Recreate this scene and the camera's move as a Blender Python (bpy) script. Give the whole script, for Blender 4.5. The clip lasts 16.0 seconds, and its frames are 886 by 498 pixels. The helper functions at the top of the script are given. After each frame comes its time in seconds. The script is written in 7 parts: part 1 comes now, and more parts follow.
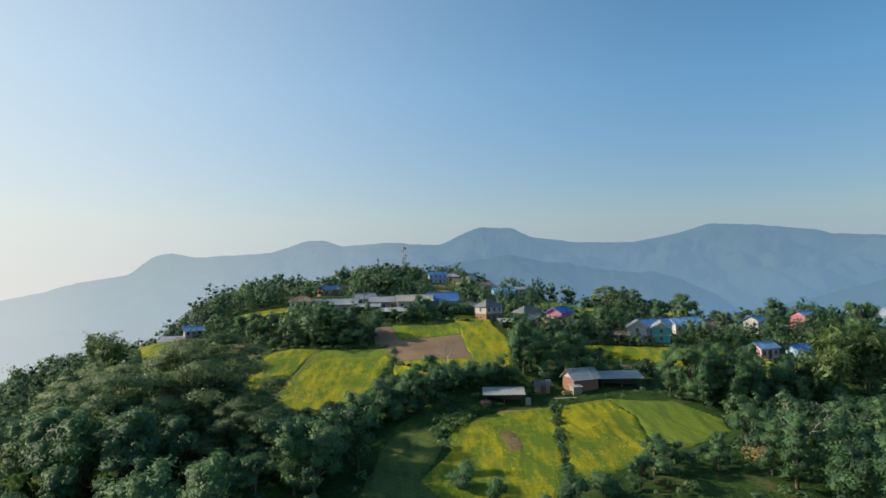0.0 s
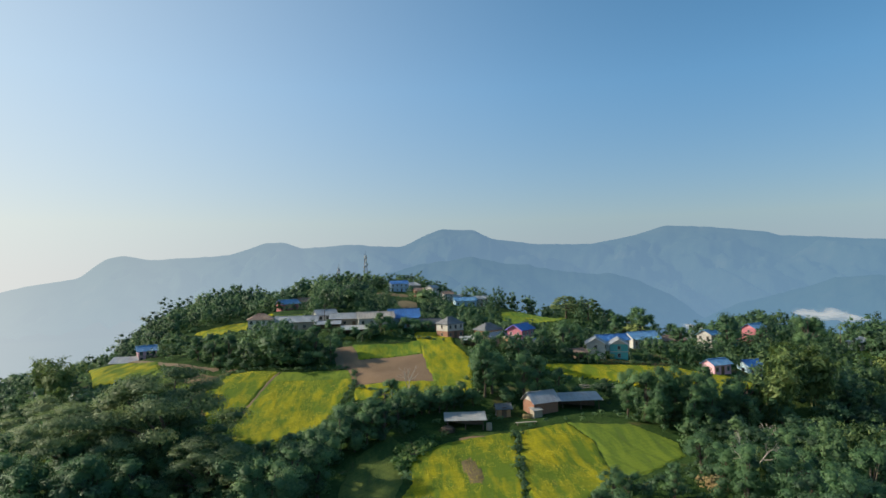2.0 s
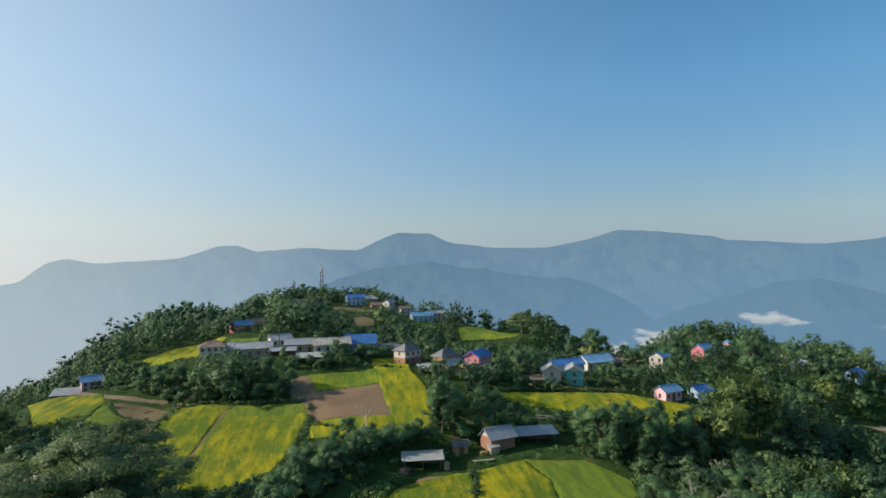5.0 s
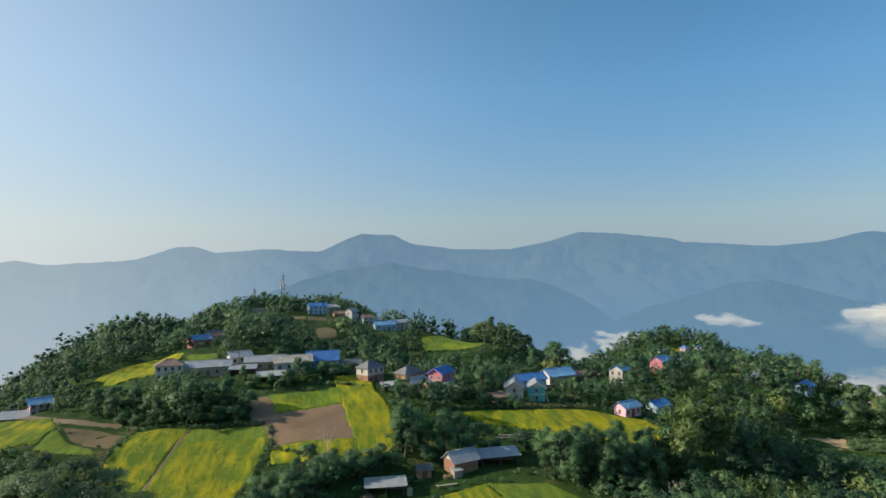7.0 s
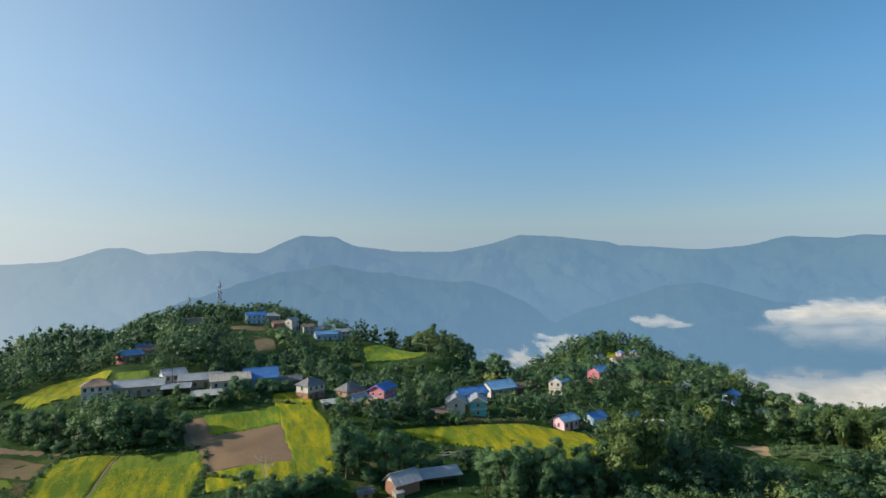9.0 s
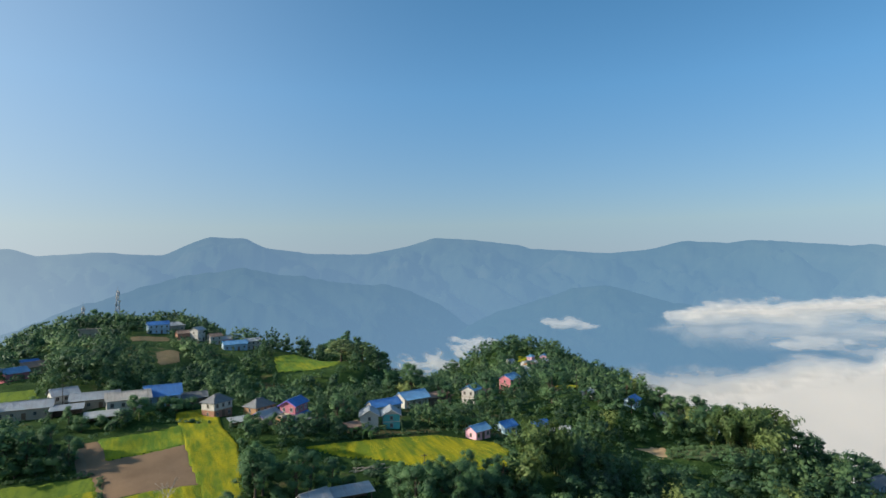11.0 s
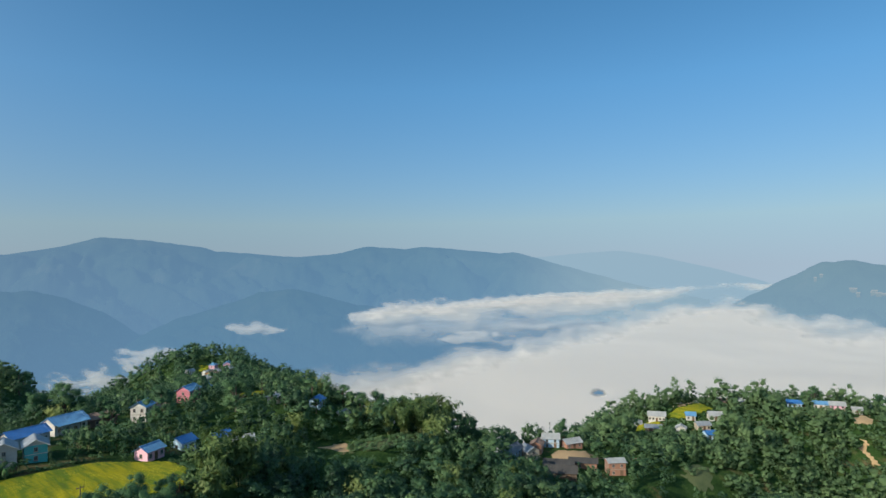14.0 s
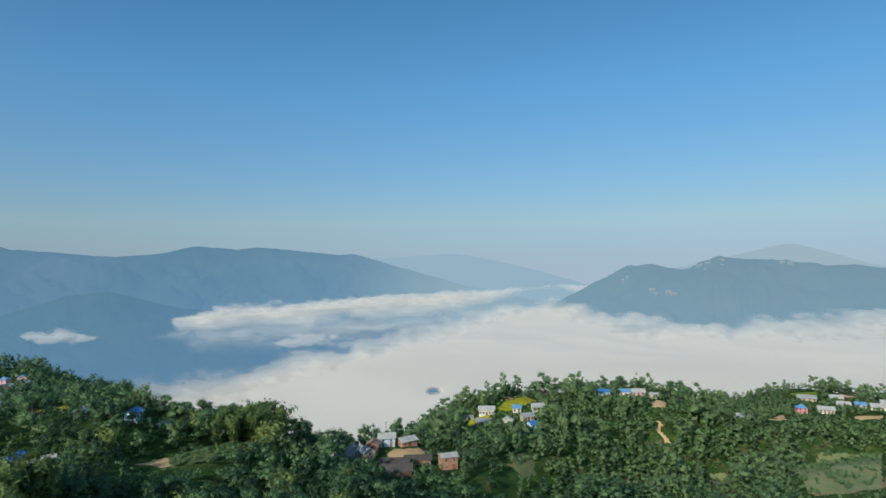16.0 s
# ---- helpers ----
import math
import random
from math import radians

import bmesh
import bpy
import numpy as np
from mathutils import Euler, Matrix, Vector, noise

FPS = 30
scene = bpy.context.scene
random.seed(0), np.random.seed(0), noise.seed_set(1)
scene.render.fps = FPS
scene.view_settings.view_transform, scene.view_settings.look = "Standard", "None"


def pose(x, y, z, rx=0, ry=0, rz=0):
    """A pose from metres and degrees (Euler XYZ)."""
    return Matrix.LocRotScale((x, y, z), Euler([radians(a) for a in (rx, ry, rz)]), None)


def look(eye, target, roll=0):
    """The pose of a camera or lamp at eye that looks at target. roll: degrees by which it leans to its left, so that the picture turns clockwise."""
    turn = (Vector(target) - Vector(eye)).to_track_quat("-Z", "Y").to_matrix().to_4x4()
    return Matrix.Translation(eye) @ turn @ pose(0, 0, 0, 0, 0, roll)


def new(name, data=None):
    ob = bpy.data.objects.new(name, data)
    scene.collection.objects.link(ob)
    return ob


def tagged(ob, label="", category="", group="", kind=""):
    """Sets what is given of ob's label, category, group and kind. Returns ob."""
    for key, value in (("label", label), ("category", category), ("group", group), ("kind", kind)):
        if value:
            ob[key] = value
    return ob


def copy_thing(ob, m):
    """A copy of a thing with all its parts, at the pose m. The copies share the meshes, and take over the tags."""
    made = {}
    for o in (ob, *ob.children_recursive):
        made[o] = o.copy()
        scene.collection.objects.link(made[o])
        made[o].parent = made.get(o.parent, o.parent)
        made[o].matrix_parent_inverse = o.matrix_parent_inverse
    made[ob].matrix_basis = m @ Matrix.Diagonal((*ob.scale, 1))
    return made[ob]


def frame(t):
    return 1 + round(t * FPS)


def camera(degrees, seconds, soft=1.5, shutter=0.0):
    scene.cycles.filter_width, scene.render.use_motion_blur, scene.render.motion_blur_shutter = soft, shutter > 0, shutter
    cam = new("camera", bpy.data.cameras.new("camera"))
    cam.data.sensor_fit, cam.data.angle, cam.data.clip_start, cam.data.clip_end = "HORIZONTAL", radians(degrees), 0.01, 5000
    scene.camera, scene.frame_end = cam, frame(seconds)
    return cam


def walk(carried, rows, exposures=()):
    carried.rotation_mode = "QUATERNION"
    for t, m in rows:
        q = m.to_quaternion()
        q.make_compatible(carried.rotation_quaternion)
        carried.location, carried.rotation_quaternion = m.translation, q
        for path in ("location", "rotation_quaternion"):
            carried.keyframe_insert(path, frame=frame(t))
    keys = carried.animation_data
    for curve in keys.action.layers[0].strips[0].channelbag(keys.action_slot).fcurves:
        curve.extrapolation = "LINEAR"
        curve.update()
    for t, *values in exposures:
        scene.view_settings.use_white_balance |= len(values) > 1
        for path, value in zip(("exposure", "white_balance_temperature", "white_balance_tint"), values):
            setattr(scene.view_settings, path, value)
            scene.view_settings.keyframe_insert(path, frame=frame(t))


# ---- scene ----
cam = camera(71.43, 16.0, soft=1.5)
PATH = [
    (0.0, -0.000, 0.000, 40.000, 0.000, 1.783, -0.904),
    (0.5, 0.080, 0.001, 41.178, -0.930, 1.808, -0.998),
    (1.0, 0.151, -0.004, 42.351, -1.850, 1.812, -1.067),
    (1.5, 0.177, -0.006, 43.517, -2.757, 1.816, -1.097),
    (2.0, 0.176, -0.010, 44.639, -3.567, 1.844, -1.104),
    (2.5, 0.173, -0.012, 45.739, -4.298, 1.885, -1.099),
    (3.0, 0.155, 0.028, 46.832, -4.978, 1.920, -1.094),
    (3.5, 0.129, 0.072, 47.944, -5.678, 1.947, -1.090),
    (4.0, 0.097, 0.107, 49.088, -6.366, 1.976, -1.086),
    (6.5, 0.199, 0.357, 54.954, -9.850, 1.999, -1.164),
    (7.0, 0.209, 0.352, 56.000, -10.990, 2.009, -1.156),
    (7.5, 0.217, 0.363, 56.996, -12.360, 2.004, -1.147),
    (8.0, 0.221, 0.384, 57.973, -13.775, 2.018, -1.138),
    (8.5, 0.235, 0.372, 58.918, -15.191, 2.039, -1.135),
    (11.0, 0.581, -0.094, 62.564, -24.182, 2.145, -1.136),
    (11.5, 0.605, -0.075, 62.652, -28.346, 2.130, -1.154),
    (12.0, 0.642, -0.107, 62.654, -31.872, 2.122, -1.161),
    (12.5, 0.679, -0.162, 62.603, -34.788, 2.099, -1.151),
    (13.0, 0.710, -0.169, 62.530, -38.510, 2.054, -1.128),
    (13.5, 0.671, -0.166, 62.436, -45.476, 1.994, -1.113),
    (14.0, 0.618, -0.160, 62.347, -52.550, 1.941, -1.083),
    (14.5, 0.622, -0.198, 62.264, -57.986, 1.901, -1.038),
    (15.0, 0.627, -0.231, 62.177, -62.873, 1.878, -0.992),
    (15.5, 0.644, -0.261, 62.102, -66.091, 1.873, -0.938),
    (16.0, 0.672, -0.304, 62.036, -67.434, 1.870, -0.864),
]
EXPOSURES = [(0.0, 0.06, 6850, 10), (8.0, 0.07, 6750, 10), (11.0, 0.07, 6520, 10), (12.0, 0.04, 6450, 10), (13.0, 0.0, 6350, 10), (14.0, -0.1, 6250, 8), (16.0, -0.13, 6250, 6)]
walk(cam, [(t, pose(x, y, z, 90, 0, yaw) @ pose(0, 0, 0, pitch, 0, 0) @ pose(0, 0, 0, 0, 0, roll)) for t, x, y, z, yaw, pitch, roll in PATH], EXPOSURES)

# ---- sky, sun ----
SUN_SIDE, SUN_UP = radians(-80), radians(26)
world = bpy.data.worlds.new("sky")
world.use_nodes = True
scene.world = world
wn, wl = world.node_tree.nodes, world.node_tree.links
sky = wn.new("ShaderNodeTexSky")
sky.sky_type, sky.sun_disc = "NISHITA", False
sky.sun_elevation, sky.sun_rotation = SUN_UP, SUN_SIDE
sky.altitude, sky.air_density, sky.dust_density, sky.ozone_density = 900, 1.0, 1.8, 2.0
wn["Background"].inputs["Strength"].default_value = 0.164
# thick air: the lowest degrees of sky look like those just above them
way = wn.new("ShaderNodeTexCoord")
split, bind = wn.new("ShaderNodeSeparateXYZ"), wn.new("ShaderNodeCombineXYZ")
least = wn.new("ShaderNodeMath")
least.operation = "MAXIMUM"
least.inputs[1].default_value = 0.075
wl.new(way.outputs["Generated"], split.inputs[0])
wl.new(split.outputs["X"], bind.inputs["X"]), wl.new(split.outputs["Y"], bind.inputs["Y"])
wl.new(split.outputs["Z"], least.inputs[0]), wl.new(least.outputs[0], bind.inputs["Z"])
wl.new(bind.outputs[0], sky.inputs["Vector"])
# hazy air tints the sky by height, and glows on the sun's side
height = wn.new("ShaderNodeValToRGB")
stops = [(0.0, (0.62, 0.575, 0.63)), (0.10, (0.60, 0.675, 0.72)), (0.28, (0.55, 0.89, 1.0)), (0.55, (0.42, 0.88, 1.0))]
while len(height.color_ramp.elements) < len(stops):
    height.color_ramp.elements.new(0.5)
for e, (at, c) in zip(height.color_ramp.elements, stops):
    e.position, e.color = at, (*c, 1)
wl.new(split.outputs["Z"], height.inputs["Fac"])
tint = wn.new("ShaderNodeMix")
tint.data_type, tint.blend_type = "RGBA", "MULTIPLY"
tint.inputs["Factor"].default_value = 1.0
wl.new(sky.outputs["Color"], tint.inputs["A"])
wl.new(height.outputs["Color"], tint.inputs["B"])
toward = wn.new("ShaderNodeVectorMath")
toward.operation = "DOT_PRODUCT"
toward.inputs[1].default_value = (math.sin(SUN_SIDE), math.cos(SUN_SIDE), -0.15)
wl.new(way.outputs["Generated"], toward.inputs[0])
glow = wn.new("ShaderNodeMath")
glow.operation, glow.use_clamp = "POWER", True
plus = wn.new("ShaderNodeMath")
plus.operation, plus.use_clamp = "MULTIPLY_ADD", True
plus.inputs[1].default_value, plus.inputs[2].default_value = 0.62, 0.38
wl.new(toward.outputs["Value"], plus.inputs[0])
wl.new(plus.outputs[0], glow.inputs[0])
glow.inputs[1].default_value = 2.6
add = wn.new("ShaderNodeMix")
add.data_type, add.blend_type = "RGBA", "MIX"
add.inputs["B"].default_value = (4.62, 4.72, 4.55, 1)
wl.new(glow.outputs[0], add.inputs["Factor"])
wl.new(tint.outputs["Result"], add.inputs["A"])
# and is a little deeper on the far side
away = wn.new("ShaderNodeMapRange")
away.inputs["From Min"].default_value, away.inputs["From Max"].default_value = -1.0, 0.0
away.inputs["To Min"].default_value, away.inputs["To Max"].default_value = 0.8, 1.0
wl.new(toward.outputs["Value"], away.inputs["Value"])
deep = wn.new("ShaderNodeVectorMath")
deep.operation = "SCALE"
wl.new(add.outputs["Result"], deep.inputs[0]), wl.new(away.outputs["Result"], deep.inputs["Scale"])
wl.new(deep.outputs["Vector"], wn["Background"].inputs["Color"])

sun = new("sun", bpy.data.lights.new("sun", "SUN"))
sun.data.energy, sun.data.angle, sun.data.color = 5.0, radians(0.55), (1.0, 0.9, 0.74)
toward_sun = Vector((math.sin(SUN_SIDE) * math.cos(SUN_UP), math.cos(SUN_SIDE) * math.cos(SUN_UP), math.sin(SUN_UP)))
sun.matrix_world = look(toward_sun * 100, (0, 0, 0))

# ---- materials ----
def shader(name):
    m = bpy.data.materials.new(name)
    m.use_nodes = True
    return m, m.node_tree.nodes, m.node_tree.links, m.node_tree.nodes["Principled BSDF"]


def noise_node(n, l, vector, scale, detail=4.0, rough=0.6):
    t = n.new("ShaderNodeTexNoise")
    t.inputs["Scale"].default_value, t.inputs["Detail"].default_value, t.inputs["Roughness"].default_value = scale, detail, rough
    l.new(vector, t.inputs["Vector"])
    return t.outputs["Fac"]


def ramp(n, l, fac, stops):
    r = n.new("ShaderNodeValToRGB")
    while len(r.color_ramp.elements) < len(stops):
        r.color_ramp.elements.new(0.5)
    for e, (at, c) in zip(r.color_ramp.elements, stops):
        e.position, e.color = at, (*c, 1)
    l.new(fac, r.inputs["Fac"])
    return r.outputs["Color"]


def blend(n, l, fac, a, b, mode="MIX"):
    x = n.new("ShaderNodeMix")
    x.data_type, x.blend_type = "RGBA", mode
    for sock, v in ((x.inputs["Factor"], fac), (x.inputs["A"], a), (x.inputs["B"], b)):
        if isinstance(v, bpy.types.NodeSocket):
            l.new(v, sock)
        else:
            sock.default_value = v if isinstance(v, (int, float)) else (*v, 1)
    return x.outputs["Result"]


def calc(n, l, op, a, b=0.0, clamp=False):
    x = n.new("ShaderNodeMath")
    x.operation, x.use_clamp = op, clamp
    for sock, v in ((x.inputs[0], a), (x.inputs[1], b)):
        if isinstance(v, bpy.types.NodeSocket):
            l.new(v, sock)
        else:
            sock.default_value = v
    return x.outputs[0]


def bumped(n, l, bsdf, height, strength, distance):
    b = n.new("ShaderNodeBump")
    b.inputs["Strength"].default_value, b.inputs["Distance"].default_value = strength, distance
    l.new(height, b.inputs["Height"])
    l.new(b.outputs["Normal"], bsdf.inputs["Normal"])


def coord(n, kind="Object"):
    return n.new("ShaderNodeTexCoord").outputs[kind]


def place(n):
    return n.new("ShaderNodeNewGeometry").outputs["Position"]


def plain(name, c, rough=0.8, vary=0.25, scale=1.2, metal=0.0, grime=(0.2, 0.17, 0.13), grime_amount=0.35, bump=0.02):
    """A painted, plastered or bare surface with broad stains and a fine grain."""
    m, n, l, b = shader(name)
    v = coord(n)
    broad, fine = noise_node(n, l, v, scale * 0.35, 5), noise_node(n, l, v, scale * 7, 3)
    shade = ramp(n, l, fine, [(0.3, [k * (1 - vary) for k in c]), (0.7, [min(1, k * (1 + vary * 0.6)) for k in c])])
    spots = calc(n, l, "MULTIPLY", ramp(n, l, broad, [(0.45, (0, 0, 0)), (0.75, (1, 1, 1))]), grime_amount)
    col = blend(n, l, spots, shade, grime)
    info = n.new("ShaderNodeObjectInfo")
    hsv = n.new("ShaderNodeHueSaturation")
    l.new(col, hsv.inputs["Color"])
    l.new(calc(n, l, "ADD", calc(n, l, "MULTIPLY", info.outputs["Random"], 0.3), 0.85), hsv.inputs["Value"])
    l.new(hsv.outputs["Color"], b.inputs["Base Color"])
    b.inputs["Roughness"].default_value, b.inputs["Metallic"].default_value = rough, metal
    bumped(n, l, b, fine, 0.4, bump)
    return m


def corrugated(name, c, rough=0.45, metal=0.0, rust=0.3, rust_colour=(0.2, 0.1, 0.05)):
    """Corrugated sheet: waves across the slope, sheet by sheet tint, rust runs."""
    m, n, l, b = shader(name)
    v = coord(n)
    w = n.new("ShaderNodeTexWave")
    w.wave_type, w.bands_direction = "BANDS", "X"
    w.inputs["Scale"].default_value, w.inputs["Distortion"].default_value = 2.6, 0.0
    l.new(v, w.inputs["Vector"])
    st = n.new("ShaderNodeMapping")
    st.inputs["Scale"].default_value = (1.1, 0.12, 0.12)
    l.new(v, st.inputs["Vector"])
    runs, broad = noise_node(n, l, st.outputs["Vector"], 1.6, 5), noise_node(n, l, v, 0.5, 4)
    base = ramp(n, l, broad, [(0.3, [k * 0.78 for k in c]), (0.7, [min(1, k * 1.15) for k in c])])
    col = blend(n, l, calc(n, l, "MULTIPLY", ramp(n, l, runs, [(0.5, (0, 0, 0)), (0.72, (1, 1, 1))]), rust), base, rust_colour)
    col = blend(n, l, calc(n, l, "MULTIPLY", w.outputs["Fac"], 0.25), col, [k * 0.5 for k in c])
    l.new(col, b.inputs["Base Color"])
    b.inputs["Roughness"].default_value, b.inputs["Metallic"].default_value = rough, metal
    bumped(n, l, b, w.outputs["Fac"], 0.7, 0.04)
    return m


def foliage(name, dark, mid, light, tree_scale=0.12, clear=0.25, lift=0.9, gloss=0.5, relief=0.4):
    """Leaves: each spray, clump, tree and patch its own tone, leaf-sized relief, some light shining through."""
    m, n, l, b = shader(name)
    geo = n.new("ShaderNodeNewGeometry")
    info = n.new("ShaderNodeObjectInfo")
    patch = noise_node(n, l, geo.outputs["Position"], tree_scale, 2)
    speck = noise_node(n, l, geo.outputs["Position"], 2.2, 3, 0.7)
    own = n.new("ShaderNodeAttribute")
    own.attribute_name = "tone"
    leaf = ramp(n, l, calc(n, l, "ADD", calc(n, l, "MULTIPLY", own.outputs["Fac"], 0.45), calc(n, l, "MULTIPLY", speck, 0.6)), [(0.12, dark), (0.5, mid), (0.95, light)])
    tone = calc(n, l, "ADD", calc(n, l, "MULTIPLY", patch, 0.6), calc(n, l, "MULTIPLY", info.outputs["Random"], 0.7))
    tone = calc(n, l, "ADD", tone, calc(n, l, "MULTIPLY", own.outputs["Fac"], 0.3))
    hsv = n.new("ShaderNodeHueSaturation")
    l.new(leaf, hsv.inputs["Color"])
    l.new(calc(n, l, "SUBTRACT", 0.535, calc(n, l, "MULTIPLY", tone, 0.045)), hsv.inputs["Hue"])
    l.new(calc(n, l, "ADD", tone, lift), hsv.inputs["Value"])
    l.new(hsv.outputs["Color"], b.inputs["Base Color"])
    b.inputs["Roughness"].default_value = 0.6
    b.inputs["Specular IOR Level"].default_value = gloss
    bumped(n, l, b, speck, relief, 0.25)
    tr = n.new("ShaderNodeBsdfTranslucent")
    l.new(hsv.outputs["Color"], tr.inputs["Color"])
    mix = n.new("ShaderNodeMixShader")
    mix.inputs[0].default_value = clear
    l.new(b.outputs[0], mix.inputs[1]), l.new(tr.outputs[0], mix.inputs[2])
    l.new(mix.outputs[0], n["Material Output"].inputs["Surface"])
    return m


def crop(name, green, yellow, amount, row_angle=0.0, soil=(0.16, 0.1, 0.06)):
    """A field seen from above: flowers and leaves in drifts, sowing rows, thin places."""
    m, n, l, b = shader(name)
    p = place(n)
    mp = n.new("ShaderNodeMapping")
    mp.inputs["Rotation"].default_value = (0, 0, radians(row_angle))
    l.new(p, mp.inputs["Vector"])
    sq = n.new("ShaderNodeMapping")
    sq.inputs["Rotation"].default_value, sq.inputs["Scale"].default_value = (0, 0, radians(row_angle)), (1.0, 0.18, 1.0)
    l.new(p, sq.inputs["Vector"])
    drifts, lanes, fine = noise_node(n, l, p, 0.07, 4), noise_node(n, l, sq.outputs["Vector"], 0.55, 5, 0.62), noise_node(n, l, p, 4.5, 3, 0.75)
    f = calc(n, l, "ADD", calc(n, l, "MULTIPLY", drifts, 0.35), calc(n, l, "MULTIPLY", lanes, 0.55))
    f = calc(n, l, "ADD", f, calc(n, l, "MULTIPLY", fine, 0.1))
    half = [(g * 0.5 + y * 0.5) for g, y in zip(green, yellow)]
    col = ramp(n, l, calc(n, l, "ADD", f, amount), [(0.40, green), (0.47, half), (0.55, yellow)])
    across = n.new("ShaderNodeMapping")
    across.inputs["Rotation"].default_value = (0, 0, radians(row_angle + 88))
    l.new(p, across.inputs["Vector"])
    for vector, scale, wobble, part_of, depth in ((across.outputs["Vector"], 0.05, 0.5, 0.05, 0.24), (mp.outputs["Vector"], 0.28, 0.6, 0.3, 0.16)):
        w = n.new("ShaderNodeTexWave")
        w.inputs["Scale"].default_value, w.inputs["Distortion"].default_value, w.inputs["Detail"].default_value, w.inputs["Detail Scale"].default_value = scale, wobble, 3, 1.2
        l.new(vector, w.inputs["Vector"])
        track = calc(n, l, "MULTIPLY", ramp(n, l, w.outputs["Fac"], [(part_of * 0.25, (1, 1, 1)), (part_of, (0, 0, 0))]), depth)
        col = blend(n, l, track, col, [k * 0.6 for k in green])
    dark = calc(n, l, "MULTIPLY", ramp(n, l, fine, [(0.34, (1, 1, 1)), (0.5, (0, 0, 0))]), 0.3)
    col = blend(n, l, dark, col, [k * 0.5 for k in green])
    thin = calc(n, l, "MULTIPLY", ramp(n, l, lanes, [(0.28, (1, 1, 1)), (0.38, (0, 0, 0))]), 0.2)
    col = blend(n, l, thin, col, soil)
    l.new(col, b.inputs["Base Color"])
    b.inputs["Roughness"].default_value, b.inputs["Specular IOR Level"].default_value = 0.85, 0.15
    bumped(n, l, b, calc(n, l, "ADD", fine, lanes), 0.9, 0.35)
    return m


def earth(name, a, c, scale=0.5, furrow=None):
    m, n, l, b = shader(name)
    p = place(n)
    big, fine = noise_node(n, l, p, scale * 0.2, 5), noise_node(n, l, p, scale * 8, 4, 0.7)
    col = ramp(n, l, calc(n, l, "ADD", calc(n, l, "MULTIPLY", big, 0.6), calc(n, l, "MULTIPLY", fine, 0.4)), [(0.35, a), (0.65, c)])
    h = fine
    if furrow is not None:
        mp = n.new("ShaderNodeMapping")
        mp.inputs["Rotation"].default_value = (0, 0, radians(furrow))
        l.new(p, mp.inputs["Vector"])
        w = n.new("ShaderNodeTexWave")
        w.inputs["Scale"].default_value, w.inputs["Distortion"].default_value, w.inputs["Detail"].default_value = 0.45, 2.5, 3
        l.new(mp.outputs["Vector"], w.inputs["Vector"])
        col = blend(n, l, calc(n, l, "MULTIPLY", w.outputs["Fac"], 0.10), col, [k * 0.6 for k in a])
        h = calc(n, l, "ADD", fine, calc(n, l, "MULTIPLY", w.outputs["Fac"], 0.35))
    l.new(col, b.inputs["Base Color"])
    b.inputs["Roughness"].default_value = 0.95
    bumped(n, l, b, h, 0.6, 0.1)
    return m


def undergrowth():
    """The hillside under and between the trees: scrub, grass and bare soil."""
    m, n, l, b = shader("hillside")
    p = place(n)
    big, mid, fine = noise_node(n, l, p, 0.02, 5), noise_node(n, l, p, 0.16, 5), noise_node(n, l, p, 1.6, 5, 0.7)
    f = calc(n, l, "ADD", calc(n, l, "MULTIPLY", mid, 0.5), calc(n, l, "MULTIPLY", fine, 0.5))
    green = ramp(n, l, f, [(0.33, (0.012, 0.03, 0.01)), (0.5, (0.035, 0.075, 0.018)), (0.66, (0.09, 0.13, 0.035))])
    soil = ramp(n, l, fine, [(0.35, (0.10, 0.065, 0.035)), (0.65, (0.2, 0.14, 0.08))])
    col = blend(n, l, calc(n, l, "MULTIPLY", ramp(n, l, calc(n, l, "ADD", calc(n, l, "MULTIPLY", big, 0.5), calc(n, l, "MULTIPLY", mid, 0.5)), [(0.56, (0, 0, 0)), (0.64, (1, 1, 1))]), 0.7), green, soil)
    l.new(col, b.inputs["Base Color"])
    b.inputs["Roughness"].default_value, b.inputs["Specular IOR Level"].default_value = 0.95, 0.1
    bumped(n, l, b, f, 1.0, 0.8)
    return m


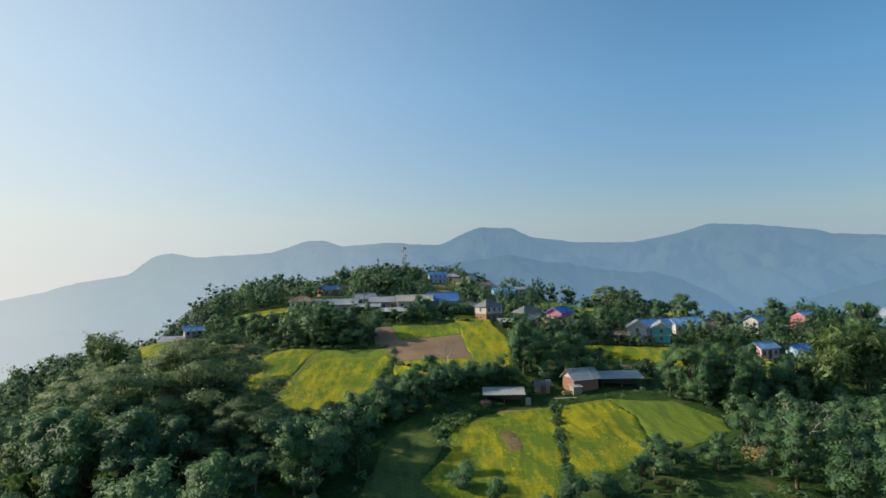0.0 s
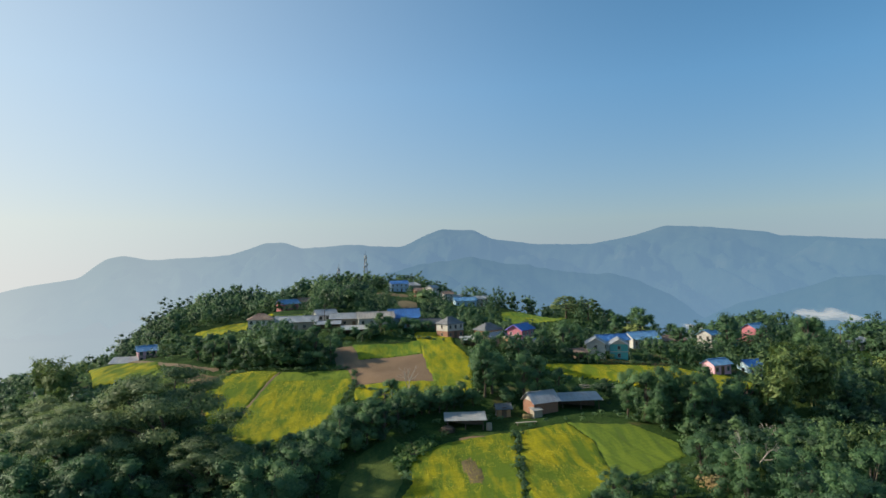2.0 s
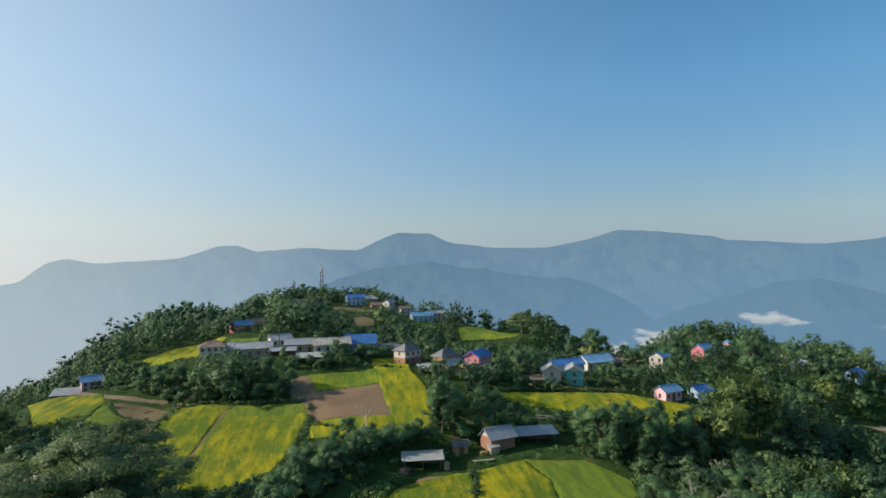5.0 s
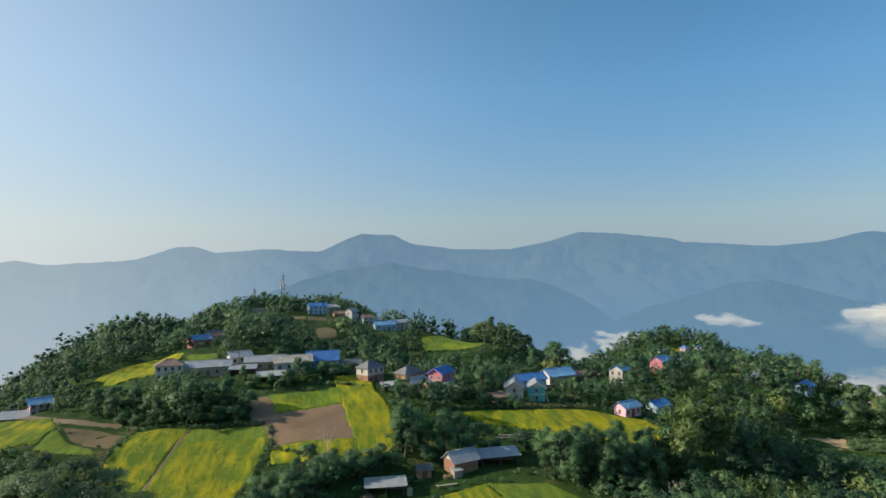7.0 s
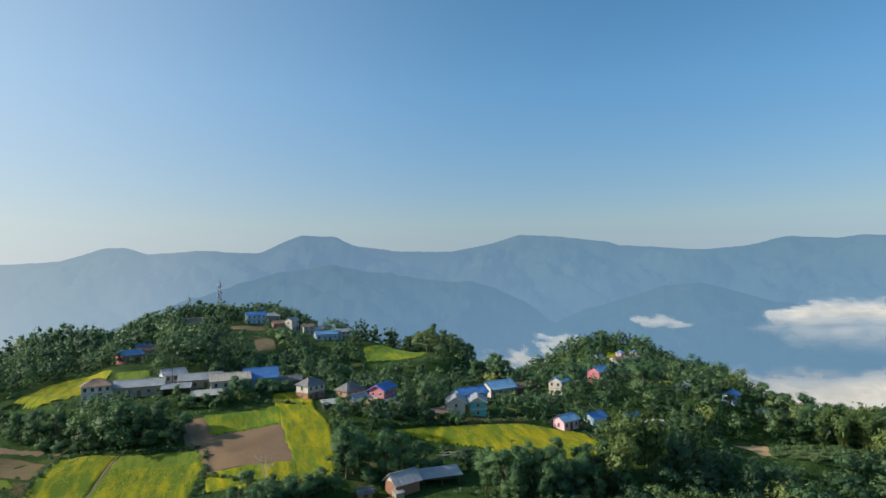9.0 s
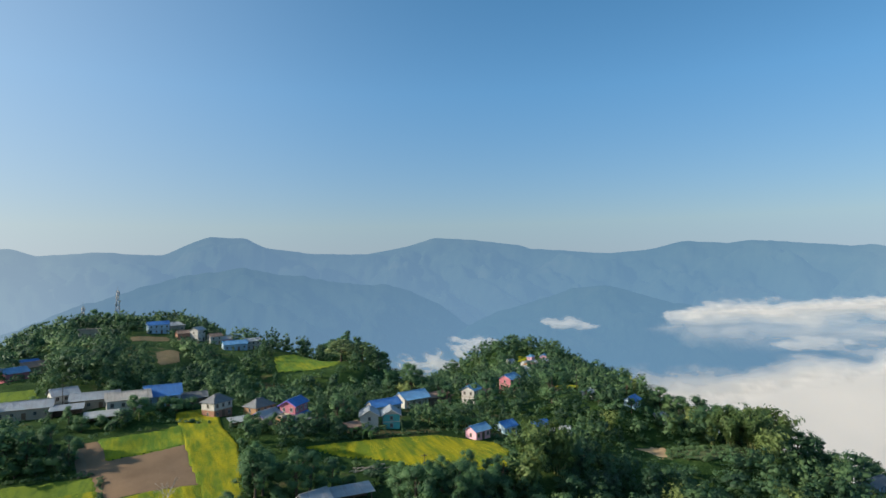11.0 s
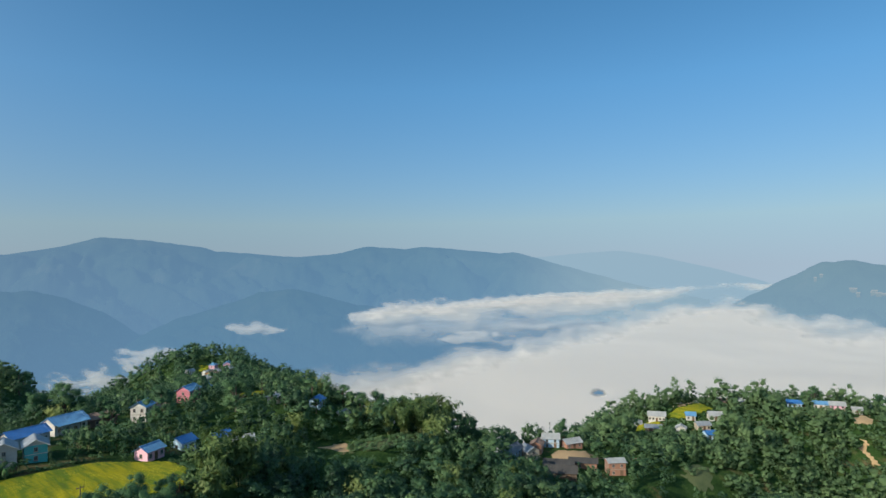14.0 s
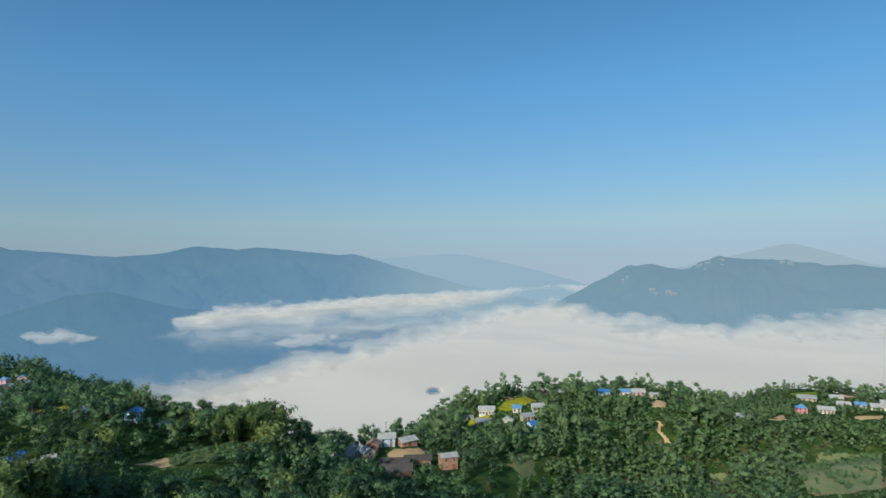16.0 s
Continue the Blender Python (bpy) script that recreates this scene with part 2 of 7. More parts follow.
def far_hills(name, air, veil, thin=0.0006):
    """Distant slopes: forest, terraces and scars; haze is painted on as emission, brighter on the sun's side."""
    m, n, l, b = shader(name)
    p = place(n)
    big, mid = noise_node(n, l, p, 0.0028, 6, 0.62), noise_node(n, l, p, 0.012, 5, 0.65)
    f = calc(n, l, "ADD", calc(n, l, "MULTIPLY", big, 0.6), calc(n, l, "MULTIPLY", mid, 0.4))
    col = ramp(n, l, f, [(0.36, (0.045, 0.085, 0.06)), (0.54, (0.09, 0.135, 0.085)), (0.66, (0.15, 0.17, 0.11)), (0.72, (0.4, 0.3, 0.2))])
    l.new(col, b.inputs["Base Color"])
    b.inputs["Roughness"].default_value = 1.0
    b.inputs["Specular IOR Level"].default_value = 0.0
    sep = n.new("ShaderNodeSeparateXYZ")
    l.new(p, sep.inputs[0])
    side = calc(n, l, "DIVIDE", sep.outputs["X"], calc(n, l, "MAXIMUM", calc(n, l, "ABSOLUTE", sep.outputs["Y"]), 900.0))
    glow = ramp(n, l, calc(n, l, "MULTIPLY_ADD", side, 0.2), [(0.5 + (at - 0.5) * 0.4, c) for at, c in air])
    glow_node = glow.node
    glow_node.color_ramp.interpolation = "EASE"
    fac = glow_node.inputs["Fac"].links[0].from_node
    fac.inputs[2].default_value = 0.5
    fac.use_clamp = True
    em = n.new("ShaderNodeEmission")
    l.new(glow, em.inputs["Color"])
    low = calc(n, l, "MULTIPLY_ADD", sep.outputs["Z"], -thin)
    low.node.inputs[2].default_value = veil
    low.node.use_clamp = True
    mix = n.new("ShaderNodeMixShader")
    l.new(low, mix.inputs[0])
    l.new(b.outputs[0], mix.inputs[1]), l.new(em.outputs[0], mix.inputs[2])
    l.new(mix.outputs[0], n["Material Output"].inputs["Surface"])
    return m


def cloud_material():
    m, n, l, b = shader("mist")
    p = place(n)
    att = n.new("ShaderNodeAttribute")
    att.attribute_name = "cover"
    wisps = noise_node(n, l, p, 0.006, 5, 0.55)
    curls = noise_node(n, l, p, 0.022, 4, 0.55)
    a = calc(n, l, "ADD", att.outputs["Fac"], calc(n, l, "MULTIPLY", calc(n, l, "SUBTRACT", wisps, 0.5), 0.3))
    a = calc(n, l, "ADD", a, calc(n, l, "MULTIPLY", calc(n, l, "SUBTRACT", curls, 0.5), 0.1))
    a = ramp(n, l, a, [(0.08, (0, 0, 0)), (0.45, (0.36, 0.36, 0.36)), (0.95, (0.92, 0.92, 0.92))])
    a.node.color_ramp.interpolation = "EASE"
    df = n.new("ShaderNodeBsdfDiffuse")
    df.inputs["Color"].default_value = (0.97, 0.925, 0.865, 1)
    tr = n.new("ShaderNodeBsdfTranslucent")
    tr.inputs["Color"].default_value = (0.97, 0.925, 0.865, 1)
    body = n.new("ShaderNodeMixShader")
    body.inputs[0].default_value = 0.45
    l.new(df.outputs[0], body.inputs[1]), l.new(tr.outputs[0], body.inputs[2])
    clear = n.new("ShaderNodeBsdfTransparent")
    mix = n.new("ShaderNodeMixShader")
    l.new(a, mix.inputs[0])
    l.new(clear.outputs[0], mix.inputs[1]), l.new(body.outputs[0], mix.inputs[2])
    l.new(mix.outputs[0], n["Material Output"].inputs["Surface"])
    return m


M_HILL = undergrowth()
M_MUSTARD = crop("mustard field", (0.13, 0.2, 0.018), (0.45, 0.39, 0.014), -0.065, 75)
M_MUSTARD_DENSE = crop("dense mustard field", (0.16, 0.23, 0.018), (0.47, 0.4, 0.014), -0.03, 74)
M_MUSTARD_THIN = crop("green mustard field", (0.13, 0.22, 0.025), (0.33, 0.35, 0.02), -0.07, 74)
M_MEADOW = crop("meadow", (0.05, 0.10, 0.025), (0.13, 0.17, 0.04), 0.0, 40)
M_PLOUGH = earth("ploughed soil", (0.165, 0.1, 0.052), (0.27, 0.172, 0.097), 0.5)
M_TAN = earth("dry bare soil", (0.42, 0.27, 0.13), (0.58, 0.4, 0.22), 0.6)
M_PATH = earth("trodden path", (0.16, 0.11, 0.065), (0.26, 0.18, 0.11), 0.8)
M_GREEN = crop("young green crop", (0.1, 0.17, 0.025), (0.2, 0.27, 0.03), 0.0, 74)
M_GRASS = earth("sunny grass", (0.055, 0.085, 0.03), (0.15, 0.165, 0.06), 0.5)
M_SLOPE = earth("dry hillside grass", (0.11, 0.15, 0.06), (0.24, 0.25, 0.11), 0.5)
M_DRY = crop("dry grass", (0.13, 0.115, 0.05), (0.22, 0.165, 0.09), 0.05, 10)
M_LEAF = foliage("broad leaves", (0.022, 0.052, 0.028), (0.05, 0.112, 0.046), (0.095, 0.17, 0.064), clear=0.4, lift=0.85)
M_LEAF_OLIVE = foliage("feathery olive leaves", (0.045, 0.078, 0.034), (0.092, 0.135, 0.055), (0.15, 0.185, 0.08), clear=0.45, lift=1.0)
M_BAMBOO = foliage("bamboo leaves", (0.025, 0.052, 0.016), (0.072, 0.115, 0.032), (0.135, 0.175, 0.052), clear=0.36)
M_WOODS = foliage("mixed woodland leaves", (0.022, 0.052, 0.028), (0.051, 0.112, 0.046), (0.093, 0.16, 0.062), tree_scale=0.14, clear=0.4, lift=0.62)
# distant haze painted in: leaves made lighter, flatter and more translucent
M_HILL_WOODS = foliage("hillside leaves lightened for haze", (0.062, 0.1, 0.05), (0.07, 0.115, 0.054), (0.08, 0.128, 0.059), tree_scale=0.1, clear=0.6, lift=1.95, gloss=0.15, relief=0.15)
M_BANANA = foliage("banana leaves", (0.03, 0.07, 0.02), (0.08, 0.15, 0.035), (0.16, 0.22, 0.06), clear=0.35)
M_FLOWER = foliage("mustard flowers", (0.25, 0.24, 0.015), (0.62, 0.46, 0.012), (0.75, 0.58, 0.02), clear=0.2)
M_BARK = plain("bark", (0.12, 0.09, 0.065), 0.9, 0.4, 3, bump=0.05)
M_PALE_BARK = plain("pale weathered wood", (0.42, 0.37, 0.31), 0.85, 0.3, 3)
M_CULM = plain("bamboo stems", (0.22, 0.24, 0.08), 0.6, 0.3, 2)
M_THATCH = plain("straw", (0.42, 0.3, 0.13), 0.95, 0.4, 5)
M_WALL_WHITE = plain("whitewashed plaster", (0.58, 0.56, 0.52), 0.85, 0.3)
M_WALL_BEIGE = plain("bare cement plaster", (0.42, 0.36, 0.28), 0.9)
M_WALL_BRICK = plain("red brick and mud", (0.36, 0.18, 0.12), 0.9, 0.35, 3)
M_WALL_OCHRE = plain("ochre clay plaster", (0.44, 0.25, 0.13), 0.9, 0.3, 2)
M_WALL_PINK = plain("pink painted plaster", (0.6, 0.2, 0.25), 0.8, 0.15)
M_WALL_ROSE = plain("pale pink painted plaster", (0.75, 0.42, 0.5), 0.8, 0.15)
M_WALL_TEAL = plain("teal painted plaster", (0.08, 0.36, 0.36), 0.8, 0.15)
M_WALL_SKY = plain("pale blue painted plaster", (0.42, 0.58, 0.72), 0.8, 0.15)
M_WALL_WOOD = plain("weathered boards", (0.14, 0.10, 0.075), 0.9, 0.4, 3)
M_VIOLET = plain("violet painted trim", (0.22, 0.16, 0.6), 0.7, 0.1)
M_GLASS = plain("dark window glass", (0.03, 0.04, 0.05), 0.15, 0.1, grime_amount=0.1)
M_FRAME = plain("painted window frame", (0.35, 0.3, 0.26), 0.7)
M_DOOR = plain("wooden door", (0.16, 0.09, 0.05), 0.7, 0.3)
M_STEEL = plain("weathered steel", (0.2, 0.2, 0.21), 0.5, 0.15, metal=0.6)
M_ROOF_BLUE = corrugated("deep blue sheet", (0.045, 0.19, 0.50), 0.45, rust=0.12)
M_ROOF_SKY = corrugated("light blue sheet", (0.14, 0.34, 0.58), 0.45, rust=0.12)
M_ROOF_TIN = corrugated("grey tin sheet", (0.38, 0.41, 0.44), 0.5, 0.2, 0.35)
M_ROOF_PALE = corrugated("pale tin sheet", (0.46, 0.47, 0.46), 0.5, 0.1, 0.25, (0.3, 0.19, 0.12))
M_ROOF_SLATE = corrugated("dark weathered sheet", (0.16, 0.17, 0.18), 0.6, 0.0, 0.3, (0.2, 0.16, 0.12))
M_ROOF_DARK = corrugated("dark brown-black sheet", (0.075, 0.07, 0.065), 0.75, 0.0, 0.3, (0.12, 0.09, 0.07))
M_ROOF_RUST = corrugated("rusted brown sheet", (0.30, 0.20, 0.15), 0.7, 0.0, 0.6, (0.16, 0.08, 0.05))
M_ROOF_STREAK = corrugated("pale streaked sheet", (0.52, 0.47, 0.41), 0.6, 0.0, 0.75, (0.22, 0.15, 0.10))
M_CLOUD = cloud_material()
# ---- shape of the land ----
# Spines that set the ground height, many fitted to the camera's view: x, y, z, half width of the flat top.
SPINES = [
    [(0, -160, -8, 30), (2, -60, 4, 30), (8, 40, 9, 30), (14, 85, 12.2, 26), (20, 120, 14.6, 24)],
    [(14, 85, 12.2, 26), (46, 100, 13.2, 14), (48, 119, 14.8, 16), (68, 128, 16.0, 14)],
    [(-28, 100, 11.5, 22), (-31, 124, 14.3, 20), (-25, 150, 19.8, 22), (-16, 166, 24.6, 20)],
    [(14, 134, 18.4, 14), (7, 150, 20.0, 18), (5, 161, 22.6, 18), (8, 176, 25.0, 20), (-8, 190, 27.6, 24)],
    [(-36, 184, 26.8, 16), (-44, 205, 26.5, 16), (-40, 232, 30.0, 18), (-22, 300, 29, 26), (-26, 370, 31, 26), (-22, 420, 32, 26), (-18, 470, 27, 26)],
    [(-51, 159, 18.2, 14), (-62, 164, 20.4, 12), (-74, 186, 20.5, 12), (-98, 190, 9, 8)],
    [(-36, 184, 26.8, 16), (-60, 216, 25.4, 14), (-80, 290, 25, 16), (-95, 335, 24, 18), (-118, 312, 11, 12), (-150, 300, -6, 8)],
    [(10, 355, 28, 20), (36, 343, 23.0, 18), (74, 306, 18.6, 22), (114, 400, 4, 20)],
    [(24, 170, 23.0, 16), (33, 173, 22.4, 16), (52, 168, 20.0, 16), (74, 143, 16.8, 14), (96, 190, 18.0, 16), (112, 196, 18.5, 14), (128, 178, 19.0, 14), (136, 158, 19.0, 10)],
    [(52, 168, 20.0, 14), (74, 192, 18.6, 16), (96, 190, 18.0, 16)],
    [(74, 143, 16.8, 12), (102, 148, 14.2, 10), (131, 140, 9.5, 9), (150, 138, 9.5, 10), (163, 124, 6.5, 9), (178, 108, -3, 10), (192, 101, -6, 12), (207, 104, -5.2, 9)],
    [(62, 108, 11, 10), (90, 95, 6, 12), (120, 98, 2, 12), (160, 112, -1, 10)],
    [(128, 178, 19.5, 14), (180, 285, 2, 9), (222, 352, -5, 9), (250, 400, -6, 12), (266, 440, 0, 10), (320, 500, -26, 10)],
    [(112, 250, 3, 8), (142, 330, -8, 8), (170, 410, -24, 8)],
    [(192, 101, -6, 12), (203, 85, -8.2, 12), (240, 82, -10, 14), (276, 74, -11, 14), (309, 84, -7, 14), (346, 50, -8.8, 16), (350, 24, -8.5, 14)],
    [(350, 24, -8.5, 14), (354, 2, -14, 10), (366, -18, -18, 12), (397, -52, -20, 22), (440, -62, -19, 18), (395, -90, -17, 20)],
    [(205, 46, -21, 8), (238, 10, -25, 12), (252, -45, -17, 14), (310, -110, -18, 20)],
]


def land(x, y):
    """Height of the bare ground, for arrays of x and y."""
    x, y = np.asarray(x, float), np.asarray(y, float)
    top, weight, near = np.zeros_like(x), np.zeros_like(x), np.full_like(x, 1e9)
    for spine in SPINES:
        for (ax, ay, az, aw), (bx, by, bz, bw) in zip(spine, spine[1:]):
            ux, uy = bx - ax, by - ay
            u = np.clip(((x - ax) * ux + (y - ay) * uy) / (ux * ux + uy * uy), 0, 1)
            d = np.hypot(x - ax - u * ux, y - ay - u * uy)
            w = 1 / (d * d + 30) ** 2
            top += w * (az + u * (bz - az))
            weight += w
            near = np.minimum(near, d - (aw + u * (bw - aw)))
    fall = np.where(near > 0, 0.55 * (np.sqrt(near * near + 144) - 12), 0)
    z = top / weight - fall
    z = z + 0.35 * np.sin(x / 9.0 + 1.3 * np.sin(y / 17.0)) * np.sin(y / 11.0) + np.clip(fall / 12, 0, 1) * 2.2 * np.sin(x / 23.0 + y / 41.0) * np.cos(y / 19.0 - x / 37.0)
    return np.maximum(z, -235.0)


def hashed(i, j, seed):
    v = np.sin(i * 127.1 + j * 311.7 + seed * 74.7) * 43758.5453
    return v - np.floor(v)


def fbm(x, y, octaves=5, seed=0.0, gain=0.5):
    """Smooth fractal noise from 0 to 1 for arrays."""
    total, amp, norm = np.zeros(np.broadcast(x, y).shape), 1.0, 0.0
    for k in range(octaves):
        i, j = np.floor(x), np.floor(y)
        u, v = x - i, y - j
        u, v = u * u * (3 - 2 * u), v * v * (3 - 2 * v)
        s = seed + k * 13.0
        a, b, c, d = hashed(i, j, s), hashed(i + 1, j, s), hashed(i, j + 1, s), hashed(i + 1, j + 1, s)
        total = total + amp * (a + (b - a) * u + (c - a) * v + (a - b - c + d) * u * v)
        norm += amp
        amp *= gain
        x, y = x * 2.03 + 7.1, y * 2.03 + 3.7
    return total / norm


def ridged(x, y, octaves=5, seed=0.0):
    total, amp, norm = 0.0, 1.0, 0.0
    for k in range(octaves):
        total = total + amp * (1 - np.abs(2 * fbm(x, y, 1, seed + k * 5.0) - 1))
        norm += amp
        amp *= 0.5
        x, y = x * 2.07 + 3.1, y * 2.07 + 1.7
    return total / norm


def mesh_from(name, verts, faces, material, smooth=False):
    """A mesh from arrays of corners and of three- or four-cornered faces."""
    me = bpy.data.meshes.new(name)
    verts, faces = np.asarray(verts, np.float32), np.asarray(faces, np.int32)
    k = faces.shape[1]
    me.vertices.add(len(verts))
    me.vertices.foreach_set("co", verts.ravel())
    me.loops.add(faces.size)
    me.loops.foreach_set("vertex_index", faces.ravel())
    me.polygons.add(len(faces))
    me.polygons.foreach_set("loop_start", np.arange(0, faces.size, k, dtype=np.int32))
    me.polygons.foreach_set("use_smooth", np.full(len(faces), smooth))
    me.update(calc_edges=True)
    me.materials.append(material)
    return me


def grid_faces(rows, cols):
    i = np.arange(rows * cols).reshape(rows, cols)
    return np.stack([i[:-1, :-1], i[:-1, 1:], i[1:, 1:], i[1:, :-1]], -1).reshape(-1, 4)


# ---- the ground: one sheet out to the horizon ----
def stretched(lo, hi, step, reach):
    """Even steps from lo to hi, then ever longer ones out to reach on both sides."""
    core = list(np.arange(lo, hi + step, step))
    d, out = step, []
    x = core[-1]
    while x < reach:
        d *= 1.22
        x += d
        out.append(min(x, reach))
    d, x, back = step, core[0], []
    while x > -reach:
        d *= 1.22
        x -= d
        back.append(max(x, -reach))
    return np.array(back[::-1] + core + out)


gx, gy = np.meshgrid(stretched(-170, 470, 3.0, 4500), stretched(-130, 500, 3.0, 4500))
gz = land(gx, gy) + 0.25 * (fbm(gx / 7, gy / 7, 3, 4.0) - 0.5)
ground = new("ground", mesh_from("ground", np.stack([gx, gy, gz], -1).reshape(-1, 3), grid_faces(*gx.shape), M_HILL, True))
tagged(ground, "wooded hill ridge with scrub and bare soil between the trees", "hillside", kind="structure")


# ---- distant ranges: bearing and rise of each crest, in degrees, bearing counted to the left ----
RANGES = [
    ("mountain_range", 4500, 1500, 0.55, [(60, -7), (46, -5.2), (38, -2.6), (33, -1.6), (31, -1.05), (27, -0.3), (25.3, 1.1), (23.9, 1.45), (22.2, 1.08), (15.5, 1.42), (12.4, 2.45), (10.8, 2.5), (9.2, 1.85), (5.6, 2.2), (0.3, 1.98), (-1.6, 2.84), (-3.5, 3.58), (-6.5, 3.42), (-8, 2.6), (-11.9, 1.98), (-17.2, 1.8), (-20.8, 2.45), (-23.4, 3.3), (-28.2, 2.87), (-31.4, 2.45), (-32.3, 2.1), (-36.5, 1.72), (-39.2, 1.5), (-43.2, 1.78), (-45.5, 2.36), (-49, 2.03), (-50.4, 2.33), (-54, 1.93), (-57.8, 1.48), (-59.2, 1.57), (-61.5, 0.95), (-65.8, -0.42), (-70, -1.6), (-76, -3)]),
    ("far_range", 4880, 300, 0.25, [(-50, 0.0), (-58, 0.8), (-62.5, 1.15), (-68.3, 1.55), (-71.9, 0.91), (-76.6, -0.3), (-82, -2)]),
    ("far_peak", 4880, 300, 0.25, [(-84, -1), (-90, 0.3), (-92.7, 0.9), (-96.9, 1.8), (-99.2, 1.1), (-102.8, -0.2), (-110, -1), (-130, -3)]),
    ("forest_spur", 3000, 1200, 1.5, [(14, -5), (8, -2.6), (2.4, -0.68), (-1.9, 0.45), (-5.9, 0.8), (-10.7, -0.08), (-15.8, -0.7), (-20.7, -1.32), (-23.3, -2.5), (-25.2, -3.9), (-27.1, -5.3), (-31, -8)]),
    ("forest_knoll", 2500, 900, 1.0, [(-24, -6.5), (-27, -4.4), (-31.4, -3.0), (-33.7, -2.35), (-36.2, -1.57), (-38.9, -1.2), (-41.1, -1.78), (-43.3, -2.6), (-46.9, -3.3), (-48.5, -3.6), (-52, -6)]),
    ("resort_hill", 2400, 900, 0.6, [(-72, -6), (-76.5, -3.9), (-79.1, -2.4), (-81.6, -1.4), (-83.6, -0.16), (-86, 0.3), (-88.3, -0.23), (-89.4, -0.1), (-91.5, 1.0), (-92.7, 0.66), (-94.4, 0.38), (-96.3, 0.44), (-98.4, -0.1), (-101.4, -0.02), (-103.1, -0.4), (-114, -1.5), (-126, -5)]),
    ("resort_hill", 2400, 900, 1.1, [(-72, -6), (-76.5, -3.9), (-79, -2.5), (-84, 0.2), (-86.4, 0.2), (-88.7, -0.2), (-91.5, 0.95), (-93.2, 0.6), (-96.5, 0.4), (-100, -0.2), (-104, -0.2), (-114, -1.5), (-126, -5)]),
]
# painted haze per range: emission colour by side, its share, thinning with height
HAZE_GLOW = {
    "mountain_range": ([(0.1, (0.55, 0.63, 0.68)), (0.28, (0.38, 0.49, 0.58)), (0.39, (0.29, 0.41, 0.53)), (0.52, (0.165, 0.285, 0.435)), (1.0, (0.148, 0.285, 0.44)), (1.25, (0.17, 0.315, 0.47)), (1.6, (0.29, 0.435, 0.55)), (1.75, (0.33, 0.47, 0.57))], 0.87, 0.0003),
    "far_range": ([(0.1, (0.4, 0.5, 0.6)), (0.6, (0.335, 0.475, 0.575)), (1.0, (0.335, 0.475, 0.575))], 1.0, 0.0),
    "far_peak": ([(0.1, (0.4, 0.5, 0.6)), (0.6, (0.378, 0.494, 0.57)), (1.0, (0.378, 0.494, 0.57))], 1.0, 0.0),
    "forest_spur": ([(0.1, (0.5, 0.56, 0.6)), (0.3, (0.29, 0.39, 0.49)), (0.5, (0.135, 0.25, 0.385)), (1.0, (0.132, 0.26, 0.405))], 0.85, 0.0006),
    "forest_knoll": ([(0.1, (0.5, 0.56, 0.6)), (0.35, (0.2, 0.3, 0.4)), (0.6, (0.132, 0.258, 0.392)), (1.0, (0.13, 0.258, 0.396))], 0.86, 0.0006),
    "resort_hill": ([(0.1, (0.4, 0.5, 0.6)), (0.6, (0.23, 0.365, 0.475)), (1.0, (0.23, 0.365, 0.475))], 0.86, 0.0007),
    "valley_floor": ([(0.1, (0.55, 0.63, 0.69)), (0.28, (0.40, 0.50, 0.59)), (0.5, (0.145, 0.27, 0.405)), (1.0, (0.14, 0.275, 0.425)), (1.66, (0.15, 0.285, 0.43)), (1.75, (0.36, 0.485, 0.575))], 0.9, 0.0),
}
RANGE_LABELS = {
    "mountain_range": "blue mountain range with flat-topped summits, haze painted as glow",
    "far_range": "very faint blue ridge, painted wholly as haze glow",
    "far_peak": "very faint blue peak, painted wholly as haze glow",
    "forest_spur": "forested spur with terraces and scars, haze painted as glow",
    "forest_knoll": "dark blue forested knoll above the mist, haze painted as glow",
    "resort_hill": "forested hill with scattered settlements, haze painted as glow",
}
EYE_HEIGHT = 56.0
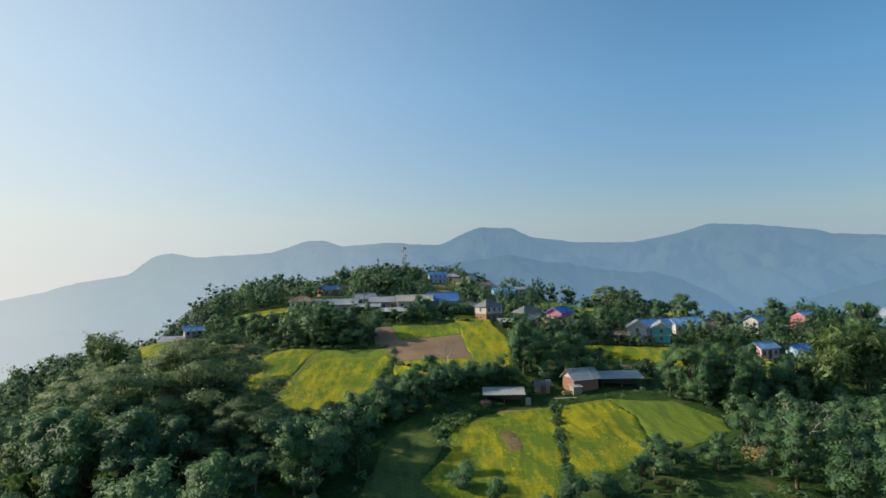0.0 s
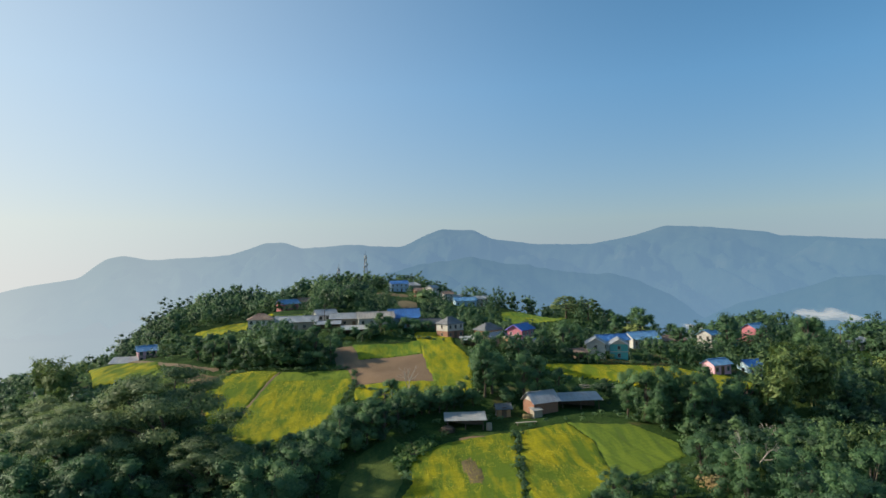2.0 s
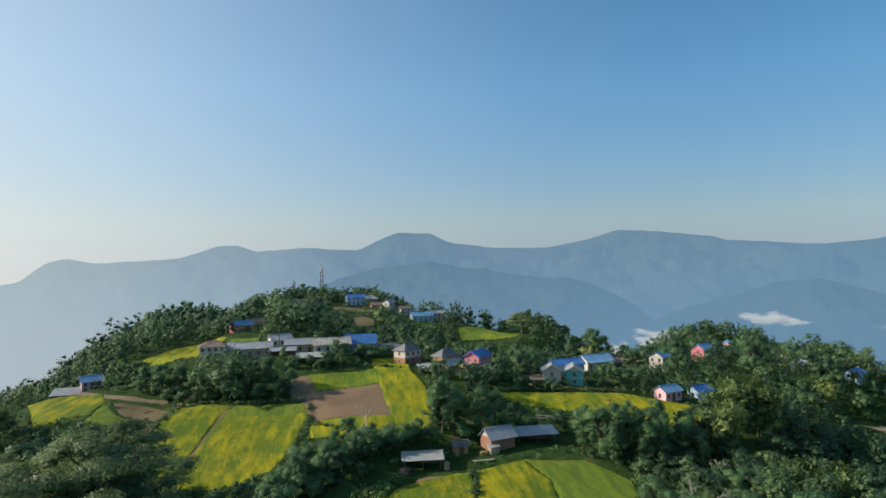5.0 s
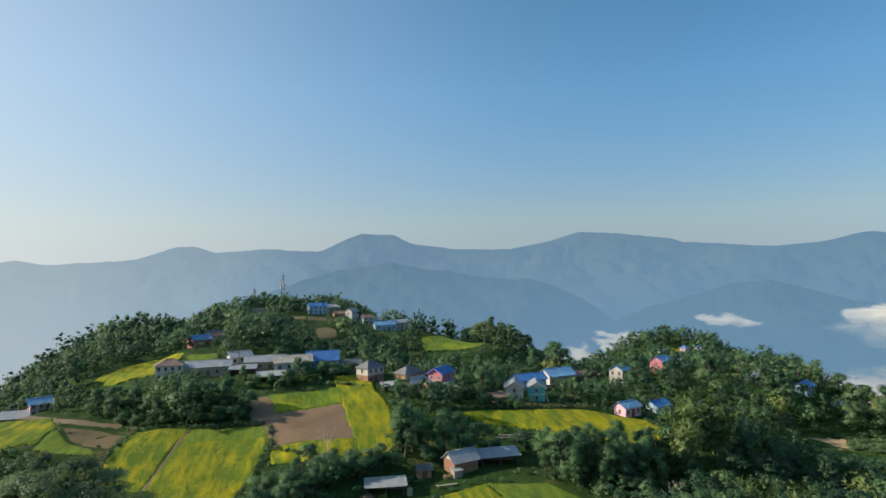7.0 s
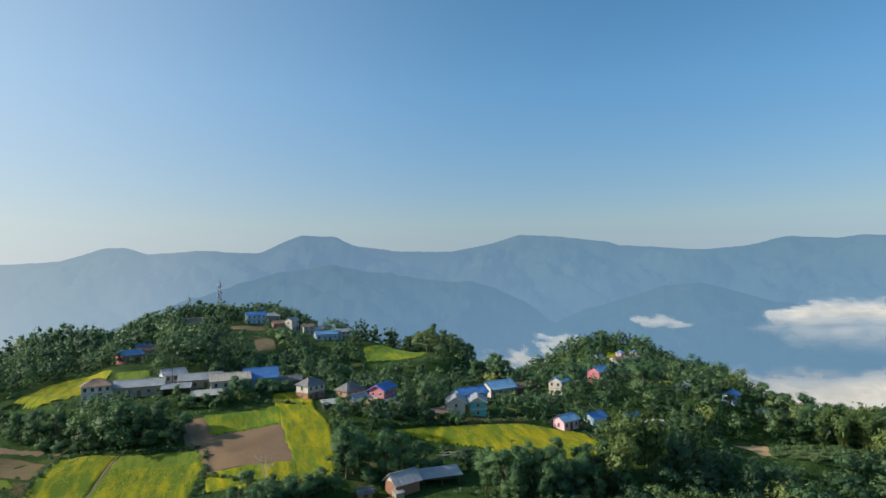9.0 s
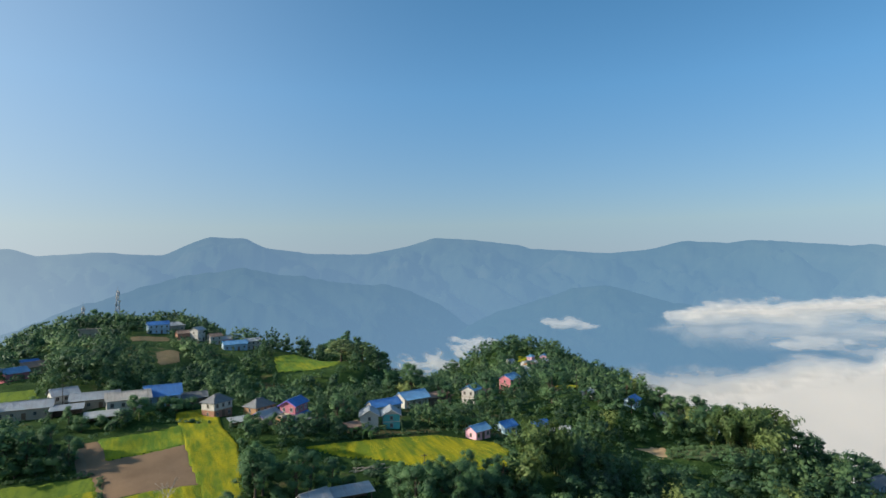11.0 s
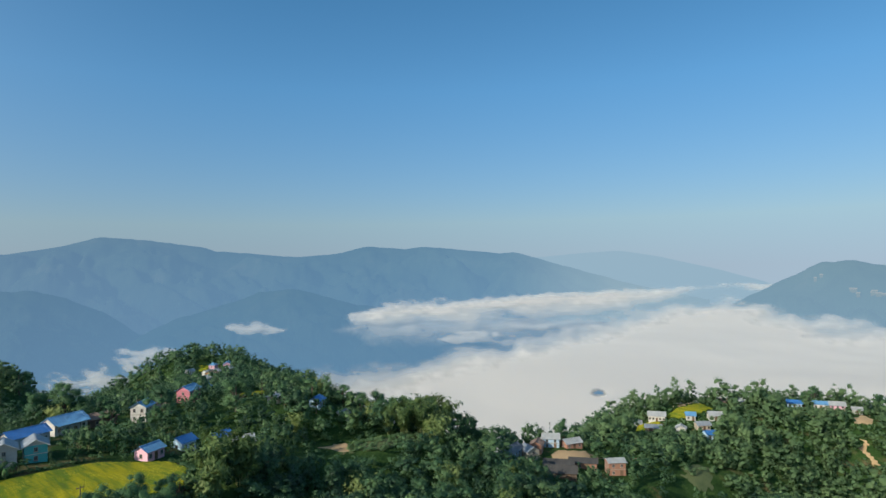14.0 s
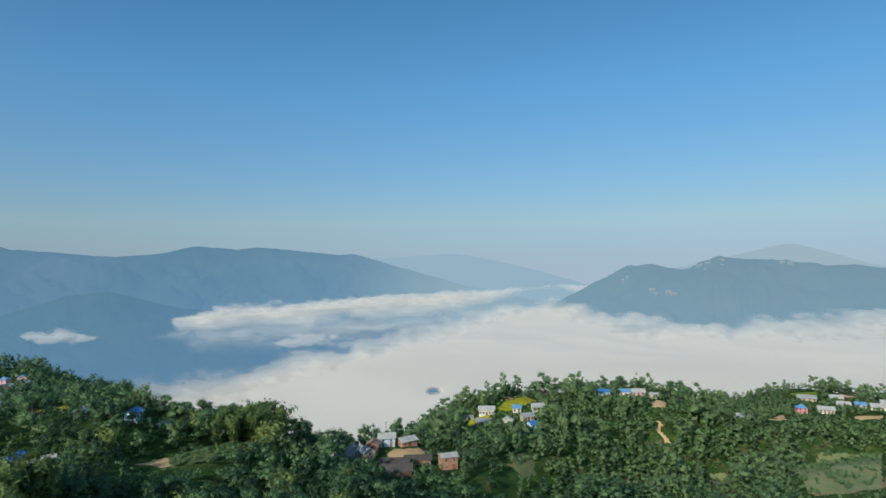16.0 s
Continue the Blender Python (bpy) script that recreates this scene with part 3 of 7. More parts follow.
# the valley floor far below, blue haze painted on as emission
vb, vr = np.meshgrid(np.radians(np.arange(75, -135, -1.0)), np.geomspace(700, 4890, 40))
vz = -215 + 26 * (fbm(-np.sin(vb) * vr / 300, np.cos(vb) * vr / 300, 4, 61.0) - 0.5)
floor_sheet = new("backdrop", mesh_from("backdrop", np.stack([-np.sin(vb) * vr, np.cos(vb) * vr, vz], -1).reshape(-1, 3), grid_faces(*vb.shape)[:, ::-1], far_hills("glow haze on the valley", *HAZE_GLOW["valley_floor"]), True))
tagged(floor_sheet, "distant valley floor with blue haze painted as glow", "valley", kind="structure")
for seed, (name, crest_r, width, rough, crest) in enumerate(RANGES):
    b0, b1 = crest[0][0], crest[-1][0]
    bearing = np.arange(b0, b1, -0.16)
    rise = np.interp(-bearing, [-b for b, _ in crest], [e for _, e in crest])
    reach = 3 if name in ("mountain_range", "resort_hill") else 9
    kernel = np.hanning(2 * reach + 3)[1:-1]
    rise = np.convolve(np.pad(rise, reach, "edge"), kernel / kernel.sum(), "valid")
    rise = rise + 0.5 * rough * (fbm(bearing / 2.1, bearing * 0 + seed, 6, seed * 3.0, 0.6) - 0.5)
    back = np.linspace(1, 0, 5)[1:] if name.startswith("far") else np.linspace(1, 0, 44)[1:]
    steps = np.concatenate([[-0.10], [0.0], 1 - back])
    B, S = np.meshgrid(bearing, steps)
    top = EYE_HEIGHT + crest_r * np.tan(np.radians(rise))[None, :]
    foot = -232.0
    fade = np.clip(S, 0, 1)
    warp = 1.6 * (fbm(B / 7, S * 3, 3, seed + 90.0) - 0.5)
    wander = ridged(B / 7.5 + seed * 3.1 + warp, S * 2.6 + B / 14.0 - warp, 5, seed * 7.0 + 2)
    fall = fade ** 0.85 * 0.95 + (wander - 0.62) * 0.95 * np.clip(fade * 3.2, 0, 1) * (1 - 0.4 * fade)
    Z = foot + (top - foot) * np.clip(1 - fall, 0.0, 1.0)
    Z = np.where(S < 0, foot + (top - foot) * 0.8, Z)
    R = crest_r - S * width + 60 * (fbm(B / 2.2, S * 4, 3, seed) - 0.5) * np.clip(fade * 4, 0, 1)
    a = np.radians(B)
    if name == "resort_hill":
        resort_sheet = (B, np.degrees(np.arctan2(Z - EYE_HEIGHT, R)), R, Z)
    V = np.stack([-np.sin(a) * R, np.cos(a) * R, Z], -1).reshape(-1, 3)
    ob = new(name, mesh_from(name, V, grid_faces(*B.shape)[:, ::-1], far_hills("glow haze on " + name.replace("_", " "), *HAZE_GLOW[name]), True))
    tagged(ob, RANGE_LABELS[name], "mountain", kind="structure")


# ---- sea of mist in the valley ----
def bank_cover(bearing, drop):
    """How thick the mist lies, by bearing (to the right) and angle below the horizon, both in degrees."""
    ripple = 2.4 * (fbm(bearing / 4.5, drop / 1.5, 4, 31.0) - 0.5)
    fine = 1.2 * (fbm(bearing / 1.3, drop / 0.5, 4, 57.0) - 0.5)
    curl = fbm(bearing / 0.7, drop / 0.3, 3, 83.0) - 0.5
    edge = np.interp(bearing, [20, 36, 42, 50, 53.5, 60, 69, 74, 77, 80, 83, 92.5, 94, 120], [14, 10.5, 9.0, 8.5, 7.2, 6.0, 4.4, 3.2, 2.8, 3.4, 4.5, 4.9, 4.1, 3.9])
    main = (drop + 0.8 * ripple + 0.9 * fine + 0.5 * curl - edge) / np.interp(bearing, [40, 50, 66], [4.2, 2.8, 1.6]) + 0.2
    lo = np.interp(bearing, [42, 46, 55, 62, 70, 78], [4.5, 5.8, 5.6, 4.8, 3.6, 2.3])
    hi = np.interp(bearing, [42, 46, 55, 62, 70, 78], [3.7, 3.1, 2.5, 2.2, 1.95, 1.65])
    streak = np.minimum((drop + 0.35 * ripple + 0.5 * fine + 0.5 * curl - hi + 0.15) / 0.8, (lo - drop + 0.9 * ripple + 0.6 * fine) / 1.7)
    streak = streak - np.clip(44 - bearing, 0, 20) / 1.5
    puffs = np.full_like(drop, -3.0)
    for bb, dd, wb, wd in [(35.3, 4.8, 2.3, 0.42), (54.8, 6.2, 2.6, 0.45), (61, 5.3, 2.2, 0.3), (27, 6.7, 2.6, 0.7), (24, 8.6, 4.0, 1.0), (30, 8.8, 3.0, 0.7)]:
        r2 = ((bearing - bb) / wb) ** 2 + ((drop - dd) / wd) ** 2
        puffs = np.maximum(puffs, np.minimum(0.6, 0.7 - 0.42 * r2 + 0.3 * ripple + 0.9 * fine + 1.1 * curl))
    haze = 0.42 + 0.2 * fine - np.abs(drop - 5.2) / 6.0 - np.clip(np.abs(bearing - 56) - 10, 0, 20) / 12
    hole = 2.6 * np.exp(-((bearing - 66.4) / 0.75) ** 2 - ((drop - 11.2) / 0.3) ** 2)
    return np.clip(np.minimum(np.maximum(np.maximum(main, streak), np.maximum(puffs, haze)), 1.7) - 0.8 * hole, -0.6, 1.7)


for layer in range(3):
    level = -69.0 + 5.0 * layer
    bear = np.concatenate([np.arange(12, 70, 0.32), np.arange(70, 106, 0.3), np.arange(106, 122, 0.8)])
    drop = np.concatenate([np.arange(18, 8, -0.28), np.arange(8, 1.46, -0.12)])
    B, D = np.meshgrid(bear, drop)
    R = (EYE_HEIGHT + 6 - level) / np.tan(np.radians(D))
    C = bank_cover(B, D)
    a = np.radians(-B)
    X, Y = -np.sin(a) * R, np.cos(a) * R
    puff = fbm(X / 90, Y / 90, 4, 13.0) - 0.5
    Z = level + 12 * (fbm(X / 320, Y / 320, 2, 3.0) - 0.5) + 4 * puff
    me = mesh_from("mist", np.stack([X, Y, Z], -1).reshape(-1, 3), grid_faces(*B.shape)[:, ::-1], M_CLOUD, True)
    att = me.attributes.new("cover", "FLOAT", "POINT")
    att.data.foreach_set("value", (np.clip(C, 0, 1.5) - 0.13 * layer).astype(np.float32).ravel())
    tagged(new("valley_mist", me), "soft white sea of mist filling the valley", "cloud", kind="structure")


# ---- fields: name, surface, height of the crop, label, corners ----
FIELDS = [
    ("mustard_field", M_MUSTARD, 0.55, "yellow flowering mustard field beside a narrow furrow path", [(-44.3, 159.1), (-31.4, 154.6), (-33.1, 140), (-36.2, 117.8), (-44.5, 139.3)]),
    ("mustard_field", M_GREEN, 0.45, "green end of a mustard field below the grove", [(-30.5, 154.4), (-14.2, 150.5), (-12.6, 144.4), (-31.2, 147.2)]),
    ("mustard_field", M_MUSTARD, 0.55, "yellow flowering mustard field with green drifts", [(-31.2, 146.9), (-12.6, 144), (-12.6, 139.9), (-14.7, 126.9), (-17.5, 117.9), (-26.3, 114.8), (-35.3, 117.6), (-32.3, 140)]),
    ("mustard_field", M_MUSTARD, 0.50, "yellow mustard field on the valley slope", [(-99.4, 198.3), (-76.5, 172.7), (-68, 174), (-64, 166), (-62, 152), (-70.8, 145.7)]),
    ("mustard_field", M_GREEN, 0.40, "green field beside a footpath", [(-63, 163), (-57, 153.5), (-50.5, 147.8), (-47.6, 143.5), (-61, 147.5)]),
    ("ploughed_field", M_DRY, 0.10, "small bare brown plot beside the dirt track", [(-61.8, 164), (-51.5, 162.5), (-46.4, 158), (-46.2, 147), (-49.8, 149), (-56.2, 154.6)]),
    ("ploughed_field", M_PLOUGH, 0.12, "ploughed brown field waiting for seed", [(-18.4, 166.3), (-14.3, 166.8), (-11.4, 156.3), (4.4, 160.9), (7, 139.9), (-11.1, 138.5), (-15.7, 154.2)]),
    ("mustard_field", M_MUSTARD_THIN, 0.45, "green mustard field coming into yellow flower", [(-14.1, 168.3), (3.9, 173), (4.5, 161.4), (-11.4, 156.8)]),
    ("mustard_field", M_MUSTARD_DENSE, 0.55, "long strip of bright yellow mustard", [(2.9, 181.9), (12.5, 189.9), (13.2, 168.8), (16.1, 156.9), (14.2, 130.2), (7.3, 129.1), (4.6, 160.8)]),
    ("mustard_field", M_MUSTARD_DENSE, 0.50, "narrow band of yellow mustard below the ploughed field", [(-11, 137.9), (7, 139.4), (7.3, 128.5), (-10.5, 131.4)]),
    ("mustard_field", M_MUSTARD_DENSE, 0.60, "bright yellow mustard terrace below the white houses", [(31.4, 153.2), (49.3, 155.3), (66.6, 154.7), (81.6, 147.3), (80.1, 138.1), (73.7, 129), (59.4, 134.8), (49.8, 143.5), (38.8, 149.4)]),
    ("mustard_field", M_MUSTARD, 0.50, "patchy yellow mustard with a bare brown middle below the field shed", [(0.1, 103.1), (7.1, 109.7), (16.8, 113.6), (19.6, 113.5), (17.8, 100), (16.4, 88), (14.8, 78.2), (6.9, 70), (0.6, 73.6), (-3.4, 82.2), (0.9, 94)]),
    ("mustard_field", M_MUSTARD, 0.50, "yellow and green mustard field in front of the barn", [(20.6, 113.8), (30, 116.4), (33, 108), (31.5, 98), (31, 89.5), (22.6, 83.2), (15.8, 78.4), (17.4, 88), (18.8, 100)]),
    ("mustard_field", M_GREEN, 0.40, "green field coming into flower beside the barn", [(30.6, 116.5), (41.9, 114.5), (46.7, 105.7), (45.5, 99.9), (38, 94), (31.6, 90), (32.1, 98), (33.6, 108)]),
    ("bare_patch", M_PLOUGH, 0.10, "reddish bare soil in front of the field shed", [(9.6, 112.2), (12.5, 113.4), (16.2, 113.2), (16.4, 111.2), (13, 110.2), (9.2, 109.6)]),
    ("bare_patch", M_DRY, 0.58, "thin brown patch in the mustard field", [(8.6, 100.5), (10.8, 102.5), (11.6, 96), (11.2, 91.5), (9.2, 92.5), (8.9, 96)]),
    ("meadow", M_MEADOW, 0.30, "dark green meadow in the shade of trees", [(-9.3, 103.6), (-3.4, 112.6), (1.1, 104.7), (-3.4, 83.3), (0.6, 72), (-11.1, 71.8)]),
    ("mustard_field", M_MUSTARD_THIN, 0.50, "far yellow-green field on the hilltop", [(49.8, 321.5), (62.4, 334.6), (88, 322), (73.6, 291.7), (60, 287), (46.7, 292)]),
    ("mustard_field", M_MUSTARD_DENSE, 0.50, "curved yellow mustard terrace behind the grove", [(-68.5, 204), (-66, 228), (-60, 240), (-47.2, 226.5), (-46.6, 218), (-49.5, 207), (-53, 196), (-58.5, 194)]),
    ("mustard_field", M_GREEN, 0.40, "small green field beside the school", [(-45.8, 223), (-35.9, 223.9), (-33.5, 214.4), (-43.2, 212.1)]),
    # crop height stretched so this field shows from the camera
    ("mustard_field", M_MUSTARD_DENSE, 1.60, "small yellow field among the woods", [(157.9, 232.6), (167.4, 227.2), (153.7, 209.4), (146.9, 214.8)]),
    ("mustard_field", M_MUSTARD_DENSE, 0.50, "yellow terrace on the wooded hill", [(292, 95), (308, 94), (328, 89), (316, 79), (296, 85)]),
    ("mustard_field", M_MUSTARD_DENSE, 0.50, "small yellow terrace below white houses", [(286.5, 106.5), (288, 96.5), (281, 92), (277.5, 104)]),
    ("mustard_field", M_MUSTARD_THIN, 0.40, "distant yellow-green terrace", [(437, -51), (444, -51), (452, -66), (440, -66)]),
    ("clearing", M_TAN, 0.10, "bare tan clearing on the hill", [(338.4, 25.3), (347.9, 18.1), (335.7, 17), (330.2, 21.5)]),
    ("clearing", M_TAN, 0.10, "bare tan terrace below the far village", [(358.5, -30.9), (378.6, -39.4), (374.8, -41.6), (360.2, -39.2)]),
    ("clearing", M_TAN, 0.10, "dry tan terrace at the far village", [(440, -70), (450, -78), (447, -88), (437, -82)]),
    ("clearing", M_TAN, 0.10, "dry tan terrace below the far village", [(384.4, -71), (384, -85.1), (374.4, -83.4), (377.5, -71.4)]),
    ("clearing", M_GRASS, 0.20, "grassy clearing on the wooded slope", [(225.9, 70.5), (233, 67), (240.5, 62), (236, 58.5), (230, 57.5), (222, 61), (219.4, 66)]),
    ("clearing", M_SLOPE, 0.35, "dry green slope with scattered bushes", [(291, -32.8), (312, -40), (339, -50), (343, -62), (350, -77), (300, -66), (262, -58), (249.8, -44), (249.8, -33)]),
    ("clearing", M_SLOPE, 0.35, "small grassy glade on the wooded slope", [(302, -0.7), (307, -9), (290, -10), (266, -9), (280, -3)]),
    ("clearing", M_TAN, 0.45, "harvested tan strip above the yellow terrace", [(307.6, 95), (320, 93), (329, 90.5), (329, 92.5), (318, 96), (308, 97)]),
    ("scar", M_TAN, 0.25, "bare earth slip on the wooded slope", [(320, 23.5), (320, 20.5), (315, 17), (310, 14.5), (308.5, 17.5), (314, 20)]),
    ("yard", M_TAN, 0.12, "sandy yard between village houses", [(201.4, 109.4), (211.6, 106.9), (217.4, 98.5), (210, 96.1), (200.8, 101.4), (196.1, 104.7)]),
    ("clearing", M_TAN, 0.10, "bare sandy patch beside terraces", [(122.5, 143.1), (134.7, 141.9), (127.5, 133.1), (124.4, 131.8), (122.4, 138.9)]),
    ("terrace", M_GRASS, 0.40, "green crop terrace in a clearing", [(133, 139), (147, 134), (158, 135), (158, 128), (144, 124), (128, 131), (126.5, 132.6)]),
    ("clearing", M_DRY, 0.20, "dry grass slope below the hilltop houses", [(-4.1, 307), (6.3, 330.9), (5.9, 284.1), (-2.5, 267.2)]),
    ("clearing", M_DRY, 0.20, "dry grass terrace on the hilltop", [(-17.6, 374.1), (1.9, 375.9), (1.9, 363.8), (-16, 353)]),
    ("mustard_field", M_MUSTARD_DENSE, 0.40, "small yellow field at the hill village", [(240, 402), (250, 416), (256, 412), (246, 400)]),
]


def inside(x, y, corners):
    hit = np.zeros(np.shape(x), bool)
    for (ax, ay), (bx, by) in zip(corners, corners[1:] + corners[:1]):
        cross = (ay > y) != (by > y)
        hit ^= cross & (x < (bx - ax) * (y - ay) / ((by - ay) if by != ay else 1e-9) + ax)
    return hit


def edge_distance(x, y, corners, closed=True):
    best = np.full(np.shape(x), 1e9)
    for (ax, ay), (bx, by) in zip(corners, corners[1:] + (corners[:1] if closed else [])):
        ux, uy = bx - ax, by - ay
        u = np.clip(((x - ax) * ux + (y - ay) * uy) / max(ux * ux + uy * uy, 1e-9), 0, 1)
        best = np.minimum(best, np.hypot(x - ax - u * ux, y - ay - u * uy))
    return best


def ground_at(x, y):
    return land(x, y) + 0.25 * (fbm(np.asarray(x, float) / 7, np.asarray(y, float) / 7, 3, 4.0) - 0.5)


for k, (name, surface, height, label, corners) in enumerate(FIELDS):
    cx, cy = [c[0] for c in corners], [c[1] for c in corners]
    step = 0.55 if cy[0] < 200 and abs(cx[0]) < 120 else 1.3
    X, Y = np.meshgrid(np.arange(min(cx) - 2, max(cx) + 2, step), np.arange(min(cy) - 2, max(cy) + 2, step))
    wob = 0.8 if step < 1 or surface not in (M_GRASS, M_TAN) else 7.0
    wob_x, wob_y = X + wob * (fbm(X / 5, Y / 5, 3, 6.0) - 0.5), Y + wob * (fbm(X / 5, Y / 5, 3, 46.0) - 0.5)
    depth = np.where(inside(wob_x, wob_y, corners), 1, -1) * edge_distance(wob_x, wob_y, corners)
    depth = depth + 0.3
    body = np.clip(depth / 0.25, 0, 1)
    Z = ground_at(X, Y) - 0.12 + body * (height * 0.42 + 0.14 + 0.35 * height * (fbm(X / 1.3, Y / 1.3, 3, 8.0) - 0.5)) + body * 0.25 * height * (fbm(X / 8, Y / 8, 2, 5.0) - 0.5)
    F = grid_faces(*X.shape)
    F = F[(depth.ravel()[F] > -0.4).all(1)]
    used = np.unique(F)
    order = np.zeros(X.size, int)
    order[used] = np.arange(len(used))
    V = np.stack([X, Y, Z], -1).reshape(-1, 3)[used]
    tagged(new(name, mesh_from(name, V, order[F], surface, True)), label, name.replace("_", " "), kind="structure")


# ---- buildings ----
def part(name, bm, material, parent, label=""):
    me = bpy.data.meshes.new(name)
    bm.to_mesh(me)
    bm.free()
    me.materials.append(material)
    ob = new(name, me)
    ob.parent = parent
    if label:
        tagged(ob, label)
    return ob


def box(bm, cx, cy, cz, sx, sy, sz, turn=None):
    m = Matrix.Translation((cx, cy, cz)) @ (turn or Matrix.Identity(4)) @ Matrix.Diagonal((sx, sy, sz, 1))
    bmesh.ops.create_cube(bm, size=1.0, matrix=m)


def slab(bm, corners, thick):
    """A sheet with thickness from its upper corners."""
    up = [bm.verts.new(c) for c in corners]
    n = (Vector(corners[1]) - Vector(corners[0])).cross(Vector(corners[2]) - Vector(corners[0])).normalized()
    if n.z < 0:
        n = -n
    lo = [bm.verts.new(Vector(c) - n * thick) for c in corners]
    bm.faces.new(up)
    bm.faces.new(lo[::-1])
    k = len(corners)
    for i in range(k):
        bm.faces.new((up[i], lo[i], lo[(i + 1) % k], up[(i + 1) % k]))


def sheet(bm, a, b, c, d, thick=0.07, every=0.85):
    """One roof slope with seams folded up out of the sheet; a-b is the eave, d-c the ridge."""
    a, b, c, d = map(Vector, (a, b, c, d))
    normal = (b - a).cross(d - a).normalized()
    if normal.z < 0:
        normal = -normal
    long = (b - a).length
    n = max(1, int(long / every))
    marks = [(0.0, 0.0)]
    for k in range(1, n):
        u, w = k / n, 0.035 / long
        marks += [(u - w, 0.0), (u - w * 0.5, 0.03), (u + w * 0.5, 0.03), (u + w, 0.0)]
    marks.append((1.0, 0.0))
    low = [bm.verts.new(a.lerp(b, u) + normal * h) for u, h in marks]
    top = [bm.verts.new(d.lerp(c, u) + normal * h) for u, h in marks]
    under = [bm.verts.new(v - normal * thick) for v in (a, b, c, d)]
    for k in range(len(marks) - 1):
        bm.faces.new((low[k], low[k + 1], top[k + 1], top[k]))
    bm.faces.new((under[3], under[2], under[1], under[0]))
    bm.faces.new([under[0], under[1], *low[::-1]])
    bm.faces.new([under[2], under[3], *top])
    bm.faces.new((under[1], under[2], top[-1], low[-1]))
    bm.faces.new((under[3], under[0], low[0], top[0]))


def window_on(root, x, y, z, w, h, nx, ny, frame_mat):
    """A window set on a wall whose outward normal is (nx, ny)."""
    turn = Matrix.Rotation(math.atan2(ny, nx) + math.pi / 2, 4, "Z")
    bm = bmesh.new()
    t = 0.09
    for cx, cz, sx, sz in ((0, h / 2 - t / 2, w, t), (0, -h / 2 + t / 2, w, t), (-w / 2 + t / 2, 0, t, h - 2 * t), (w / 2 - t / 2, 0, t, h - 2 * t), (0, 0, t * 0.7, h - 2 * t)):
        box(bm, cx, 0, cz, sx, 0.12, sz)
    box(bm, 0, -0.06, -h / 2 - 0.05, w + 0.2, 0.22, 0.08)
    bm.transform(Matrix.Translation((x, y, z)) @ turn)
    f = part("window", bm, frame_mat, root)
    bm = bmesh.new()
    box(bm, 0, 0.01, 0, w - 2 * t, 0.05, h - 2 * t)
    bm.transform(Matrix.Translation((x, y, z)) @ turn)
    part("pane", bm, M_GLASS, f)


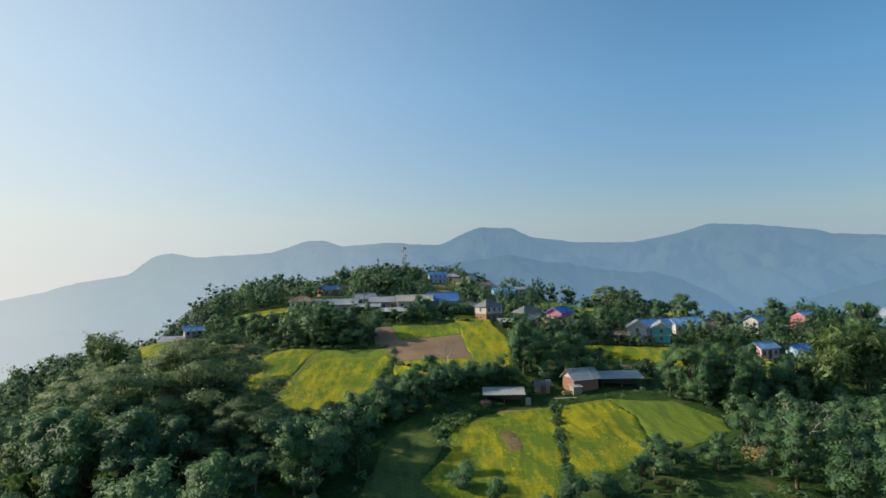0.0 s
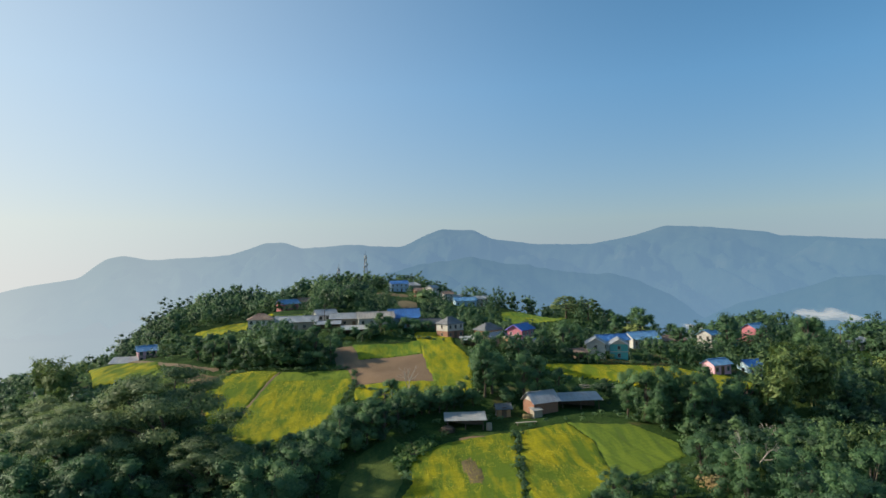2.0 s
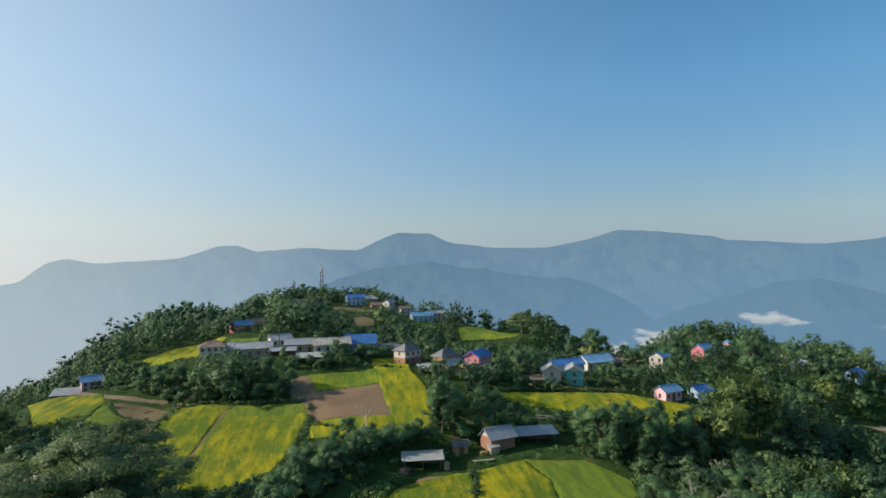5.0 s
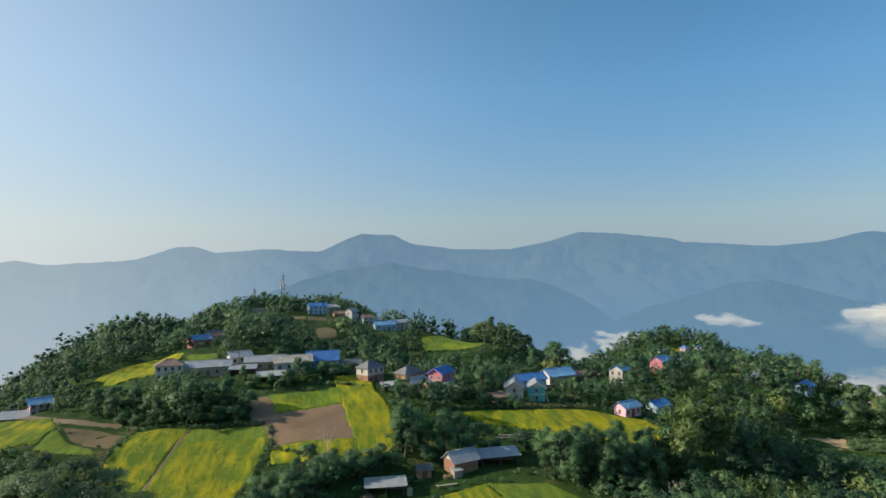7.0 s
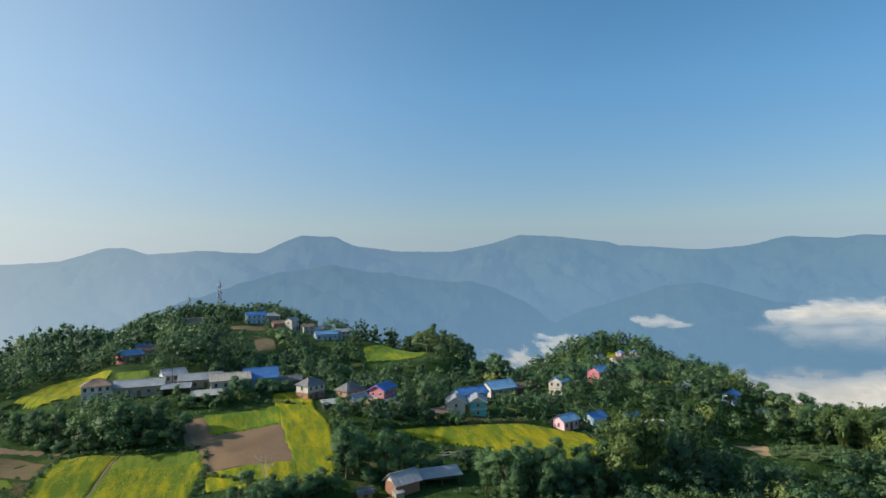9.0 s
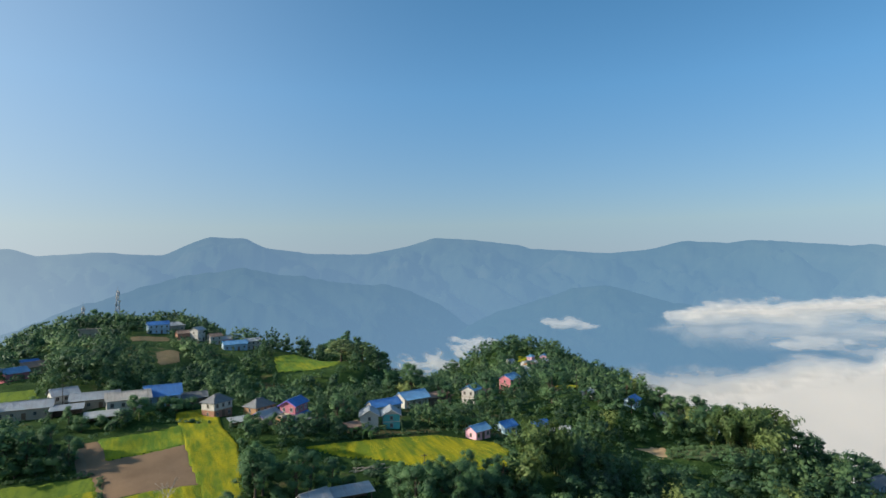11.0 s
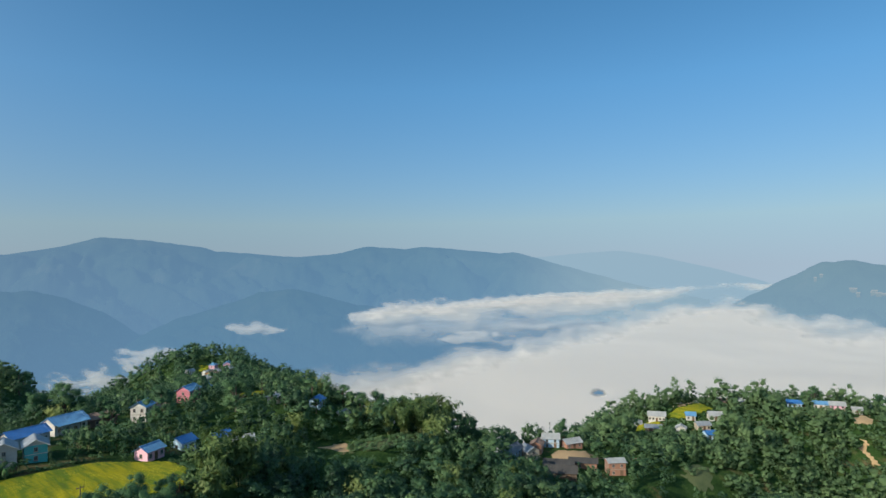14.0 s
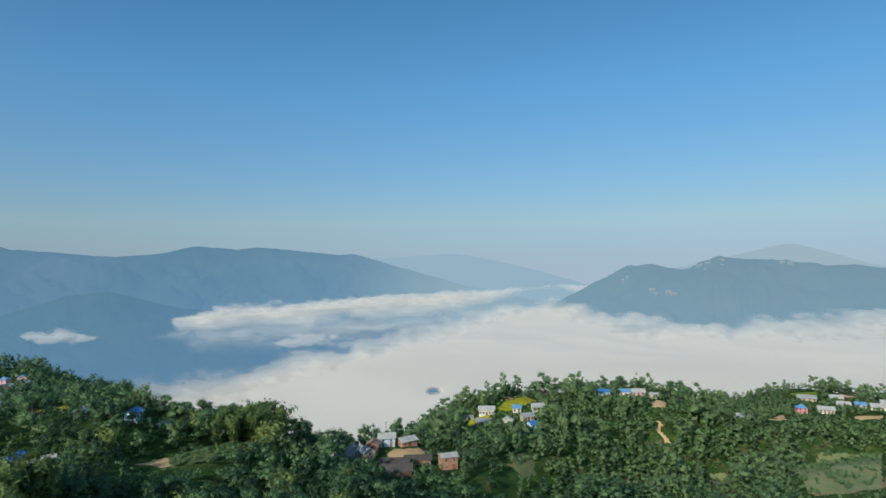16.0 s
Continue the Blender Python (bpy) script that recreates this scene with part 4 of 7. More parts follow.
def house(name, label, x, y, turn, long, deep, high, roof, roof_mat, wall_mat, storeys=1, wins=3, pitch=0.42, over=0.5, verandah=0.0, trim=None, open_front=False, gable_mat=None, category="house", ends=1, frame_mat=None, upper_mat=None):
    """A village building; its ridge runs along its own x axis."""
    root = new(name)
    tagged(root, label, category)
    z = min(float(ground_at(x + dx, y + dy)) for dx in (-deep / 3, 0, deep / 3) for dy in (-deep / 3, 0, deep / 3))
    root.matrix_basis = pose(x, y, z, 0, 0, turn)
    frame_mat = frame_mat or M_FRAME
    a, b = long / 2, deep / 2
    rise = b * 2 * pitch if roof == "lean" else b * pitch * 1.35
    bm = bmesh.new()
    if open_front:
        # posts and a low rear wall under the sheets
        bm.free()
        for px in np.linspace(-a + 0.2, a - 0.2, max(3, int(long / 2.4))):
            for py, ph in ((-b + 0.2, high), (b - 0.2, high + (rise if roof == "lean" else 0))):
                p = bmesh.new()
                box(p, px, py, ph / 2 - 0.3, 0.16, 0.16, ph + 0.6)
                part("post", p, M_WALL_WOOD, root)
        bm = bmesh.new()
        box(bm, 0, b - 0.12, high * 0.5 - 0.3, long - 0.3, 0.2, high + 0.6)
        part("rear_wall", bm, wall_mat, root)
        bm = bmesh.new()
        for px in (-a + 0.1,):
            box(bm, px, b * 0.3, high * 0.4 - 0.3, 0.12, deep * 0.6, high * 0.8 + 0.6)
        part("side_wall", bm, M_WALL_WOOD, root)
    else:
        h1 = high + (rise if roof == "lean" else 0)
        lo = [bm.verts.new(v) for v in ((-a, -b, -0.9), (a, -b, -0.9), (a, b, -0.9), (-a, b, -0.9))]
        hi = [bm.verts.new(v) for v in ((-a, -b, high), (a, -b, high), (a, b, h1), (-a, b, h1))]
        for i in range(4):
            bm.faces.new((lo[i], lo[(i + 1) % 4], hi[(i + 1) % 4], hi[i]))
        bm.faces.new(hi)
        bm.faces.new(lo[::-1])
        part("wall", bm, wall_mat, root)
        if roof == "gable":
            for side in (-1, 1):
                bm = bmesh.new()
                t = 0.2
                xo, xi = side * a, side * (a - t)
                f = [bm.verts.new(v) for v in ((xo, -b, high), (xo, b, high), (xo, 0, high + rise))]
                g = [bm.verts.new(v) for v in ((xi, -b, high), (xi, b, high), (xi, 0, high + rise))]
                bm.faces.new(f), bm.faces.new(g[::-1])
                for i in range(3):
                    bm.faces.new((f[i], g[i], g[(i + 1) % 3], f[(i + 1) % 3]))
                bmesh.ops.recalc_face_normals(bm, faces=bm.faces)
                part("gable", bm, gable_mat or wall_mat, root)
    bm = bmesh.new()
    th, e = 0.07, over
    if roof == "gable":
        drop = e * rise / b
        for s in (-1, 1):
            c = [(-a - e, s * (b + e), high - drop + 0.08), (a + e, s * (b + e), high - drop + 0.08), (a + e, 0, high + rise + 0.08), (-a - e, 0, high + rise + 0.08)]
            sheet(bm, *c, th)
        box(bm, 0, 0, high + rise + 0.1, long + 2 * e, 0.36, 0.06)
    elif roof == "hip":
        r = max(0.3, a - b * 0.95)
        drop = e * rise / b
        ze, zr = high - drop + 0.08, high + rise + 0.08
        P = [(-a - e, -b - e, ze), (a + e, -b - e, ze), (a + e, b + e, ze), (-a - e, b + e, ze)]
        Q, S = (-r, 0, zr), (r, 0, zr)
        sheet(bm, P[0], P[1], S, Q, th), sheet(bm, P[2], P[3], Q, S, th)
        slab(bm, [P[3], P[0], Q], th), slab(bm, [P[1], P[2], S], th)
        box(bm, 0, 0, zr + 0.03, 2 * r + 0.4, 0.32, 0.07)
    elif roof == "lean":
        drop = e * rise / deep
        c = [(-a - e, -b - e, high - drop + 0.08), (a + e, -b - e, high - drop + 0.08), (a + e, b + e, high + rise + drop + 0.08), (-a - e, b + e, high + rise + drop + 0.08)]
        sheet(bm, *c, th)
    else:
        box(bm, 0, 0, high + 0.1, long + 2 * e, deep + 2 * e, 0.2)
        for sx, sy, lx, ly in ((0, -b - e + 0.1, long + 2 * e, 0.16), (0, b + e - 0.1, long + 2 * e, 0.16), (-a - e + 0.1, 0, 0.16, deep + 2 * e - 0.32), (a + e - 0.1, 0, 0.16, deep + 2 * e - 0.32)):
            box(bm, sx, sy, high + 0.42, lx, ly, 0.44)
    bmesh.ops.recalc_face_normals(bm, faces=bm.faces)
    part("roof", bm, roof_mat, root)
    if trim:
        for s in (-1, 1):
            bm = bmesh.new()
            for side in (-1, 1):
                p, q = Vector((s * (a + e + 0.03), side * (b + e), high - e * rise / b)), Vector((s * (a + e + 0.03), 0, high + rise))
                box(bm, *((p + q) / 2), 0.05, (q - p).length, 0.22, Matrix.Rotation(math.atan2((q - p).z, (q - p).y), 4, "X"))
            part("bargeboard", bm, trim, root)
    if not open_front and wins:
        level = high / storeys
        for s in range(storeys):
            zc = s * level + level * 0.52
            for side in (-1, 1):
                for k in range(wins):
                    px = -a + long * (k + 0.5) / wins
                    if s == 0 and side == -1 and k == wins // 2:
                        bm = bmesh.new()
                        box(bm, px, -b - 0.02, 1.0, 1.0, 0.1, 2.0)
                        part("door", bm, M_DOOR, root)
                    else:
                        window_on(root, px, side * (b + 0.02), zc, 0.85, 1.05, 0, side, frame_mat)
            for k in range(ends):
                window_on(root, -a - 0.02, -b + deep * (k + 0.5) / ends, zc, 0.8, 1.05, -1, 0, frame_mat)
    if upper_mat:
        bm = bmesh.new()
        z0 = high / storeys + 0.08
        for cx, cy, sx, sy in ((0, -b, long + 0.03, 0.03), (0, b, long + 0.03, 0.03), (-a, 0, 0.03, deep), (a, 0, 0.03, deep)):
            box(bm, cx, cy, (z0 + high) / 2, sx, sy, high - z0 - 0.01)
        part("upper_wall", bm, upper_mat, root, "plastered upper storey")
    if storeys > 1 and roof != "flat":
        bm = bmesh.new()
        box(bm, 0, 0, high / storeys, long + 0.25, deep + 0.25, 0.16)
        part("floor_band", bm, M_WALL_BEIGE if trim is None else trim, root)
    if verandah:
        bm = bmesh.new()
        zz = high / storeys
        c = [(-a, -b - verandah, zz - 0.5), (a, -b - verandah, zz - 0.5), (a, -b, zz + 0.05), (-a, -b, zz + 0.05)]
        sheet(bm, *c, 0.06)
        bmesh.ops.recalc_face_normals(bm, faces=bm.faces)
        part("verandah_roof", bm, roof_mat, root)
        for px in np.linspace(-a + 0.15, a - 0.15, max(3, int(long / 2))):
            p = bmesh.new()
            box(p, px, -b - verandah + 0.12, (zz - 0.5) / 2 - 0.4, 0.13, 0.13, zz + 0.25)
            part("post", p, M_WALL_WOOD, root)
    return root


HOUSES = [
    # the farm by the lower field
    ("barn", "brick barn with a grey sheet gable roof and whitewashed gable", 27.2, 124.8, 20, 5.6, 4.2, 2.7, "gable", M_ROOF_TIN, M_WALL_BRICK, dict(wins=0, gable_mat=M_WALL_WHITE, category="barn", pitch=0.55)),
    ("cattle_shed", "long dark cattle shed with a grey sheet roof", 35.7, 127.0, 2, 8.0, 3.4, 2.0, "lean", M_ROOF_TIN, M_WALL_WOOD, dict(open_front=True, category="shed", pitch=0.2)),
    ("field_shed", "open field shed with a pale rust-stained tin roof", 11.1, 117.8, -2, 7.0, 3.0, 1.9, "lean", M_ROOF_PALE, M_WALL_WOOD, dict(open_front=True, category="shed", pitch=0.18)),
    ("hut", "small clay hut with a dark sheet roof", 19.3, 123.8, 4, 2.7, 2.3, 1.8, "gable", M_ROOF_SLATE, M_WALL_OCHRE, dict(wins=1, category="hut", over=0.4)),
    ("lean_to", "small whitewashed lean-to beside the brick barn", 25.6, 121.6, 20, 1.9, 1.5, 1.5, "lean", M_ROOF_PALE, M_WALL_BEIGE, dict(wins=0, category="shed", pitch=0.2, over=0.2)),
    # houses along the strip field
    ("farmhouse", "two-storey brick and white farmhouse with a grey hipped roof", 13.0, 180, 38, 6.2, 4.8, 4.4, "hip", M_ROOF_SLATE, M_WALL_BRICK, dict(storeys=2, wins=3, pitch=0.5, upper_mat=M_WALL_WHITE)),
    ("farmhouse", "two-storey clay farmhouse with a dark hipped roof", 23.8, 177.5, 34, 6.6, 4.8, 4.6, "hip", M_ROOF_SLATE, M_WALL_OCHRE, dict(storeys=2, wins=3, pitch=0.5)),
    ("cottage", "low cottage with violet gable trim and tin roof", 24.8, 171.5, 38, 6.4, 4.4, 2.7, "gable", M_ROOF_TIN, M_WALL_BEIGE, dict(wins=2, trim=M_VIOLET, over=0.4)),
    ("pink_house", "two-storey pink house with a deep blue sheet roof", 32.6, 174.0, 50, 6.8, 4.6, 5.0, "gable", M_ROOF_BLUE, M_WALL_PINK, dict(storeys=2, wins=3, trim=M_VIOLET, ends=2, verandah=1.4, frame_mat=M_WALL_WHITE)),
    ("brick_store", "small orange brick store beside the pink house", 28.2, 165.5, 30, 2.8, 2.6, 3.0, "flat", M_WALL_BEIGE, M_WALL_OCHRE, dict(wins=1, category="store", over=0.1)),
    ("wash_house", "low outbuilding with a dark blue-grey sheet roof", 32.8, 166.5, 30, 4.6, 3.2, 2.2, "lean", M_ROOF_SLATE, M_WALL_WOOD, dict(wins=1, category="shed", pitch=0.2)),
    ("woodshed", "low tin-roofed woodshed among shrubs", 17.6, 169.0, 10, 4.4, 2.6, 1.9, "lean", M_ROOF_PALE, M_WALL_WOOD, dict(open_front=True, category="shed", pitch=0.2)),
    # houses above the right-hand terrace
    ("white_house", "white two-storey house with a grey sheet gable roof", 52.0, 167.0, 74, 6.6, 4.8, 4.0, "gable", M_ROOF_TIN, M_WALL_WHITE, dict(storeys=2, wins=2, trim=M_WALL_WHITE)),
    ("teal_house", "teal two-storey house with a grey sheet gable roof", 58.2, 166.5, 74, 6.6, 4.6, 4.0, "gable", M_ROOF_TIN, M_WALL_TEAL, dict(storeys=2, wins=2, trim=M_WALL_WHITE, gable_mat=M_WALL_WHITE)),
    ("long_house", "long house with a dark blue sheet roof", 61.0, 181, 12, 9.5, 5.0, 3.4, "gable", M_ROOF_BLUE, M_WALL_WHITE, dict(storeys=1, wins=4)),
    ("long_house", "white long house with a bright blue sheet roof and verandah", 74.5, 192, 14, 9.6, 5.4, 3.8, "gable", M_ROOF_SKY, M_WALL_WHITE, dict(wins=4, verandah=1.6)),
    ("long_shed", "low shed with a grey-brown sheet roof", 85.0, 195, 8, 8.5, 4.4, 2.6, "gable", M_ROOF_RUST, M_WALL_WOOD, dict(wins=2, category="shed")),
    ("blue_house", "white two-storey house with light blue roof and brown verandah", 95.5, 190.0, 38, 5.8, 4.6, 4.8, "gable", M_ROOF_SKY, M_WALL_WHITE, dict(storeys=2, wins=3, ends=2)),
    ("cook_house", "teal cook house with a rusty brown roof", 101.5, 189.5, 20, 6.0, 3.4, 2.6, "lean", M_ROOF_RUST, M_WALL_TEAL, dict(wins=3, pitch=0.16)),
    ("pink_house", "pink two-storey house with a light blue roof among trees", 117.0, 201.0, 30, 7.0, 4.8, 4.6, "gable", M_ROOF_SKY, M_WALL_PINK, dict(storeys=2, wins=3)),
    ("rose_cottage", "pale pink cottage with a blue sheet roof beside the field", 78.5, 152.5, 20, 5.6, 4.0, 2.6, "gable", M_ROOF_SKY, M_WALL_ROSE, dict(wins=3)),
    ("blue_cottage", "cottage with a bright blue roof among trees", 90.0, 157.0, 15, 4.8, 4.0, 2.8, "gable", M_ROOF_BLUE, M_WALL_SKY, dict(wins=2)),
    ("blue_cottage", "cottage with a blue and rusty sheet roof", 101.5, 158.0, 15, 6.4, 4.0, 2.6, "gable", M_ROOF_BLUE, M_WALL_OCHRE, dict(wins=2)),
    ("tin_barn", "barn with a pale tin roof on the wooded slope", 102.0, 149.5, -28, 7.5, 4.8, 2.6, "gable", M_ROOF_PALE, M_WALL_BEIGE, dict(wins=2, category="barn")),
    ("goat_shed", "small thatch-brown goat shed by the white house", 46.5, 163.0, 20, 3.6, 2.6, 1.9, "lean", M_ROOF_RUST, M_WALL_WOOD, dict(open_front=True, category="shed", pitch=0.25)),
    # the school on the terrace
    ("school_block", "long cement school block with a grey weathered roof", -33.5, 194, 4, 12.5, 5.2, 3.2, "gable", M_ROOF_TIN, M_WALL_BEIGE, dict(wins=5, category="school")),
    ("school_house", "white two-storey house with a weathered grey roof", -26.0, 203, 24, 6.4, 5.0, 4.4, "gable", M_ROOF_TIN, M_WALL_WHITE, dict(storeys=2, wins=3, ends=2)),
    ("school_block", "long school wing with a grey sheet roof", -17.5, 196.5, 2, 11.5, 5.0, 3.0, "gable", M_ROOF_TIN, M_WALL_BEIGE, dict(wins=4, category="school")),
    ("school_shed", "low school shed with a dark grey roof", -23.5, 190.5, 2, 7.0, 3.8, 2.3, "lean", M_ROOF_TIN, M_WALL_WOOD, dict(open_front=True, category="shed", pitch=0.15)),
    ("school_hall", "school hall with a pale rust-streaked sheet roof", -9.0, 188.5, 6, 10.4, 5.4, 3.0, "gable", M_ROOF_STREAK, M_WALL_WHITE, dict(wins=4, category="school")),
    ("tin_shelter", "open shelter with a pale tin roof", -14.6, 180.5, 4, 7.2, 3.4, 2.0, "lean", M_ROOF_PALE, M_WALL_WOOD, dict(open_front=True, category="shed", pitch=0.2)),
    ("blue_hall", "hall with a large bright blue sheet roof", -0.5, 192.0, 4, 9.0, 6.0, 3.6, "gable", M_ROOF_BLUE, M_WALL_SKY, dict(wins=4, pitch=0.5, verandah=1.4)),
    ("tin_cottage", "low cottage with a weathered grey roof", 7.8, 196, 6, 6.5, 4.2, 2.4, "gable", M_ROOF_SLATE, M_WALL_WOOD, dict(wins=2)),
    ("brown_house", "white two-storey house with a brown hipped roof", -44.0, 192, 10, 7.2, 5.4, 4.2, "hip", M_ROOF_RUST, M_WALL_WHITE, dict(storeys=2, wins=4, pitch=0.4)),
    # left slope
    ("slope_house", "pale pink house with a blue sheet roof on the valley slope", -76.0, 187, 30, 5.0, 4.2, 3.4, "gable", M_ROOF_SKY, M_WALL_ROSE, dict(storeys=2, wins=3)),
    ("slope_shed", "grey tin-roofed shed beside the slope house", -80.5, 183, 6, 6.5, 4.0, 2.4, "lean", M_ROOF_TIN, M_WALL_WOOD, dict(wins=0, category="shed", pitch=0.25)),
    ("slope_shed", "dark shed with a blue-grey sheet roof", -92.0, 181, 20, 9.0, 4.6, 2.6, "gable", M_ROOF_SLATE, M_WALL_WOOD, dict(wins=2, category="shed")),
    ("slope_hut", "low hut with a slate-blue roof on the valley slope", -97.0, 172, 20, 6.0, 4.0, 2.2, "gable", M_ROOF_SLATE, M_WALL_BEIGE, dict(wins=2, category="hut")),
    # way up to the hilltop
    ("hill_house", "hut with a blue and white sheet roof by the terrace", -46.0, 246, 40, 7.5, 5.0, 3.2, "gable", M_ROOF_SKY, M_WALL_PINK, dict(wins=2)),
    ("hill_house", "house with a brown sheet roof on the hillside", -43.0, 262, 35, 8.0, 5.0, 3.2, "gable", M_ROOF_RUST, M_WALL_BEIGE, dict(wins=2)),
    ("hill_house", "house with a blue roof on the hillside", -50.0, 290, 35, 8.0, 5.0, 3.4, "gable", M_ROOF_BLUE, M_WALL_BEIGE, dict(wins=2)),
    ("mast_station", "flat-roofed cement station below the mast", -37.5, 384, 8, 10.5, 6.0, 4.0, "flat", M_WALL_BEIGE, M_WALL_BEIGE, dict(wins=3, category="station", over=0.5)),
    ("hilltop_house", "blue-roofed house on the hilltop", -4.0, 389, 12, 11.0, 6.0, 5.2, "gable", M_ROOF_BLUE, M_WALL_SKY, dict(storeys=2, wins=4)),
    ("hilltop_house", "grey-roofed house behind the hilltop house", 5.0, 398, 8, 10.0, 6.0, 4.5, "hip", M_ROOF_TIN, M_WALL_BEIGE, dict(wins=3)),
    ("hilltop_hut", "small blue hut on the hilltop", 15.0, 392, 8, 4.2, 4.0, 4.0, "gable", M_ROOF_BLUE, M_WALL_SKY, dict(wins=1, category="hut")),
    ("hilltop_house", "brick house with a brown roof by the track", 8.8, 366, 12, 7.0, 5.0, 4.0, "gable", M_ROOF_RUST, M_WALL_BRICK, dict(wins=2)),
    ("hilltop_house", "tall white house with a grey roof by the track", 16.0, 365, 50, 6.4, 5.2, 6.4, "gable", M_ROOF_TIN, M_WALL_WHITE, dict(storeys=2, wins=2)),
    ("hilltop_house", "white and red-roofed house by the track", 24.5, 362, 20, 6.5, 5.0, 4.8, "gable", M_ROOF_RUST, M_WALL_WHITE, dict(storeys=2, wins=2)),
    ("hilltop_house", "small pink-grey house by the track", 31.0, 366, 10, 5.5, 4.4, 3.8, "gable", M_ROOF_PALE, M_WALL_ROSE, dict(wins=2)),
    ("hilltop_hall", "long hall with a pale blue-white roof", 33.5, 347, 8, 12.0, 6.0, 3.6, "gable", M_ROOF_SKY, M_WALL_SKY, dict(wins=4, category="hall")),
    ("hilltop_house", "white house with a grey roof beside the hall", 43.0, 350, 8, 7.5, 5.0, 4.6, "gable", M_ROOF_TIN, M_WALL_WHITE, dict(storeys=2, wins=3)),
    # hill village beyond the wooded crest
    ("village_house", "house with a blue roof below the hill village", 178, 288, 30, 7.2, 4.7, 3.9, "gable", M_ROOF_SKY, M_WALL_PINK, dict(storeys=2, wins=3)),
    ("village_house", "house with a grey roof in the hill village", 210, 345, 10, 8.1, 5.1, 3.8, "gable", M_ROOF_PALE, M_WALL_WHITE, dict(wins=3)),
    ("village_house", "ochre house in the hill village", 225, 360, 20, 6.8, 5.1, 4.2, "gable", M_ROOF_RUST, M_WALL_OCHRE, dict(wins=3)),
    ("village_house", "white house with a grey-blue roof in the hill village", 232, 372, 8, 11.0, 5.1, 3.4, "gable", M_ROOF_TIN, M_WALL_WHITE, dict(wins=4)),
    ("village_house", "grey-roofed house in the hill village", 246, 376, 20, 9.3, 5.1, 3.4, "gable", M_ROOF_TIN, M_WALL_BEIGE, dict(wins=3)),
    ("village_house", "pink house with a blue roof in the hill village", 256, 390, 50, 7.6, 5.1, 5.1, "gable", M_ROOF_SKY, M_WALL_ROSE, dict(storeys=2, wins=3)),
    ("village_house", "tall white house in the hill village", 246, 392, 30, 5.1, 4.2, 5.5, "hip", M_ROOF_SKY, M_WALL_ROSE, dict(storeys=2, wins=2)),
    ("village_house", "small white house at the hill village's edge", 226, 388, 10, 5.1, 4.2, 4.2, "gable", M_ROOF_TIN, M_WALL_WHITE, dict(storeys=2, wins=2)),
    ("crest_house", "house with a bright blue roof on the wooded crest", 136.0, 156.5, 25, 4.3, 3.6, 2.4, "gable", M_ROOF_BLUE, M_WALL_SKY, dict(wins=2)),
    ("crest_house", "grey-roofed house on the wooded crest", 131.5, 171.5, 20, 5.0, 4.1, 2.5, "hip", M_ROOF_PALE, M_WALL_WHITE, dict(wins=2)),
    ("crest_house", "small white house on the wooded crest", 142.5, 152.0, 10, 4.0, 3.2, 2.2, "gable", M_ROOF_TIN, M_WALL_WHITE, dict(wins=1)),
    # brick village in the saddle
    ("saddle_house", "long house with a dark grey roof in the saddle", 190, 116, 6, 9.3, 5.1, 3.2, "gable", M_ROOF_SLATE, M_WALL_SKY, dict(storeys=2, wins=4)),
    ("saddle_house", "grey-roofed house in the saddle", 195.5, 112, 60, 6.0, 4.7, 3.4, "gable", M_ROOF_TIN, M_WALL_BEIGE, dict(storeys=2, wins=2)),
    ("saddle_house", "red-brown roofed brick house in the saddle", 203, 113, 20, 5.5, 4.2, 3.3, "gable", M_ROOF_RUST, M_WALL_BRICK, dict(storeys=2, wins=2)),
    ("saddle_house", "white and blue house with a pale roof in the saddle", 212, 112, -60, 6.0, 4.8, 3.6, "gable", M_ROOF_PALE, M_WALL_SKY, dict(storeys=2, wins=2)),
    ("saddle_house", "brick house with a pale tin roof by the yard", 216, 105.5, -30, 6.8, 4.2, 2.4, "gable", M_ROOF_PALE, M_WALL_BRICK, dict(wins=3)),
    ("brick_terrace", "long brick terrace with a dark roof below the yard", 192.0, 98.5, -66, 9.5, 5.0, 2.5, "gable", M_ROOF_DARK, M_WALL_BRICK, dict(wins=4, over=0.6, pitch=0.26)),
    ("brick_terrace", "brick terrace with a dark roof and white eaves", 201.5, 94.0, -66, 9.0, 5.0, 2.5, "gable", M_ROOF_DARK, M_WALL_BRICK, dict(wins=4, over=0.6, pitch=0.26)),
    ("saddle_barn", "low barn with a blue-grey roof below the terrace", 183.5, 93.5, -64, 9.9, 5.4, 2.5, "gable", M_ROOF_DARK, M_WALL_WOOD, dict(wins=2, category="barn")),
    ("brick_block", "two-storey raw brick block with a pale sheet roof", 204.0, 83.5, -50, 5.6, 5.0, 4.6, "gable", M_ROOF_PALE, M_WALL_BRICK, dict(storeys=2, wins=2, over=0.5, ends=2, pitch=0.22)),
    # farms on the wooded hill
    ("farm_house", "long white farmhouse on the wooded hill", 290, 98, -72, 7.4, 4.8, 3.0, "gable", M_ROOF_PALE, M_WALL_WHITE, dict(wins=5)),
    ("farm_shed", "grey-roofed shed below the white farmhouse", 279, 96, -72, 6.8, 4.0, 1.7, "lean", M_ROOF_TIN, M_WALL_WOOD, dict(wins=0, category="shed", pitch=0.15)),
    ("farm_hut", "small pale farm hut beside the farmhouse", 287, 106, -60, 3.1, 3.2, 2.0, "gable", M_ROOF_TIN, M_WALL_WHITE, dict(wins=1, category="hut")),
